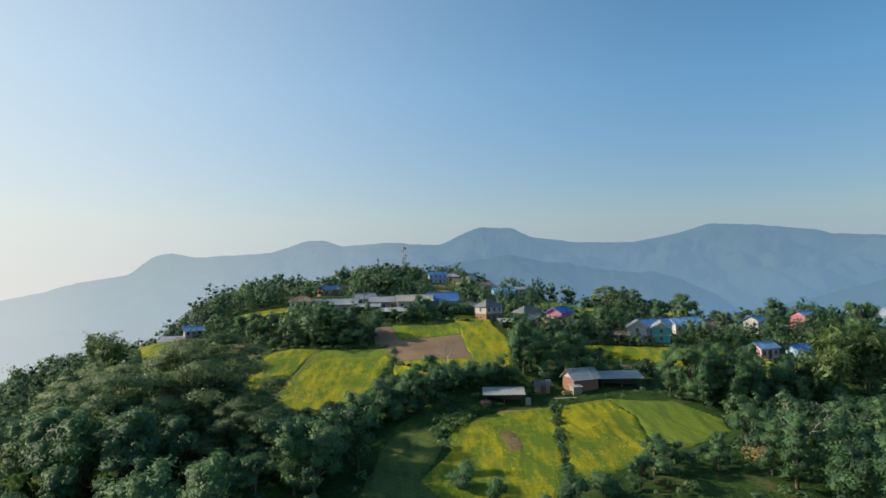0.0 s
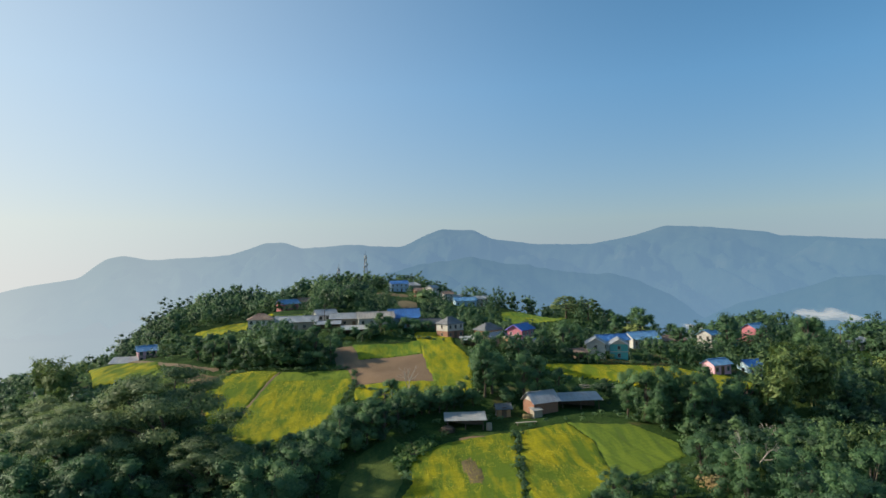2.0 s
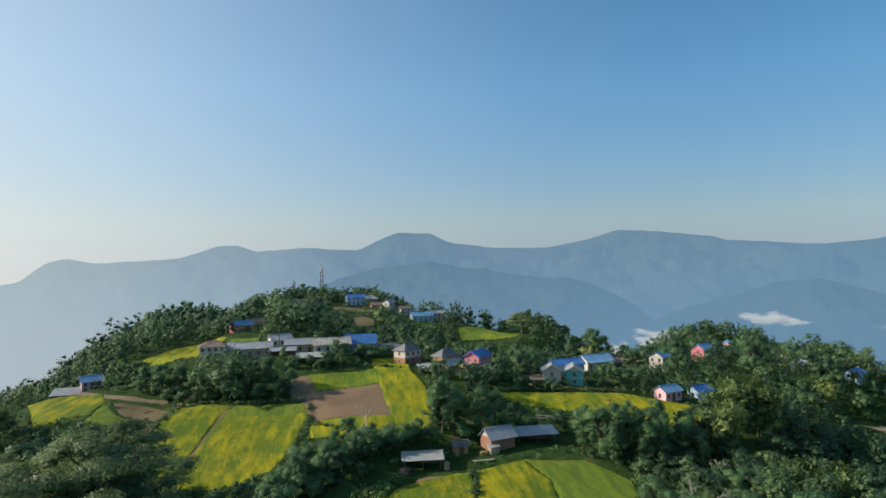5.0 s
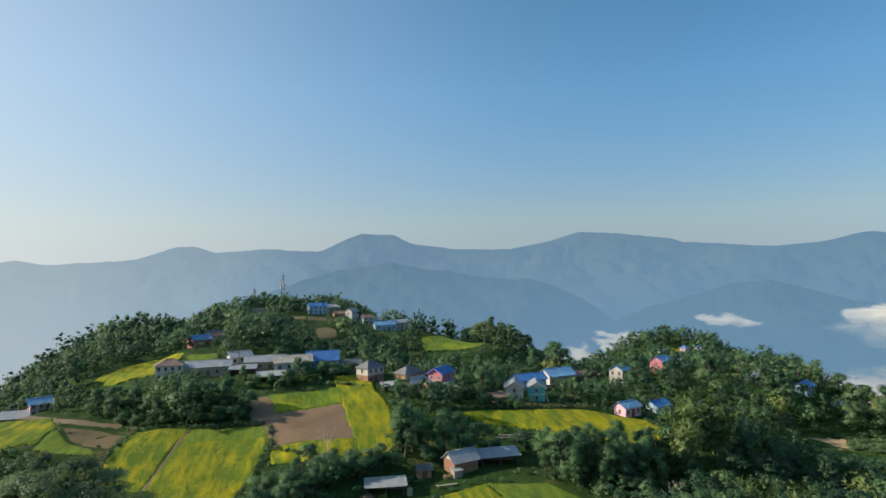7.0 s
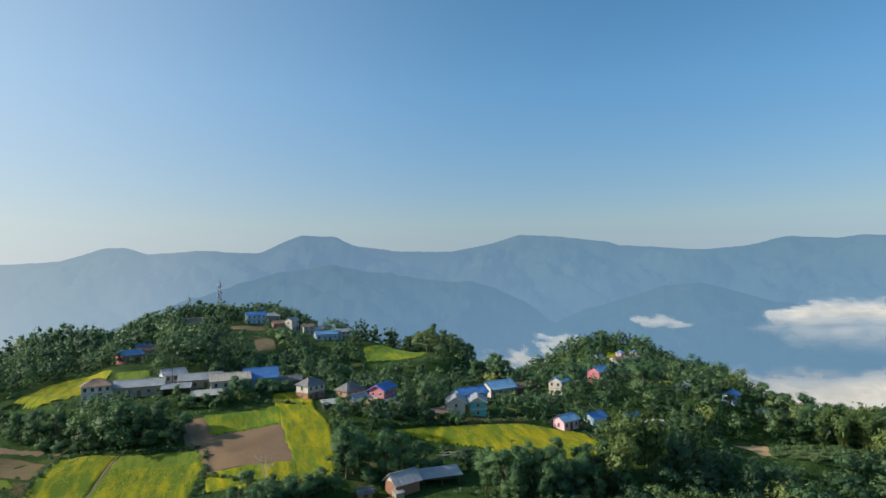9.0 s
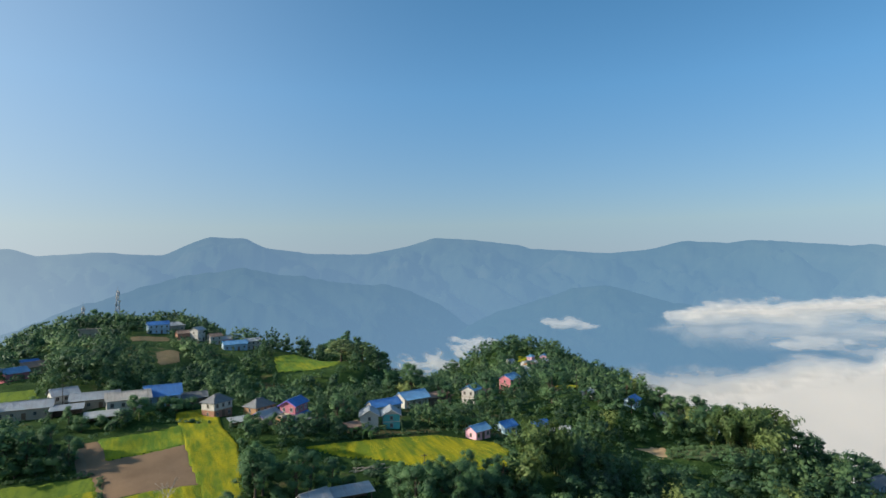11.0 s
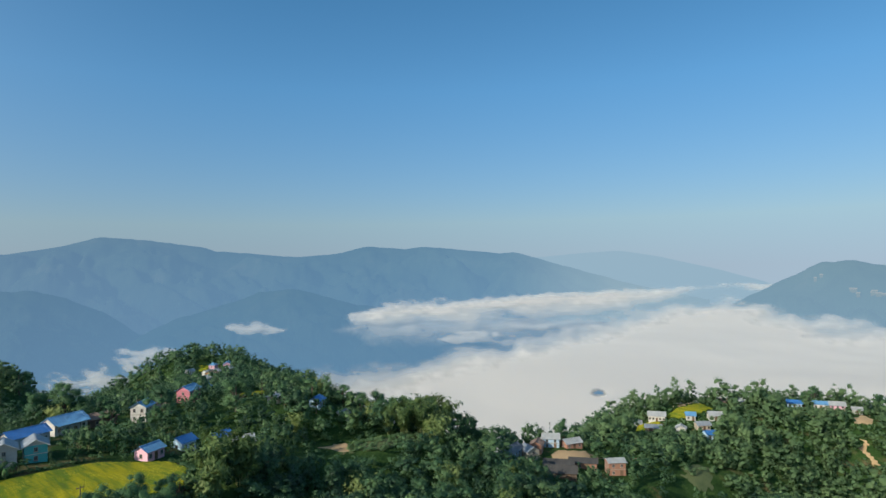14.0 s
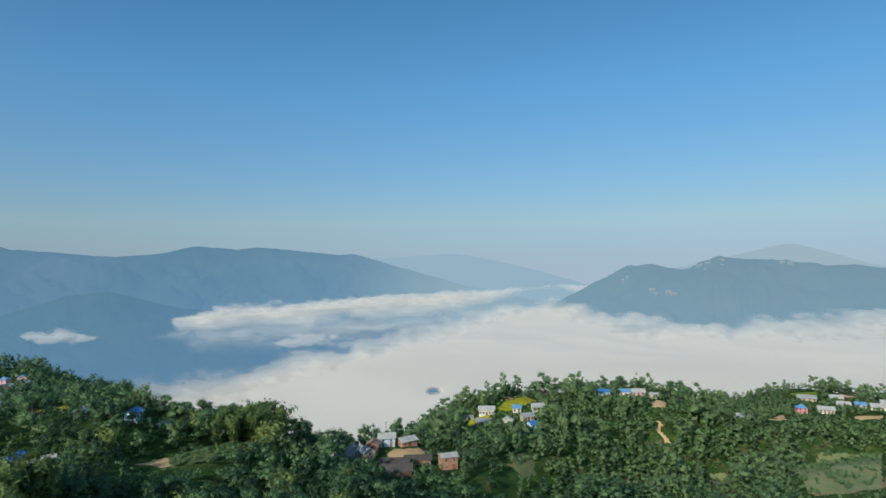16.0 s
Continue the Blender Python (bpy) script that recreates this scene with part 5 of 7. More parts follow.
    ("farm_house", "house with a blue-white roof beside the terraces", 296, 84.5, -70, 4.0, 4.0, 2.4, "gable", M_ROOF_SKY, M_WALL_WHITE, dict(wins=2)),
    ("farm_house", "white house with a pale roof on the wooded hill", 300, 75, -60, 5.6, 4.4, 2.6, "gable", M_ROOF_PALE, M_WALL_WHITE, dict(wins=3)),
    ("farm_house", "grey-roofed farmhouse on the wooded hill", 287, 77, -50, 5.6, 4.0, 2.4, "gable", M_ROOF_TIN, M_WALL_BEIGE, dict(wins=3)),
    ("farm_house", "white gabled house on the wooded hill", 278, 83.5, 15, 4.0, 4.0, 3.0, "gable", M_ROOF_PALE, M_WALL_WHITE, dict(storeys=2, wins=2)),
    ("farm_house", "house with a bright blue roof on the wooded hill", 277, 71.5, -40, 4.3, 4.0, 2.5, "gable", M_ROOF_BLUE, M_WALL_SKY, dict(wins=2)),
    ("ridge_house", "small white house on the hill's crest", 335, 72, -70, 4.5, 4.0, 2.8, "gable", M_ROOF_PALE, M_WALL_WHITE, dict(wins=2)),
    ("ridge_house", "tan-walled house on the hill's crest", 330, 79, -70, 4.2, 4.0, 2.5, "gable", M_ROOF_RUST, M_WALL_OCHRE, dict(wins=2)),
    ("ridge_house", "blue-roofed house on the hill's crest", 350, 50, -80, 6.3, 4.0, 2.7, "gable", M_ROOF_BLUE, M_WALL_SKY, dict(wins=3)),
    ("ridge_house", "light blue roofed house on the hill's crest", 352, 39, -80, 6.3, 4.0, 2.7, "gable", M_ROOF_SKY, M_WALL_WHITE, dict(wins=3)),
    ("ridge_house", "pale clay house on the hill's crest", 350, 32, -80, 6.3, 4.8, 3.2, "gable", M_ROOF_PALE, M_WALL_ROSE, dict(storeys=2, wins=3)),
    ("ridge_house", "small white house beside a clearing", 348, 24, -80, 3.8, 3.6, 2.1, "gable", M_ROOF_PALE, M_WALL_WHITE, dict(wins=1)),
    # far village on the right
    ("far_house", "small white house with tan yard", 352, -17, -90, 4.9, 4.0, 2.2, "gable", M_ROOF_PALE, M_WALL_WHITE, dict(wins=2)),
    ("far_house", "red-walled house with a blue roof in the far village", 392, -50, -80, 4.9, 4.8, 3.4, "hip", M_ROOF_SKY, M_WALL_PINK, dict(storeys=2, wins=2)),
    ("far_house", "white house in the far village", 394, -62, -88, 7.7, 4.8, 2.5, "gable", M_ROOF_PALE, M_WALL_WHITE, dict(storeys=2, wins=4)),
    ("far_house", "long low grey-roofed house in the far village", 425, -57, -88, 9.8, 4.8, 2.0, "gable", M_ROOF_TIN, M_WALL_BEIGE, dict(wins=4)),
    ("far_house", "grey-roofed house in the far village", 424, -72, -88, 6.3, 4.8, 2.1, "gable", M_ROOF_PALE, M_WALL_BEIGE, dict(wins=3)),
    ("far_house", "white house with a pale roof in the far village", 405, -72, -88, 6.3, 4.8, 2.2, "gable", M_ROOF_PALE, M_WALL_WHITE, dict(wins=3)),
    ("far_house", "blue-roofed house in the far village", 404, -80, -88, 4.9, 4.0, 2.1, "gable", M_ROOF_SKY, M_WALL_WHITE, dict(wins=2)),
    ("far_house", "long white house in the far village", 400, -88, -92, 8.4, 4.8, 2.2, "gable", M_ROOF_PALE, M_WALL_WHITE, dict(wins=4)),
    ("far_house", "pink and white house in the far village", 409, -95, -92, 9.1, 4.8, 2.7, "gable", M_ROOF_PALE, M_WALL_ROSE, dict(storeys=2, wins=4)),
]
for name, label, x, y, turn, long, deep, high, roof, roof_mat, wall_mat, more in HOUSES:
    house(name, label, x, y, turn, long, deep, high, roof, roof_mat, wall_mat, **more)


# ---- plants ----
def ball_faces(rounds):
    """Corners and faces of a unit ball built from triangles."""
    bm = bmesh.new()
    bmesh.ops.create_icosphere(bm, subdivisions=rounds, radius=1.0)
    v, f = np.array([p.co[:] for p in bm.verts]), np.array([[q.index for q in t.verts] for t in bm.faces])
    bm.free()
    return v, f


BALLS = {1: ball_faces(1), 2: (np.array([(1, 0, 0), (-1, 0, 0), (0, 1, 0), (0, -1, 0), (0, 0, 1), (0, 0, -1)], float), np.array([(0, 2, 4), (2, 1, 4), (1, 3, 4), (3, 0, 4), (2, 0, 5), (1, 2, 5), (3, 1, 5), (0, 3, 5)]))}


def leaf_cards(rng, centres, radii, count, size, squash=0.8, out=0.7, droop=0.0, blur=0.28, mass=0, fill=0.66, lumpy=0.7, loose=1.22):
    """Leaf sprays over round clumps of twigs, with the dense leaf mass inside: corners, the way each piece faces the light, and its tone."""
    pick = rng.choice(len(centres), count, p=radii ** 2 / np.sum(radii ** 2))
    d = rng.normal(size=(count, 3))
    d /= np.linalg.norm(d, axis=1)[:, None]
    d[:, 2] = np.where(d[:, 2] < -0.35, -d[:, 2], d[:, 2])
    near = (0.6, loose) if mass else (0.5, 1.1)
    rad = radii[pick] * rng.uniform(*near, count) ** 0.8 * (1 + 0.12 * np.sin(7 * d[:, 0] + pick) * np.sin(6 * d[:, 1] + 2 * pick))
    pos = centres[pick] + d * rad[:, None] * np.array([1, 1, squash])
    middle = np.average(centres, axis=0, weights=radii)
    round_out = pos - middle
    round_out /= np.linalg.norm(round_out, axis=1)[:, None] + 1e-6
    tilt = np.array([1, 1, 1 / max(squash, 0.5)])
    soft = round_out * (1.25 - lumpy) + d * tilt * lumpy
    nrm = round_out * 0.4 + d * out * 0.8 + rng.normal(size=(count, 3)) * 0.3 + np.array([0, 0, 0.15 - droop])
    nrm /= np.linalg.norm(nrm, axis=1)[:, None]
    soft += rng.normal(size=(count, 3)) * blur + np.array([0, 0, 0.1])
    side = np.cross(nrm, rng.normal(size=(count, 3)))
    side /= np.linalg.norm(side, axis=1)[:, None]
    other = np.cross(nrm, side)
    s = size * rng.uniform(0.55, 1.25, count)[:, None]
    a, b = side * s, other * s * 0.7
    corners = np.stack([pos + a - b * 0.5, pos + b, pos - a - b * 0.3], 1).reshape(-1, 3)
    clump_tone = rng.uniform(0, 1, len(centres))
    V, N, T = [corners], [np.repeat(soft, 3, 0)], [np.repeat(clump_tone[pick] + rng.normal(size=count) * 0.6 * blur, 3)]
    if mass:
        bv, bf = BALLS[mass]
        for c, r, tone in zip(centres, radii, clump_tone):
            spin = np.linalg.qr(rng.normal(size=(3, 3)))[0]
            spin[:, 0] *= np.sign(np.linalg.det(spin))
            v = bv @ spin.T
            lump = v * (r * fill * rng.uniform(0.8, 1.16, len(v)))[:, None] * np.array([1, 1, squash]) + c
            way = lump - middle
            way = way / (np.linalg.norm(way, axis=1)[:, None] + 1e-6) * (1.25 - lumpy) + v * tilt * lumpy + np.array([0, 0, 0.1])
            V.append(lump[bf].reshape(-1, 3)), N.append(way[bf].reshape(-1, 3)), T.append(np.full(bf.size, tone - 0.15))
    N = np.concatenate(N)
    return np.concatenate(V), N / np.linalg.norm(N, axis=1)[:, None], np.concatenate(T)


def leafy(name, cards, material):
    """A mesh of leaf sprays, each lit as part of its rounded clump."""
    v, soft, shade = cards
    me = mesh_from(name, v, blades(len(v) // 3), material, True)
    att = me.attributes.new("custom_normal", "FLOAT_VECTOR", "POINT")
    att.data.foreach_set("vector", soft.astype(np.float32).ravel())
    att = me.attributes.new("tone", "FLOAT", "POINT")
    att.data.foreach_set("value", shade.astype(np.float32))
    return me


def blades(n):
    return np.arange(3 * n).reshape(n, 3)


def limb(points, radii, sides=6):
    """Corners and faces of a tapering limb along points."""
    V, F = [], []
    for k, (p, r) in enumerate(zip(points, radii)):
        q = points[min(k + 1, len(points) - 1)] - points[max(k - 1, 0)]
        q = q / np.linalg.norm(q)
        u = np.cross(q, [0.31, 0.9, 0.2])
        u /= np.linalg.norm(u)
        w = np.cross(q, u)
        for j in range(sides):
            t = 2 * math.pi * j / sides
            V.append(p + r * (math.cos(t) * u + math.sin(t) * w))
    for k in range(len(points) - 1):
        for j in range(sides):
            F.append((k * sides + j, k * sides + (j + 1) % sides, (k + 1) * sides + (j + 1) % sides, (k + 1) * sides + j))
    return np.array(V), np.array(F)


def joined(pieces):
    V, F, n = [], [], 0
    for v, f in pieces:
        V.append(v), F.append(f + n)
        n += len(v)
    return np.concatenate(V), np.concatenate(F)


def crown_plan(rng, kind, clumps=0):
    """Centres and radii of a crown's clumps for a plant 1 m high, and the trunk's clear height."""
    if kind == "round":
        n, clear, wide = clumps or 22, 0.06, 0.38
        z = rng.uniform(clear + 0.06, 0.86, n)
        r = wide * np.sin(np.clip((z - clear + 0.08) / (1 - clear), 0, 1) * math.pi) ** 0.6 * rng.uniform(0.35, 1.0, n)
        rad = rng.uniform(0.6, 1.25, n) * 0.62 / math.sqrt(n)
    elif kind == "tall":
        n, clear, wide = clumps or 20, 0.1, 0.2
        z = np.linspace(clear + 0.05, 0.9, n)
        r = wide * rng.uniform(0.2, 1.0, n) * (1.1 - 0.5 * z)
        rad = rng.uniform(0.065, 0.135, n)
    elif kind == "spread":
        n, clear, wide = 64, 0.25, 0.66
        r = wide * np.sqrt(rng.uniform(0.01, 1, n))
        z = 0.93 - 0.5 * (r / wide) ** 2.2 - rng.choice([0.0, 0.1, 0.2, 0.32], n, p=[0.5, 0.25, 0.15, 0.1]) * rng.uniform(0.7, 1.2, n)
        rad = rng.uniform(0.085, 0.15, n)
    else:
        n, clear, wide = 7, 0.0, 0.42
        z = rng.uniform(0.2, 0.72, n)
        r = wide * rng.uniform(0.1, 1.0, n)
        rad = rng.uniform(0.2, 0.32, n)
    t = rng.uniform(0, 2 * math.pi, n)
    return np.stack([r * np.cos(t), r * np.sin(t), z], -1), rad, clear


def tree_parts(seed, kind, height, leaves, leaf):
    """Trunk and crown meshes of one tree."""
    rng = np.random.default_rng(seed)
    c, rad, clear = crown_plan(rng, kind)
    c, rad = c * height, rad * height
    bend = rng.normal(size=2) * 0.03 * height
    top = np.array([bend[0], bend[1], height * 0.72])
    thick = (0.022 if kind == "tall" else 0.03) * height
    stem = [np.array([0, 0, -0.6]), np.array([bend[0] * 0.2, bend[1] * 0.2, clear * height * 0.6]), np.array([bend[0] * 0.6, bend[1] * 0.6, height * 0.45]), top]
    pieces = [limb(stem, [thick * 1.3, thick, thick * 0.7, thick * 0.25], 7)]
    for k in rng.choice(len(c), min(7, len(c)), replace=False):
        start = stem[1] + (stem[2] - stem[1]) * rng.uniform(0.2, 1.0)
        mid = (start + c[k]) / 2 + np.array([0, 0, 0.04 * height])
        pieces.append(limb([start, mid, c[k]], [thick * 0.55, thick * 0.38, thick * 0.12], 5))
    return joined(pieces), leaf_cards(rng, c, rad, leaves, leaf, 0.42 if kind == "spread" else 0.82, out=1.0, mass=1, fill=0.55 if kind == "spread" else 0.66)


def bamboo_parts(seed, height, leaves):
    rng = np.random.default_rng(seed)
    pieces, pos, nrm = [], [], []
    for k in range(20):
        t, lean = rng.uniform(0, 2 * math.pi), rng.uniform(0.08, 0.4)
        base = np.array([math.cos(t), math.sin(t), 0]) * rng.uniform(0, 0.09) * height
        d = np.array([math.cos(t), math.sin(t), 0])
        h = height * rng.uniform(0.7, 1.0)
        pts = [base + d * lean * h * max(u, 0.0) ** 2.3 + np.array([0, 0, h * (u - 0.12 * u ** 4)]) for u in (-0.05, 0.3, 0.6, 0.85, 1.0)]
        pieces.append(limb(pts, [0.06, 0.055, 0.04, 0.025, 0.01], 4))
        for _ in range(leaves // 20):
            u = rng.uniform(0.3, 1.0)
            p = base + d * lean * h * u ** 2.3 + np.array([0, 0, h * (u - 0.12 * u ** 4)])
            pos.append(p + rng.normal(size=3) * 0.045 * height * np.array([1, 1, 0.8]))
    pos = np.array(pos)
    n = len(pos)
    nrm = pos / height - np.array([0, 0, 0.5])
    nrm = nrm / (np.linalg.norm(nrm, axis=1)[:, None] + 1e-6) + rng.normal(size=(n, 3)) * 0.4 + np.array([0, 0, 0.3])
    nrm /= np.linalg.norm(nrm, axis=1)[:, None]
    a = np.cross(nrm, rng.normal(size=(n, 3)))
    a /= np.linalg.norm(a, axis=1)[:, None]
    a[:, 2] -= 0.35
    b = np.cross(nrm, a)
    s = height * 0.05 * rng.uniform(0.6, 1.3, n)[:, None]
    cards = np.stack([pos + a * s, pos + b * s * 0.55, pos - a * s], 1).reshape(-1, 3)
    return joined(pieces), (cards, np.repeat(nrm, 3, 0), np.repeat(rng.uniform(0, 1, n), 3))


def banana_parts(seed, height):
    rng = np.random.default_rng(seed)
    stem = limb([np.array([0, 0, -0.3]), np.array([0, 0, height * 0.3]), np.array([0.05, 0, height * 0.55])], [0.16, 0.13, 0.08], 7)
    V, F = [], []
    for k in range(9):
        t, lift = rng.uniform(0, 2 * math.pi), rng.uniform(0.5, 1.1)
        d = np.array([math.cos(t), math.sin(t), 0])
        w = np.array([-math.sin(t), math.cos(t), 0])
        length = height * rng.uniform(0.45, 0.65)
        rows = []
        for u in np.linspace(0, 1, 7):
            p = np.array([0, 0, height * 0.5]) + d * length * u * 0.85 + np.array([0, 0, length * (lift * u - 0.95 * u * u)])
            half = 0.32 * math.sin(math.pi * min(1, 0.08 + 0.9 * u)) ** 0.7
            rows.append((p - w * half - np.array([0, 0, half * 0.35]), p, p + w * half - np.array([0, 0, half * 0.35])))
        base = sum(len(v) for v in V)
        V.append(np.array(rows).reshape(-1, 3))
        for i in range(6):
            for j in range(2):
                F.append([base + i * 3 + j, base + i * 3 + j + 1, base + i * 3 + j + 4, base + i * 3 + j + 3])
    return stem, (np.concatenate(V), np.array(F))


def bare_parts(seed, height):
    rng = np.random.default_rng(seed)
    pieces = []

    def grow(p, d, length, r, depth):
        mid = p + d * length * 0.5 + rng.normal(size=3) * length * 0.05
        end = p + d * length
        pieces.append(limb([p, mid, end], [r, r * 0.8, r * 0.55], 5))
        if depth:
            for _ in range(3):
                e = d + rng.normal(size=3) * 0.55 + np.array([0, 0, 0.12])
                grow(end, e / np.linalg.norm(e), length * rng.uniform(0.55, 0.8), r * 0.52, depth - 1)

    grow(np.array([0, 0, -0.5]), np.array([0.02, 0.03, 1.0]), height * 0.36, height * 0.025, 4)
    return joined(pieces)


def planted(kind, label, category, trunk, crown, trunk_mat, leaf_mat, group=""):
    """A plant as a thing: an empty at its foot with trunk and crown."""
    root = new(kind)
    tagged(root, label, category, group=group)
    if trunk is not None:
        t = new("trunk", mesh_from("trunk", *trunk, trunk_mat, True))
        t.parent = root
    if crown is not None:
        c = new("crown", leafy("crown", crown, leaf_mat) if len(crown) == 3 else mesh_from("crown", *crown, leaf_mat))
        c.parent = root
    return root


def stand(proto, x, y, scale=1.0, turn=0.0, sink=0.1):
    m = Matrix.LocRotScale((x, y, float(ground_at(x, y)) - sink), Euler((0, 0, turn)), None)
    ob = copy_thing(proto, m)
    ob.scale = (scale, scale, scale)
    return ob


def drop_proto(*protos):
    for p in protos:
        for o in [*p.children_recursive, p]:
            bpy.data.objects.remove(o)


rng = np.random.default_rng(11)
ROUND = [planted("broadleaf_tree", "dark green broadleaf tree with a dense rounded crown", "tree", *tree_parts(100 + k, "round", 8.0, 2700, 0.165), M_BARK, M_LEAF) for k in range(5)]
TALL = [planted("slender_tree", "slender tall tree with a narrow leafy crown", "tree", *tree_parts(200 + k, "tall", 11.0, 2700, 0.18), M_BARK, M_LEAF) for k in range(3)]
OLIVE = [planted("spreading_tree", "large spreading tree with feathery olive-green foliage", "tree", *tree_parts(300 + k, "spread", 18.0, 21000, 0.22), M_BARK, M_LEAF_OLIVE) for k in range(2)]
SHRUB = [planted("shrub", "dense green shrub on the slope", "shrub", *tree_parts(400 + k, "shrub", 3.4, 1300, 0.13), M_BARK, M_LEAF) for k in range(3)]
BAMBOO = [planted("bamboo_clump", "tall arching bamboo clump with light green leaves", "bamboo", *bamboo_parts(500 + k, 11.0, 2600), M_CULM, M_BAMBOO) for k in range(3)]
BANANA = [planted("banana_plant", "banana plant with broad drooping leaves", "banana plant", *banana_parts(600 + k, 4.2), M_CULM, M_BANANA, group="banana plants by the houses") for k in range(2)]
BARE = [planted("bare_tree", "leafless grey tree with forked branches", "tree", bare_parts(700 + k, 8.0), None, M_PALE_BARK, None) for k in range(2)]

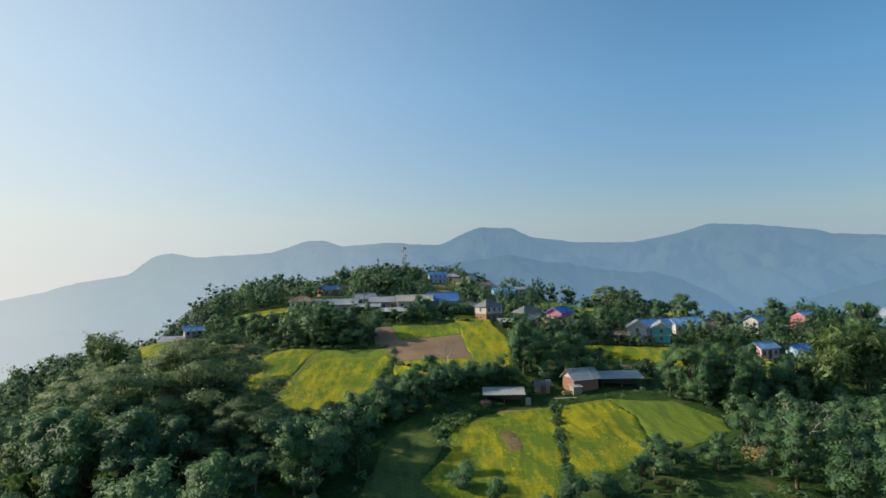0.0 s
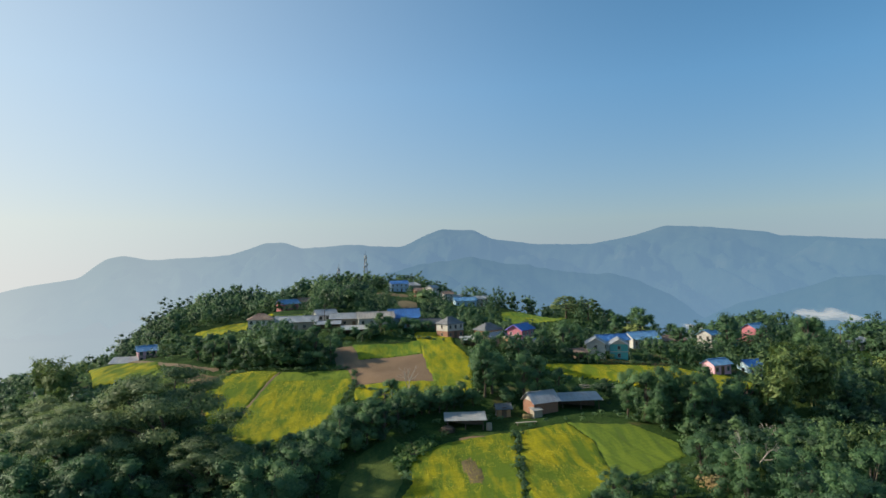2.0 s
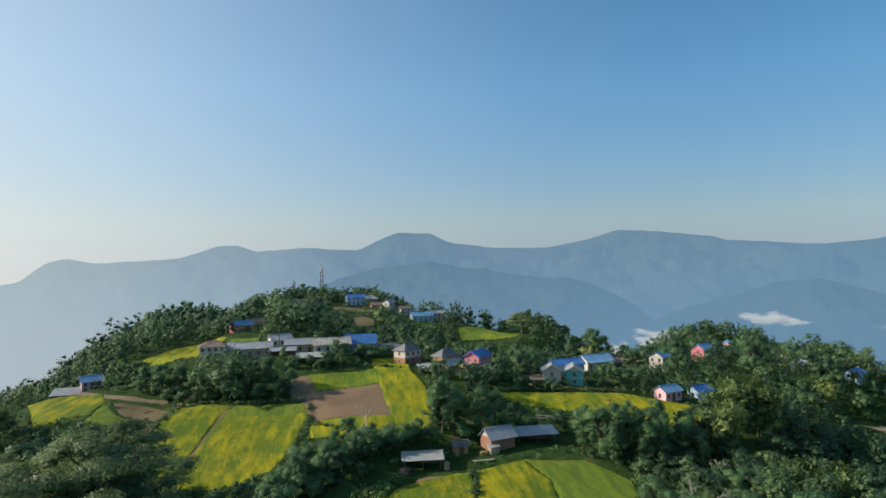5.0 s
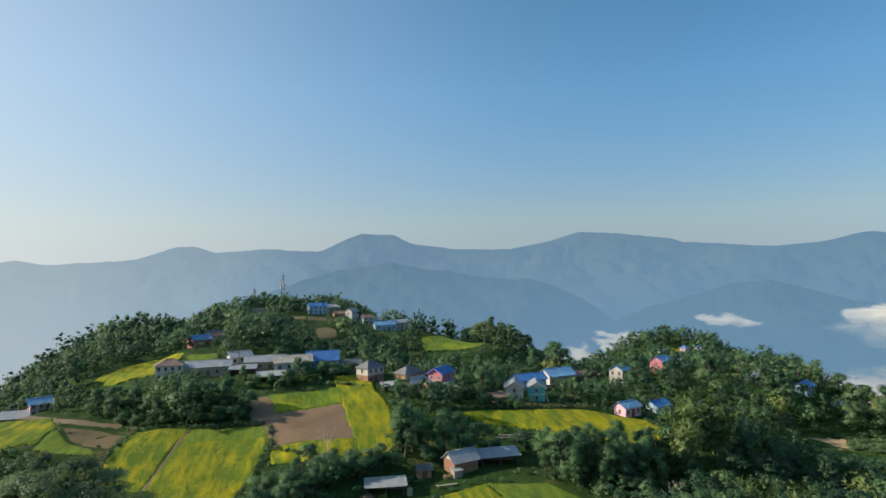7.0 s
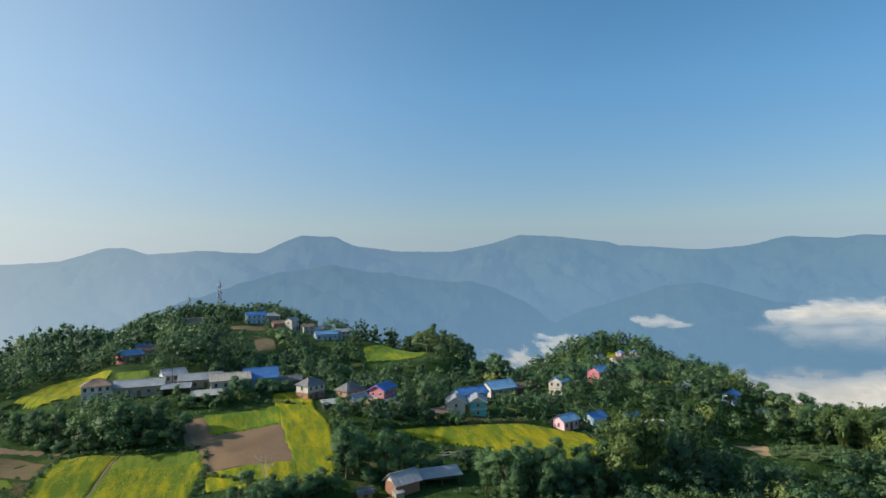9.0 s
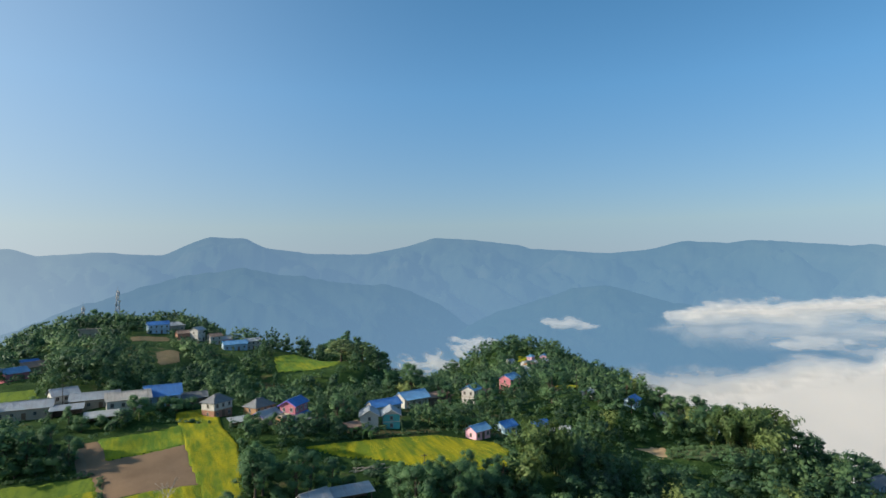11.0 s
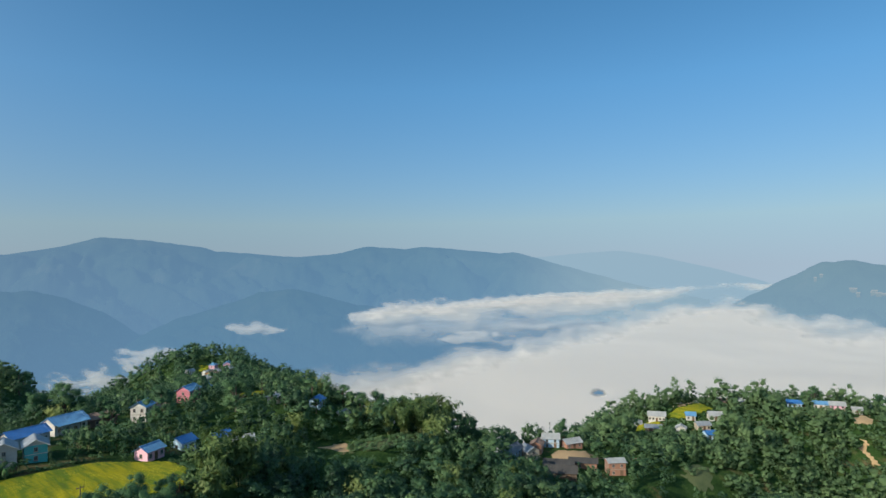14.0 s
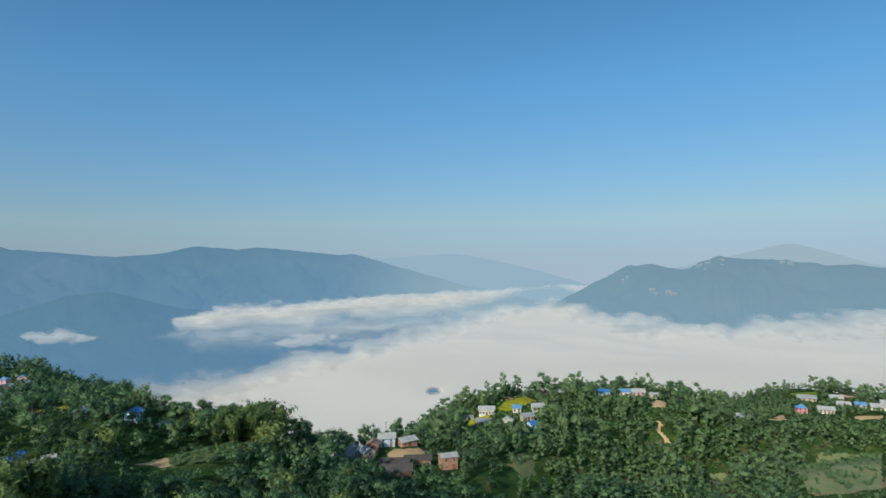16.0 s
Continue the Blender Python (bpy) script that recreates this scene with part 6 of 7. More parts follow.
# trees that can be told apart: kind, x, y, height against its kind's own
PLACED = [
    (OLIVE, -36, 96, 1.06), (OLIVE, -46, 88, 0.86), (OLIVE, -27, 86, 0.62), (OLIVE, -58, 104, 0.7),
    (BARE, 0.5, 127, 1.05), (BARE, 47.5, 84, 1.2), (BARE, -11, 122, 0.5), (BARE, 62, 104, 0.9),
    (SHRUB, 2, 79, 1.25), (SHRUB, 6, 76, 1.0), (SHRUB, 15, 74, 1.2), (SHRUB, 19, 76, 1.1), (SHRUB, 11, 72, 0.9),
    (ROUND, 27, 81, 0.72), (ROUND, 30, 83, 0.6), (ROUND, 24, 77, 0.55), (ROUND, 36, 82, 0.5),
    (TALL, 57, 90, 0.7), (TALL, 63, 92, 0.8),
    
    (ROUND, -19, 158, 0.95), (ROUND, -23, 161, 1.1), (ROUND, -27.5, 162, 1.1), (ROUND, -32, 163, 1.15), (ROUND, -37, 164, 1.0), (ROUND, -42, 166, 0.95), (ROUND, -47, 168, 1.1), (ROUND, -52, 171, 1.1), (ROUND, -57, 174, 0.9),
    (SHRUB, -21, 156, 1.3), (SHRUB, -25, 157, 1.3), (SHRUB, -29, 158, 1.3), (SHRUB, -33, 159, 1.3), (SHRUB, -37, 160, 1.2), (SHRUB, -41, 161.5, 1.2), (SHRUB, -45, 164, 1.2), (SHRUB, -49, 167, 1.2),
    (TALL, 57, 122, 0.62), (TALL, 61, 120, 0.55), (TALL, 65, 122, 0.6), (TALL, 70, 119, 0.6), (ROUND, 60, 117, 0.7), (ROUND, 66, 116, 0.75), (ROUND, 72, 115, 0.75),
    (ROUND, 52, 123, 0.7), (ROUND, 49, 125, 0.55),
    (BAMBOO, 80, 126, 1.2), (BAMBOO, 84, 122, 1.25), (BAMBOO, 76, 121, 1.15), (BAMBOO, 88, 126, 1.0), (BAMBOO, 72, 116, 1.1),
    (BAMBOO, 77, 101, 0.9), (BAMBOO, 82, 98, 0.95), (ROUND, 88, 99, 1.0),
    (BAMBOO, -76, 140, 1.0), (BAMBOO, -82, 146, 1.0), (BAMBOO, -70, 132, 0.9),
    (BAMBOO, 153, 134, 1.2), (BAMBOO, 158, 131, 1.25), (BAMBOO, 149, 137, 0.9), (BAMBOO, 163, 127, 0.9),
    (ROUND, 104, 197, 1.0), (ROUND, 100, 203, 0.9), (ROUND, 89, 203, 0.9), (ROUND, 110, 186, 0.8),
    (TALL, 113, 415, 1.9), (TALL, 107, 408, 1.6), (TALL, 120, 412, 1.5), (ROUND, 100, 398, 2.0), (ROUND, 110, 396, 1.9), (ROUND, 119, 402, 1.9), (ROUND, 92, 392, 1.6),
    # grove between the lower field and the terrace
    (TALL, 43, 119, 0.9), (ROUND, 45.5, 116, 1.3), (TALL, 47.5, 112.5, 1.08), (TALL, 51, 116, 1.0), (ROUND, 54, 114.5, 1.3), (ROUND, 57, 118, 1.15), (TALL, 60, 121, 0.9), (ROUND, 49.5, 119, 1.15), (ROUND, 63, 117, 1.25), (TALL, 56, 112, 1.0), (ROUND, 67, 119, 1.1), (TALL, 52.5, 110.5, 0.85),
    (TALL, 16.3, 129.2, 1.1), (ROUND, 18.2, 131, 1.3), (ROUND, 15.6, 132.5, 1.1), (ROUND, 25, 131, 1.3), (ROUND, 28, 131.8, 1.2), (ROUND, 33, 133, 0.85), (SHRUB, 21, 128.5, 1.2), (SHRUB, 30.5, 130, 1.1), (SHRUB, 13.6, 126, 1.2), (SHRUB, 36.5, 133, 1.0),
    (ROUND, 95.8, 178.5, 1.6), (ROUND, 116.5, 172.5, 1.5), (ROUND, 84, 185, 1.0), (TALL, 128, 163, 0.7), (ROUND, 141, 165, 1.0),
    (SHRUB, -18.7, 176, 1.3), (SHRUB, -14.5, 177, 1.2), (ROUND, -7, 180.5, 0.75), (SHRUB, -4, 182, 1.5), (SHRUB, -1, 184, 1.3), (SHRUB, 3, 185, 1.3), (SHRUB, -10, 177, 1.4), (ROUND, -22, 182, 0.6), (SHRUB, 2.5, 180, 1.1), (SHRUB, 7, 186, 1.2), (ROUND, 25.5, 161.5, 0.7), (ROUND, 20.5, 163.5, 0.75), (ROUND, 29.5, 160.5, 0.65), (SHRUB, 34, 163, 1.4), (ROUND, 37, 166, 0.8), (ROUND, 43.5, 168, 1.0), (ROUND, 46, 171.5, 1.2),
    # hedge of trees between the upper fields and the meadow
    (ROUND, -20, 104, 0.55), (ROUND, -16, 107, 0.6), (SHRUB, -13, 108, 1.3), (ROUND, -10, 110, 0.72), (ROUND, -8, 111.5, 0.7), (ROUND, -6, 113, 0.9), (ROUND, -4, 114.5, 0.75), (ROUND, -1.5, 117, 0.68), (ROUND, 1.5, 120, 0.7), (ROUND, 4.5, 122, 0.72), (ROUND, 8, 123.5, 0.66), (ROUND, 11, 125, 0.75), (ROUND, -3, 126, 0.72), (SHRUB, 6, 125, 1.4), (SHRUB, -12, 112, 1.3),
    (ROUND, -23, 101, 0.8), (ROUND, -18.5, 103.5, 0.85), (ROUND, -14.5, 106, 0.8), (ROUND, -11.5, 108.5, 0.95), (ROUND, -7, 110, 0.85), (ROUND, -4, 111, 0.8), (SHRUB, -9, 107.5, 1.6), (SHRUB, -13, 104, 1.6), (SHRUB, -17, 101.5, 1.6), (SHRUB, -5, 116.5, 1.5), (SHRUB, -0.5, 119.5, 1.5), (SHRUB, 3, 121.5, 1.5), (SHRUB, 6.5, 122.5, 1.5), (SHRUB, 9.5, 124.5, 1.4), (SHRUB, -2, 122, 1.5), (SHRUB, 1.5, 124.5, 1.5), (ROUND, -5.5, 120, 0.75), (SHRUB, -9, 117, 1.5), (SHRUB, -11.5, 120, 1.4),
    # tall crowns against the far slopes
    (ROUND, 76, 212, 1.45), (ROUND, 80.5, 208, 1.55), (ROUND, 84, 213, 1.35), (TALL, 72, 209, 0.95), (OLIVE, 80, 304, 0.66), (ROUND, 97, 296, 1.45), (OLIVE, 90, 300, 0.6), (ROUND, 103, 292, 1.3),
    (ROUND, -80, 345, 1.35), (ROUND, -74, 340, 1.2), (ROUND, -87, 349, 1.2), (ROUND, -100, 354, 1.0), (ROUND, -39, 422, 1.7), (ROUND, -32, 418, 1.4),
    (ROUND, 161, 153, 1.5), (ROUND, 165.5, 146, 1.5), (ROUND, 155, 156, 1.25), (ROUND, 150, 159, 1.15), (BAMBOO, 167, 140, 1.15), (BAMBOO, 170, 136.5, 1.3), (BAMBOO, 172, 132, 1.28), (ROUND, 174, 128, 1.1), (ROUND, 178, 126, 1.25), (ROUND, 182, 123, 0.75),
    (ROUND, 127.5, 168.5, 0.6), (ROUND, 131, 167, 0.55), (ROUND, 133, 153.5, 0.55), (SHRUB, 140, 149.5, 1.1), (ROUND, 137, 151, 0.5), (ROUND, 174, 283, 0.8), (ROUND, 206, 340, 0.8), (ROUND, 221, 355, 0.8), (ROUND, 228, 366, 0.7), (ROUND, 240, 371, 0.8),
    (ROUND, 366, 12, 1.5), (ROUND, 361, 8, 1.35), (ROUND, 370, 16, 1.3), (ROUND, 366, 43, 1.15), (ROUND, 322, 97, 0.9),
    (ROUND, 358, 42, 1.2), (TALL, 351, 46, 0.8), (TALL, 222, 112, 1.0),
]
for k, (kind, x, y, s) in enumerate(PLACED):
    stand(kind[k % len(kind)], x, y, s, rng.uniform(0, 6.28))
for k in range(16):
    stand(BANANA[k % 2], 70 + 1.15 * k + rng.uniform(-0.5, 0.5), 165 - 0.3 * k + rng.uniform(-1.5, 1.5), rng.uniform(0.8, 1.15), rng.uniform(0, 6.28))
for x, y in [(47, 157), (45, 159), (49, 156), (-12, 174), (-10, 176), (-6, 178), (52, 158)]:
    stand(BANANA[0], x, y, rng.uniform(0.8, 1.1), rng.uniform(0, 6.28))


# ---- woods ----
PATHS = [
    (3.4, [(-76, 178), (-66, 172), (-58, 168), (-50, 166), (-44, 164)]),
    (0.9, [(-31.0, 154.4), (-31.8, 147), (-32.7, 140), (-35.8, 117.7)]),
    (2.6, [(-19, 168), (-17, 160), (-15.5, 152)]),
    (2.4, [(6, 376), (13, 362), (17, 352), (20, 338), (22, 326)]),
    (2.6, [(300, -76), (266.3, -59.3), (262.6, -54.1), (251.8, -45.3), (250.3, -34.9)]),
    (2.0, [(214, 98), (224, 88), (232, 84)]),
]


def free_ground(x, y, keep=1.0):
    ok = np.ones(x.shape, bool)
    for _, _, _, _, corners in FIELDS:
        ok &= ~(inside(x, y, corners) | (edge_distance(x, y, corners) < keep))
    for h in HOUSES:
        ok &= np.hypot(x - h[2], y - h[3]) > max(h[5], h[6]) * 0.5 + 1.6
    for width, line in PATHS:
        ok &= edge_distance(x, y, line, False) > width
    return ok


CELL = 1.5
cell_x, cell_y = np.meshgrid(np.arange(-200, 520, CELL) + CELL / 2, np.arange(-160, 520, CELL) + CELL / 2)
SEEN_LAND = land(cell_x, cell_y)
SEEN_HOUSE, SEEN_FIELD = np.zeros(cell_x.shape, bool), np.zeros(cell_x.shape, bool)
for h in HOUSES:
    SEEN_HOUSE |= np.hypot(cell_x - h[2], cell_y - h[3]) < h[5] * 0.5 + 1.0
for _, _, _, _, corners in FIELDS:
    if len(corners) > 3:
        SEEN_FIELD |= inside(cell_x, cell_y, corners) | (edge_distance(cell_x, cell_y, corners) < 1.2)


def view_cap(x, y):
    """Greatest tree height that leaves houses and fields in the camera's view, and clearings, terraces and yards
    unshaded.
    """
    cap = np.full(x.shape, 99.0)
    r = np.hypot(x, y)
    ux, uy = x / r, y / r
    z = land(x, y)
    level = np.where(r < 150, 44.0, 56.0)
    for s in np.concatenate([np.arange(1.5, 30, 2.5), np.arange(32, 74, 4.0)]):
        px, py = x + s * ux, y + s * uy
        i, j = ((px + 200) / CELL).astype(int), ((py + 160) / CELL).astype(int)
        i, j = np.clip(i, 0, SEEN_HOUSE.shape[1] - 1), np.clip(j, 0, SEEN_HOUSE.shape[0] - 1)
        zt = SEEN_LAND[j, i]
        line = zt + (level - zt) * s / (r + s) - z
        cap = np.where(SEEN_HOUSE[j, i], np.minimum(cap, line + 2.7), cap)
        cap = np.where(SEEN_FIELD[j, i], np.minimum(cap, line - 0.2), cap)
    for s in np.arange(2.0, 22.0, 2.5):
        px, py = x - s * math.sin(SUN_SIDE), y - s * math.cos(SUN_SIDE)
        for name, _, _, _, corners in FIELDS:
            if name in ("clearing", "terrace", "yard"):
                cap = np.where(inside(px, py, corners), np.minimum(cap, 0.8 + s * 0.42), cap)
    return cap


def scatter(rng, x0, x1, y0, y1, gap):
    X, Y = np.meshgrid(np.arange(x0, x1, gap), np.arange(y0, y1, gap))
    X = (X + rng.uniform(-0.5, 0.5, X.shape) * gap).ravel()
    Y = (Y + rng.uniform(-0.5, 0.5, Y.shape) * gap).ravel()
    return X, Y


def wood_template(seed, kind, leaves, leaf, mass=1, clumps=0, fill=0.52, lumpy=0.7, loose=1.22):
    r = np.random.default_rng(seed)
    if kind == "bamboo":
        return bamboo_parts(seed, 1.0, leaves)[1]
    c, rad, clear = crown_plan(r, kind, clumps)
    return leaf_cards(r, c, rad, leaves, leaf, 0.85, out=1.0, mass=mass, fill=fill, blur=0.24 if fill < 0.62 else 0.1, lumpy=lumpy, loose=loose)


def wood(name, label, X, Y, heights, templates, choice, material, rng):
    pieces, ways, tones = [], [], []
    tone = rng.uniform(0, 1, len(X)) ** 1.4
    Z = ground_at(X, Y)
    turn = rng.uniform(0, 2 * math.pi, len(X))
    wide = rng.uniform(0.75, 1.3, len(X))
    for k, (T, N, shade) in enumerate(templates):
        pick = np.nonzero(choice == k)[0]
        if not len(pick):
            continue
        c, s = np.cos(turn[pick])[:, None], np.sin(turn[pick])[:, None]
        h, w = heights[pick][:, None], (heights[pick] * wide[pick])[:, None]
        vx = X[pick][:, None] + w * (T[None, :, 0] * c - T[None, :, 1] * s)
        vy = Y[pick][:, None] + w * (T[None, :, 0] * s + T[None, :, 1] * c)
        vz = Z[pick][:, None] + h * T[None, :, 2]
        pieces.append(np.stack([vx, vy, vz], -1).reshape(-1, 3))
        ways.append(np.stack([N[None, :, 0] * c - N[None, :, 1] * s, N[None, :, 0] * s + N[None, :, 1] * c, N[None, :, 2] + 0 * c], -1).reshape(-1, 3))
        tones.append((1.4 * tone[pick][:, None] + 0.5 * shade[None, :] - 0.25).ravel())
    return tagged(new(name, leafy(name, (np.concatenate(pieces), np.concatenate(ways), np.concatenate(tones)), material)), label, "woodland", kind="stuff")


def in_camera_sight(x, y, h):
    """Trees whose tops the land leaves in sight from the camera's place, 60 m up at the origin."""
    top = land(x, y) + h
    clear = np.ones(x.shape, bool)
    for u in np.linspace(0.25, 0.985, 40):
        clear &= land(x * u, y * u) + 2.0 < 60 + (top - 60) * u
    return clear


rng = np.random.default_rng(5)
# near woods, tree by tree
X, Y = scatter(rng, -150, 190, 56, 262, 5.0)
bearing, reach = np.degrees(np.arctan2(X, Y)), np.hypot(X, Y)
heights = 3.6 + 6.5 * fbm(X / 22, Y / 22, 3, 21.0) + rng.uniform(-2.6, 4.4, len(X))
keep = free_ground(X, Y, 1.5) & (reach > 62) & (bearing > -50) & (bearing < 80) & (land(X, Y) > -40)
# the open saddle round the farm and the school terrace carry few trees
thin = ((np.hypot(X + 10, Y - 190) < 30) | (np.hypot(X - 25, Y - 118) < 16) | (np.hypot(X - 14, Y - 112) < 20))
keep &= ~thin | (rng.uniform(size=len(X)) < 0.12)
keep &= ~((np.abs(X - 12) < 34) & (Y < 76))
keep &= ~((X > 9) & (X < 40) & (Y > 122) & (Y < 150))
X, Y, heights, reach = X[keep], Y[keep], heights[keep], reach[keep]
heights = np.where(X < -60, heights * 0.78, heights)
low = (np.abs(X + 8) < 20) & (Y > 100) & (Y < 175)
heights = np.where(low, heights * 0.55, heights)
heights = np.where((X > 28) & (X < 120) & (Y > 128) & (Y < 230), heights * 0.75, heights)
heights = np.where((X > 28) & (X < 100) & (Y > 96) & (Y < 135), np.minimum(heights, np.where(X > 60, 9.0, 6.0)), heights)
heights = np.where((X > -62) & (X < -14) & (Y > 169) & (Y < 200), heights * 0.4, heights)
crest = (X > 138) & (X < 186) & (Y > 118) & (Y < 165) & (edge_distance(X, Y, [(134, 140), (160, 138)], False) > 8)
heights = np.where(crest, heights * 0.9 + 1, np.minimum(heights, view_cap(X, Y)))
some = heights > 1.3
X, Y, heights, reach = X[some], Y[some], heights[some], reach[some]
order = np.argsort(reach)
count = 0
single = np.zeros(len(X), bool)
for i in order:
    if heights[i] < 4.2 or count >= 130 or X[i] > 100:
        continue
    single[i] = True
    k = int(rng.integers(0, 8))
    kinds = (ROUND, 8.0) if k < 5 else ((TALL, 10.0) if k < 7 else (BAMBOO, 11.0))
    stand(kinds[0][k % len(kinds[0])], float(X[i]), float(Y[i]), float(heights[i]) / kinds[1], float(rng.uniform(0, 6.28)))
    count += 1
rest = ~single
near_templates = [wood_template(40 + k, "round", 480, 0.036, 2, clumps=18, fill=0.58) for k in range(4)] + [wood_template(50 + k, "tall", 400, 0.034, 2, clumps=16, fill=0.58) for k in range(2)] + [wood_template(60, "shrub", 240, 0.06), wood_template(61, "shrub", 240, 0.06)] + [wood_template(140 + k, "round", 290, 0.036, 2, clumps=17, fill=0.6) for k in range(4)] + [wood_template(150 + k, "tall", 260, 0.035, 2, clumps=15, fill=0.6) for k in range(2)] + [wood_template(170, "round", 40, 0.1, 0)]
n = int(rest.sum())
pick = np.where(heights[rest] < 4.2, rng.integers(6, 8, n), rng.integers(0, 6, n))
pick = np.where(reach[rest] > 165, 8 + pick % 6, pick)
pick = np.where(in_camera_sight(X[rest], Y[rest], heights[rest] + 2) | (heights[rest] < 4.2), pick, 14)
wood("near_woods", "mixed broadleaf woods on the near slopes", X[rest], Y[rest], heights[rest], near_templates, pick, M_WOODS, rng)
bx, by = scatter(rng, -120, 175, 80, 250, 17)
ok = free_ground(bx, by, 2.0) & (fbm(bx / 40, by / 40, 2, 15.0) > 0.52) & (np.hypot(bx, by) > 90) & ((bx > 70) | (bx < -55))
bam = [bamboo_parts(80 + k, 1.0, 600)[1] for k in range(2)]
bh = np.minimum(rng.uniform(8, 12, len(bx)), view_cap(bx, by))
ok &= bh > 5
wood("bamboo_grove", "light green bamboo clumps among the woods", bx[ok], by[ok], bh[ok], bam, rng.integers(0, 2, int(ok.sum())), M_BAMBOO, rng)

# scrub between the trees
X, Y = scatter(rng, -120, 165, 70, 215, 2.6)
ok = free_ground(X, Y, 0.4) & (np.hypot(X, Y) > 66) & (rng.uniform(size=len(X)) < 0.38)
n = int(ok.sum())
scrub_templates = [wood_template(90 + k, "shrub", 64, 0.15, 0) for k in range(4)]
wood("scrub", "low green scrub and weeds between the trees", X[ok], Y[ok], rng.uniform(0.7, 2.0, n), scrub_templates, rng.integers(0, 4, n), M_WOODS, rng)

# far woods
X, Y = scatter(rng, -190, 480, -150, 520, 6.0)
thinned = ~((X > 235) & (Y < 130)) & (rng.uniform(size=len(X)) < 0.72)
X, Y = X[thinned], Y[thinned]
sx, sy = scatter(rng, 235, 480, -150, 130, 4.7)
X, Y = np.concatenate([X, sx]), np.concatenate([Y, sy])
reach, bearing = np.hypot(X, Y), np.degrees(np.arctan2(X, Y))
near_box = (X > -150) & (X < 190) & (Y > 56) & (Y < 262)
ok = ~near_box & (reach > 165) & (reach < 560) & (bearing > -46) & (bearing < 112) & (land(X, Y) > -34) & free_ground(X, Y, 1.0)
open_slope = (bearing > 97) & (reach < 350)
ok &= ~open_slope | (rng.uniform(size=len(X)) < 0.5)
X, Y = X[ok], Y[ok]
heights = np.minimum(4.5 + 8 * fbm(X / 25, Y / 25, 3, 23.0) + rng.uniform(-3.0, 4.0, len(X)), view_cap(X, Y))
heights = np.where((X > 235) & (Y < 130), heights * (0.66 + 0.6 * rng.uniform(size=len(X)) ** 3), heights)
heights = np.where((X < -60) & (Y > 255), heights * 1.1 + 0.5, heights)
heights = np.where((X > 350) & (Y < -12) & (Y > -66), heights * 0.5, heights)
heights = np.where((np.degrees(np.arctan2(X, Y)) > 97) & (np.hypot(X, Y) < 350), heights * 0.5, heights)
X, Y, heights = X[heights > 1.3], Y[heights > 1.3], heights[heights > 1.3]
far_templates = [wood_template(140 + k, "round", 205, 0.037, 2, clumps=17, fill=0.62) for k in range(5)] + [wood_template(150 + k, "tall", 190, 0.037, 2, clumps=15, fill=0.62) for k in range(2)] + [wood_template(160 + k, "round", 40, 0.12, 0) for k in range(2)]
pick = np.where(in_camera_sight(X, Y, heights), rng.integers(0, 7, len(X)), rng.integers(7, 9, len(X)))
hill = (X > 235) & (Y < 130)
hill_templates = [wood_template(140 + k, "round", 290, 0.028, 2, clumps=22, fill=0.66, lumpy=0.4, loose=1.15) for k in range(5)] + [wood_template(150 + k, "tall", 240, 0.028, 2, clumps=18, fill=0.72, lumpy=0.4, loose=1.2) for k in range(2)] + far_templates[7:]
wood("far_woods", "woods covering the farther hills", X[~hill], Y[~hill], heights[~hill], far_templates, pick[~hill], M_WOODS, rng)
wood("hillside_woods", "woods on the hillside above the valley, leaves lightened for haze", X[hill], Y[hill], heights[hill], hill_templates, pick[hill], M_HILL_WOODS, rng)
sx, sy = scatter(rng, 235, 420, -110, 120, 3.6)
ok = free_ground(sx, sy, 0.6) & in_camera_sight(sx, sy, 2.0)
sx, sy = sx[ok], sy[ok]
wood("hillside_scrub", "tall scrub and saplings between the trees of the hillside", sx, sy, np.minimum(rng.uniform(1.4, 3.6, len(sx)), view_cap(sx, sy) + 0.8), [wood_template(190 + k, "shrub", 40, 0.11, 2, fill=0.7, lumpy=0.4) for k in range(3)], rng.integers(0, 3, len(sx)), M_HILL_WOODS, rng)

# footpaths and tracks
for width, line in PATHS:
    pts = []
    for (ax, ay), (cx, cy) in zip(line, line[1:]):
        for u in np.arange(0, 1, 0.1):
            pts.append((ax + u * (cx - ax), ay + u * (cy - ay)))
    pts.append(line[-1])
    pts = np.array(pts)
    d = np.gradient(pts, axis=0)
    d /= np.linalg.norm(d, axis=1)[:, None]
    side = np.stack([-d[:, 1], d[:, 0]], -1)
    cols = np.linspace(-0.5, 0.5, 5)
    P = pts[:, None, :] + side[:, None, :] * (cols[None, :, None] * width * (0.8 + 0.5 * fbm(pts[:, 0] / 6, pts[:, 1] / 6, 2, 3.0))[:, None, None])
    Z = ground_at(P[..., 0], P[..., 1]) + 0.14 - 0.3 * np.abs(cols)[None, :]
    path = new("footpath", mesh_from("footpath", np.concatenate([P, Z[..., None]], -1).reshape(-1, 3), grid_faces(*Z.shape), M_PATH, True))
    tagged(path, "trodden earth track winding along the hill", "path", kind="structure")
drop_proto(*ROUND, *TALL, *OLIVE, *SHRUB, *BAMBOO, *BANANA, *BARE)


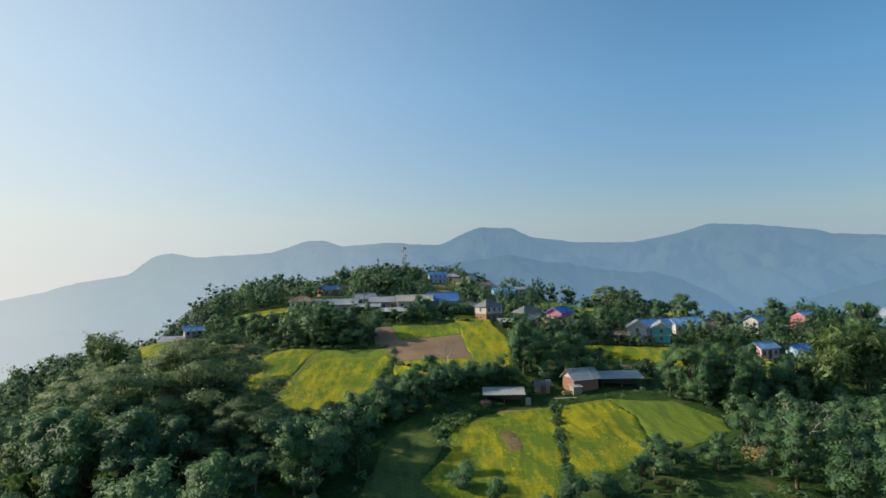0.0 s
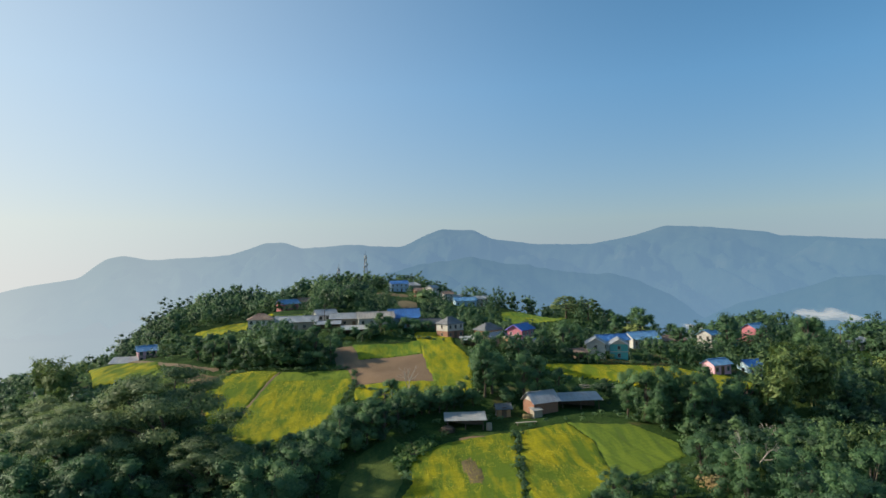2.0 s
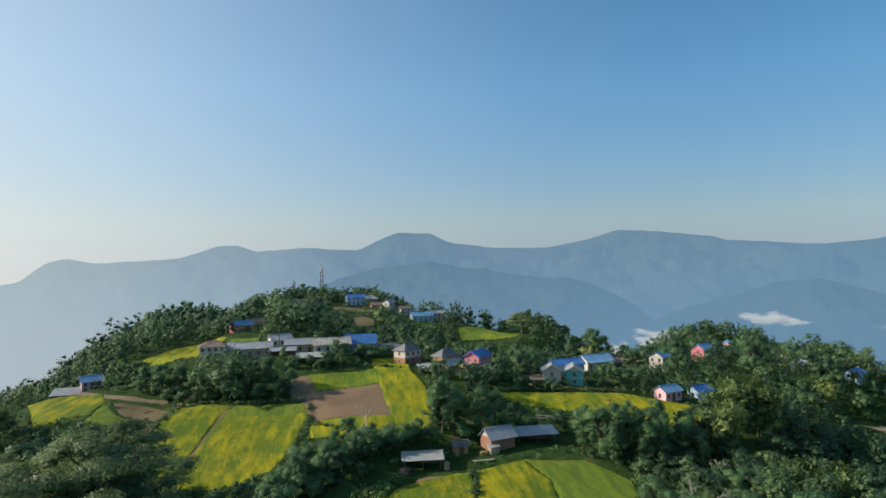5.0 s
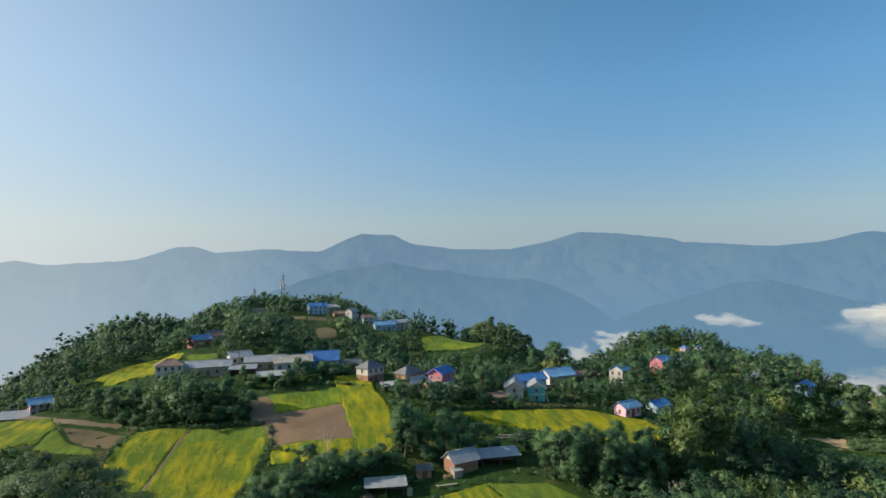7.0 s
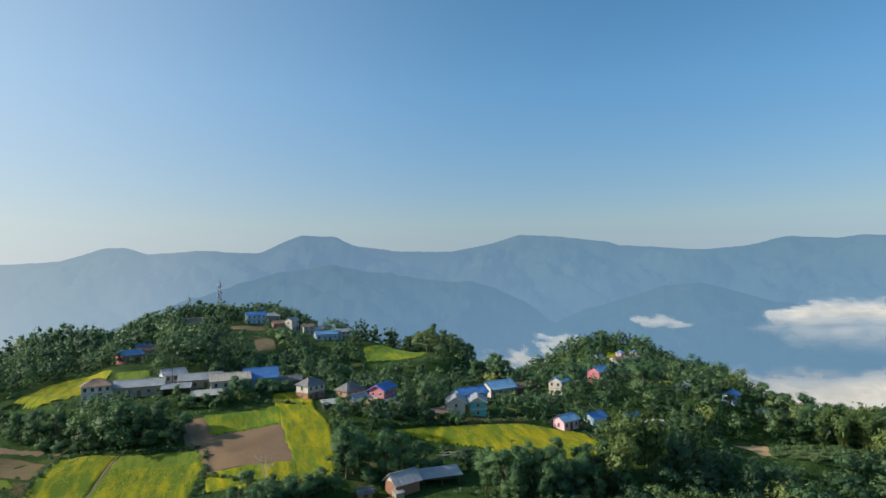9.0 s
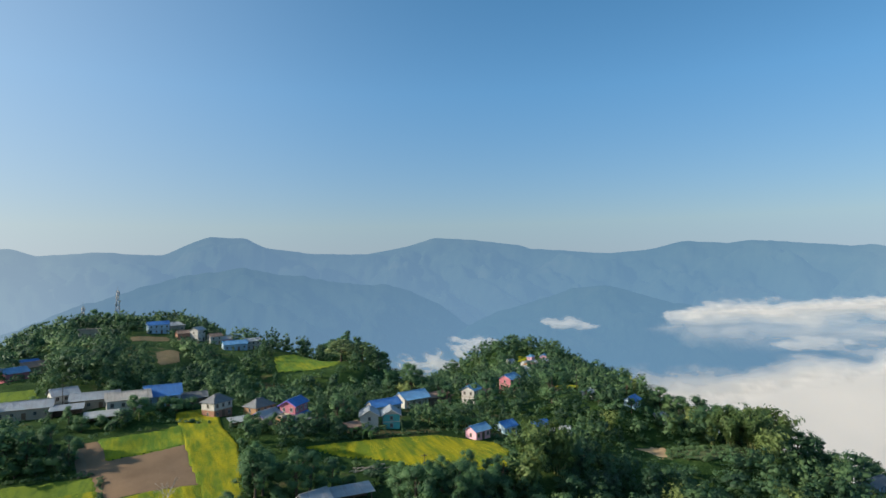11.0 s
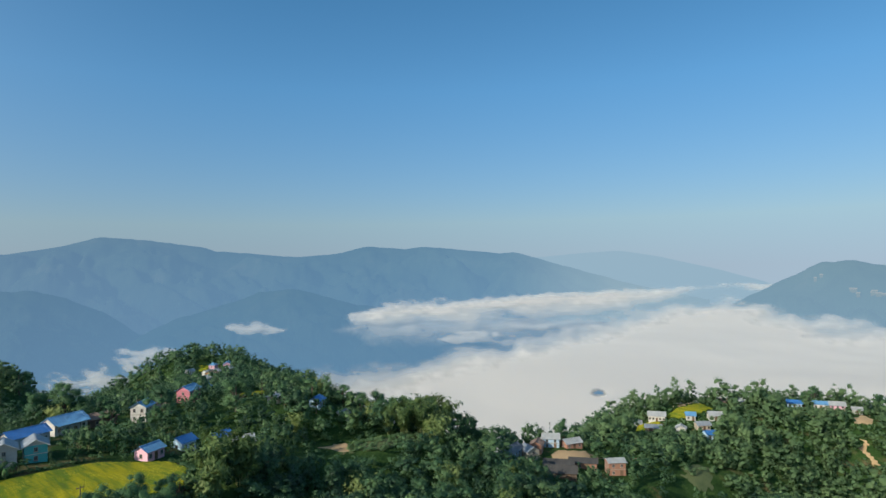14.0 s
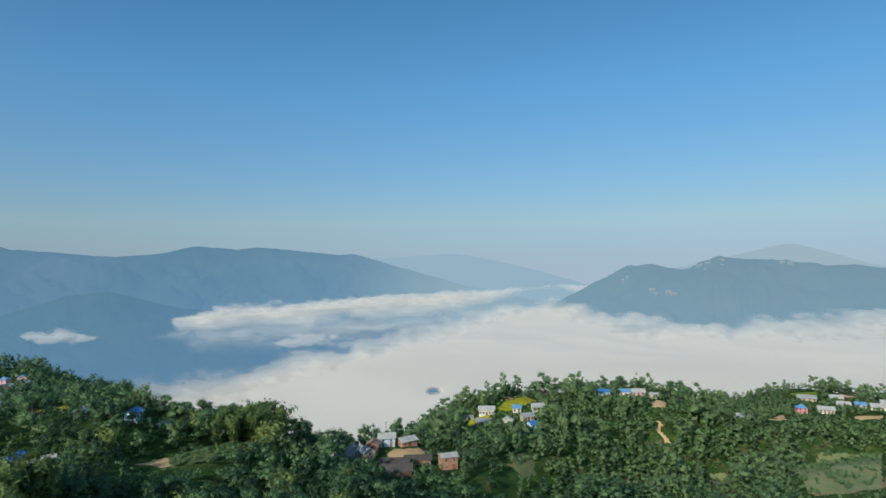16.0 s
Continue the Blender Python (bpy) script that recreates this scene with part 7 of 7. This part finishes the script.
# ---- masts ----
def mast(x, y, height, width, label):
    root = new("lattice_mast")
    tagged(root, label, "mast")
    root.matrix_basis = pose(x, y, float(ground_at(x, y)) - 0.2, 0, 0, 12)

    def corner(k, z):
        w = width * (1 - 0.72 * z / height)
        return np.array([w * (1 if k in (0, 3) else -1), w * (1 if k in (0, 1) else -1), z])

    levels = np.linspace(0, height, 11)
    for k in range(4):
        v, f = limb([corner(k, 0), corner(k, height / 2), corner(k, height)], [0.11, 0.1, 0.09], 5)
        leg = new("leg", mesh_from("leg", v, f, M_STEEL))
        leg.parent = root
        pieces = []
        for z0, z1 in zip(levels, levels[1:]):
            pieces.append(limb([corner(k, z0), corner((k + 1) % 4, z1)], [0.05, 0.05], 4))
            pieces.append(limb([corner(k, z1), corner((k + 1) % 4, z1)], [0.05, 0.05], 4))
            pieces.append(limb([corner((k + 1) % 4, z0), corner(k, z1)], [0.045, 0.045], 4))
        v, f = joined(pieces)
        brace = tagged(new("bracing", mesh_from("bracing", v, f, M_STEEL)), kind="stuff")
        brace.parent = root
    for k in range(6):
        a = k * math.pi / 3
        bm = bmesh.new()
        box(bm, 0.9 * math.cos(a), 0.9 * math.sin(a), height - 1.6 - 2.4 * (k % 2), 0.35, 0.35, 1.9, Matrix.Rotation(a, 4, "Z"))
        part("antenna_panel", bm, M_WALL_WHITE, root)
    for k, z in enumerate((height - 6.5, height - 8.5)):
        bm = bmesh.new()
        bmesh.ops.create_cone(bm, cap_ends=True, segments=14, radius1=0.75, radius2=0.62, depth=0.4, matrix=Matrix.Translation((0.9 - 1.8 * k, -0.9, z)) @ Matrix.Rotation(math.pi / 2, 4, "X"))
        part("dish", bm, M_WALL_WHITE, root)
    bm = bmesh.new()
    box(bm, 0, 0, height + 1.2, 0.1, 0.1, 2.6)
    part("lightning_rod", bm, M_STEEL, root)
    return root


mast(-26.4, 420.7, 23.5, 1.6, "tall steel lattice mast with antennas on the hilltop")
mast(-43.9, 413.8, 15.0, 1.5, "short steel lattice mast with white antennas on the hilltop")


# ---- poles and wires ----
def pole(x, y, height, label="slim wooden pole"):
    root = new("utility_pole")
    tagged(root, label, "pole")
    z = float(ground_at(x, y)) - 0.3
    root.matrix_basis = pose(x, y, z)
    v, f = limb([np.array([0, 0, 0]), np.array([0, 0, height])], [0.13, 0.08], 7)
    p = new("shaft", mesh_from("shaft", v, f, M_BARK, True))
    p.parent = root
    bm = bmesh.new()
    box(bm, 0, 0, height - 0.4, 1.3, 0.1, 0.12)
    part("crossarm", bm, M_WALL_WOOD, root)
    for s in (-0.55, 0.55):
        bm = bmesh.new()
        box(bm, s, 0, height - 0.25, 0.09, 0.09, 0.18)
        part("insulator", bm, M_WALL_WOOD, root)
    return Vector((x, y, z + height - 0.2))


def wire(a, b, sag):
    pts = [np.array(a.lerp(b, u)) - np.array([0, 0, sag * 4 * u * (1 - u)]) for u in np.linspace(0, 1, 15)]
    v, f = limb(pts, [0.014] * len(pts), 4)
    tagged(new("power_line", mesh_from("power_line", v, f, M_WALL_WOOD)), "thin sagging power line between two poles", "cable")


# 11 m pole stands for a bare trunk; 1.6 m stub is made up
POLES = [pole(*p) for p in ((-25.5, 198, 8.0), (-4, 117, 6.5), (1.2, 103, 1.6), (48.7, 118.5, 11.0), (150, 205, 9.0), (219, 116, 9.0))]
for s in (-0.5, 0.5):
    wire(POLES[1] + Vector((s, 0, 0)), POLES[2] + Vector((s, 0, 0)), 0.7)


# ---- farm clutter ----
def drum(x, y, mat, label, r=0.55, h=1.3):
    root = new("water_drum")
    tagged(root, label, "drum")
    root.matrix_basis = pose(x, y, float(ground_at(x, y)) - 0.05)
    bm = bmesh.new()
    bmesh.ops.create_cone(bm, cap_ends=True, segments=18, radius1=r, radius2=r * 0.96, depth=h, matrix=Matrix.Translation((0, 0, h / 2)))
    part("tank", bm, mat, root)
    bm = bmesh.new()
    bmesh.ops.create_cone(bm, cap_ends=True, segments=14, radius1=r * 0.5, radius2=r * 0.4, depth=0.14, matrix=Matrix.Translation((0, 0, h + 0.07)))
    part("lid", bm, M_WALL_BEIGE, root)


drum(15.5, 116.3, M_WALL_BEIGE, "pale cement water drum beside the field shed")


def straw_heap(x, y, r, h, seed, label, mat):
    rr = np.random.default_rng(seed)
    c = np.stack([rr.normal(size=7) * r * 0.3, rr.normal(size=7) * r * 0.3, rr.uniform(0.1, 0.5, 7) * h], -1)
    v = leaf_cards(rr, c, np.full(7, r * 0.6), 700, 0.2, h / r * 0.8)
    heap = new("straw_heap", leafy("straw_heap", v, mat))
    heap.matrix_basis = pose(x, y, float(ground_at(x, y)))
    tagged(heap, label, "heap")


straw_heap(7.6, 114.8, 1.6, 1.5, 1, "heap of brown brushwood beside the field shed", M_WALL_WOOD)
straw_heap(43.2, 84.6, 2.2, 2.6, 2, "pale dry straw heap at the field's edge", M_THATCH)
straw_heap(24.0, 121.5, 1.0, 0.9, 3, "small straw heap in front of the barn", M_THATCH)

# felled poles lying beside the terrace
rr = np.random.default_rng(9)
for k in range(14):
    x, y, t = 44 + rr.uniform(-3, 3), 141 + rr.uniform(-1.5, 1.5), rr.uniform(-0.5, 0.5)
    half = rr.uniform(1.2, 2.6)
    d = np.array([math.cos(t), math.sin(t), 0]) * half
    z = float(ground_at(x, y)) + 0.35 + 0.05 * k
    v, f = limb([np.array([x, y, z]) - d, np.array([x, y, z]) + d], [0.11, 0.08], 6)
    tagged(new("felled_pole", mesh_from("felled_pole", v, f, M_PALE_BARK, True)), "pale felled pole lying in a loose pile", "log", group="felled poles by the terrace")


# ---- hedges and weeds along the field edges ----
rng = np.random.default_rng(17)
EDGES = [
    [(-44, 160), (-30, 156), (-14, 151.5)], [(-12.2, 150), (-11.8, 140), (-13.5, 128)], [(-14, 126), (-17, 118), (-26, 113)],
    [(-11, 137), (-2, 131), (6, 127.5), (14, 128)], [(14.8, 130), (17, 145), (17, 158)],
    [(42, 117), (50, 113), (56, 106)], [(47, 104), (50, 99), (42, 92)], [(-45, 139), (-44, 158)], [(-3, 176), (4, 175), (10, 172)],
    [(20.2, 113.5), (18.3, 100), (16.9, 88), (15.4, 79)], [(82, 148), (81, 138), (74, 128)], [(30, 155), (45, 157.5), (66, 157)],
]
hx, hy, hh = [], [], []
for line in EDGES:
    for (ax, ay), (cx, cy) in zip(line, line[1:]):
        n = int(math.hypot(cx - ax, cy - ay) / 0.45)
        u = rng.uniform(0, 1, n)
        hx += list(ax + u * (cx - ax) + rng.normal(0, 0.35, n))
        hy += list(ay + u * (cy - ay) + rng.normal(0, 0.35, n))
        hh += list(rng.uniform(0.5, 1.25, n))
wood("hedge_weeds", "tufts of weeds and low hedge along the field banks", np.array(hx), np.array(hy), np.array(hh), scrub_templates, rng.integers(0, 4, len(hx)), M_WOODS, rng)

# flower heads standing proud of the nearer mustard fields
def tufts(name, label, corners, height, every, mat, seed):
    r = np.random.default_rng(seed)
    cx, cy = [c[0] for c in corners], [c[1] for c in corners]
    n = int((max(cx) - min(cx)) * (max(cy) - min(cy)) * every)
    x, y = r.uniform(min(cx), max(cx), n), r.uniform(min(cy), max(cy), n)
    ok = inside(x, y, corners) & (edge_distance(x, y, corners) > 0.5)
    ok &= fbm(x / 3, y / 3, 4, seed + 3.0) + 0.35 * (fbm(x / 14, y / 14, 2, seed + 8.0) - 0.5) > 0.5
    x, y = x[ok], y[ok]
    n = len(x)
    p = np.stack([x, y, ground_at(x, y) + 0.1 + height * r.uniform(0.8, 1.25, n)], -1)
    nrm = r.normal(size=(n, 3)) * 0.45 + np.array([0, 0, 0.8])
    a = np.cross(nrm, r.normal(size=(n, 3)))
    a /= np.linalg.norm(a, axis=1)[:, None]
    b = np.cross(nrm / np.linalg.norm(nrm, axis=1)[:, None], a)
    s = r.uniform(0.04, 0.085, n)[:, None]
    v = np.stack([p - a * s, p - b * s, p + (a + b) * s * 0.7], 1).reshape(-1, 3)
    tagged(new(name, mesh_from(name, v, blades(n), mat)), label, "flowers", kind="stuff")


for k, (name, surface, tall, label, corners) in enumerate(FIELDS):
    if surface in (M_MUSTARD, M_MUSTARD_DENSE) and corners[0][1] < 165 and abs(corners[0][0]) < 60:
        tufts("mustard_flowers", "yellow mustard flower heads standing in the field", corners, tall * 0.5, 16.0, M_FLOWER, 30 + k)


# ---- settlements on the hill across the valley, haze painted on as glow ----
def across(bearing, rise):
    b, e, r, z = resort_sheet
    col = int(np.argmin(np.abs(b[0] - bearing)))
    row = 2 + int(np.argmin(np.abs(e[2:, col] - rise)))
    a = math.radians(bearing)
    return -math.sin(a) * r[row, col], math.cos(a) * r[row, col], z[row, col]


def far_block(bearing, rise, w, h, mat, label):
    x, y, z = across(bearing, rise)
    root = new("far_building")
    tagged(root, label, "building", group="settlements across the valley")
    root.matrix_basis = pose(x, y, z, 0, 0, bearing)
    bm = bmesh.new()
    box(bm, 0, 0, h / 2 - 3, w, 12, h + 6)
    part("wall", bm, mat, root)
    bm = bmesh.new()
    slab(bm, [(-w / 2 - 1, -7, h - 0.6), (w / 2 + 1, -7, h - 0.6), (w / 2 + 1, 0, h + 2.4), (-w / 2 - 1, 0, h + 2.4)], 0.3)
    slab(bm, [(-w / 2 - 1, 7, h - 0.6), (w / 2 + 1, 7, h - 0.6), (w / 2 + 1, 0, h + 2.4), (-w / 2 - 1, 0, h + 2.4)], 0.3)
    part("roof", bm, M_HAZED_ROOF, root)


# walls and roofs mostly emit a haze colour, painted in for the distance
M_HAZED_WALL = far_hills("glow haze on far walls", [(0.1, (0.5, 0.55, 0.6)), (1.0, (0.30, 0.40, 0.48))], 0.85, 0.0)
M_HAZED_ROOF = far_hills("glow haze on far roofs", [(0.1, (0.5, 0.55, 0.6)), (1.0, (0.42, 0.48, 0.53))], 0.85, 0.0)
rr = np.random.default_rng(41)
for b0, e0, n, spread, up in ((-91.4, 0.85, 7, 0.9, 0.12), (-87.0, -2.3, 8, 1.3, 0.12), (-90.8, -0.1, 5, 1.0, 0.2), (-96.2, 0.25, 5, 1.0, 0.12), (-84.0, -1.2, 2, 0.4, 0.1)):
    for k in range(n):
        far_block(b0 + rr.uniform(-1, 1) * spread, e0 + rr.uniform(-1, 1) * up, rr.uniform(7, 15), rr.uniform(4, 7), M_HAZED_WALL, "pale building on the hill across the valley, haze painted as glow")


# ---- small things round the farm ----
def plank(x, y, turn, long, label):
    root = new("bench")
    tagged(root, label, "bench")
    root.matrix_basis = pose(x, y, float(ground_at(x, y)), 0, 0, turn)
    bm = bmesh.new()
    box(bm, 0, 0, 0.48, long, 0.5, 0.06)
    part("board", bm, M_PALE_BARK, root)
    for px in (-long * 0.4, long * 0.4):
        bm = bmesh.new()
        box(bm, px, 0, 0.15, 0.12, 0.4, 0.62)
        part("leg", bm, M_WALL_WOOD, root)


plank(22.8, 117.6, 6, 4.2, "long low weathered board bench in front of the barn")

# broad-leaved vegetable patch beside the field shed
rng = np.random.default_rng(23)
vx, vy = rng.uniform(-2, 7, 420), rng.uniform(96, 111, 420)
patch = [(-2.5, 106), (6.4, 112.5), (6.0, 109.5), (0.4, 99.5), (-1.5, 98)]
ok = inside(vx, vy, patch)
wood("vegetable_patch", "light green broad-leaved vegetables beside the field shed", vx[ok], vy[ok], rng.uniform(0.6, 1.3, int(ok.sum())), scrub_templates, rng.integers(0, 4, int(ok.sum())), M_BANANA, rng)


# bushes scattered over the open slope and glades across the saddle
rng = np.random.default_rng(31)
bx, by = rng.uniform(215, 352, 1500), rng.uniform(-80, 72, 1500)
ok = np.zeros(len(bx), bool)
for name, surface, _, _, corners in FIELDS:
    if name == "clearing" and surface in (M_GRASS, M_SLOPE):
        ok |= inside(bx, by, corners) & (rng.uniform(size=len(bx)) < 0.7)
bx, by = bx[ok], by[ok]
wood("slope_bushes", "scattered bushes on the open dry slope", bx, by, rng.uniform(1.0, 3.4, len(bx)), [wood_template(60 + k, "shrub", 150, 0.075, 2, fill=0.5) for k in range(2)], rng.integers(0, 2, len(bx)), M_HILL_WOODS, rng)

# low green crops on the near terrace
tx, ty = rng.uniform(124, 160, 900), rng.uniform(122, 141, 900)
terrace_corners = [f[4] for f in FIELDS if f[0] == "terrace"][0]
ok = inside(tx, ty, terrace_corners) & (np.abs((ty + 0.25 * tx) % 2.6 - 1.3) < 0.7)
tx, ty = tx[ok], ty[ok]
wood("terrace_crops", "rows of low green bushes on the terrace", tx, ty, rng.uniform(0.7, 1.5, len(tx)), scrub_templates, rng.integers(0, 4, len(tx)), M_HILL_WOODS, rng)
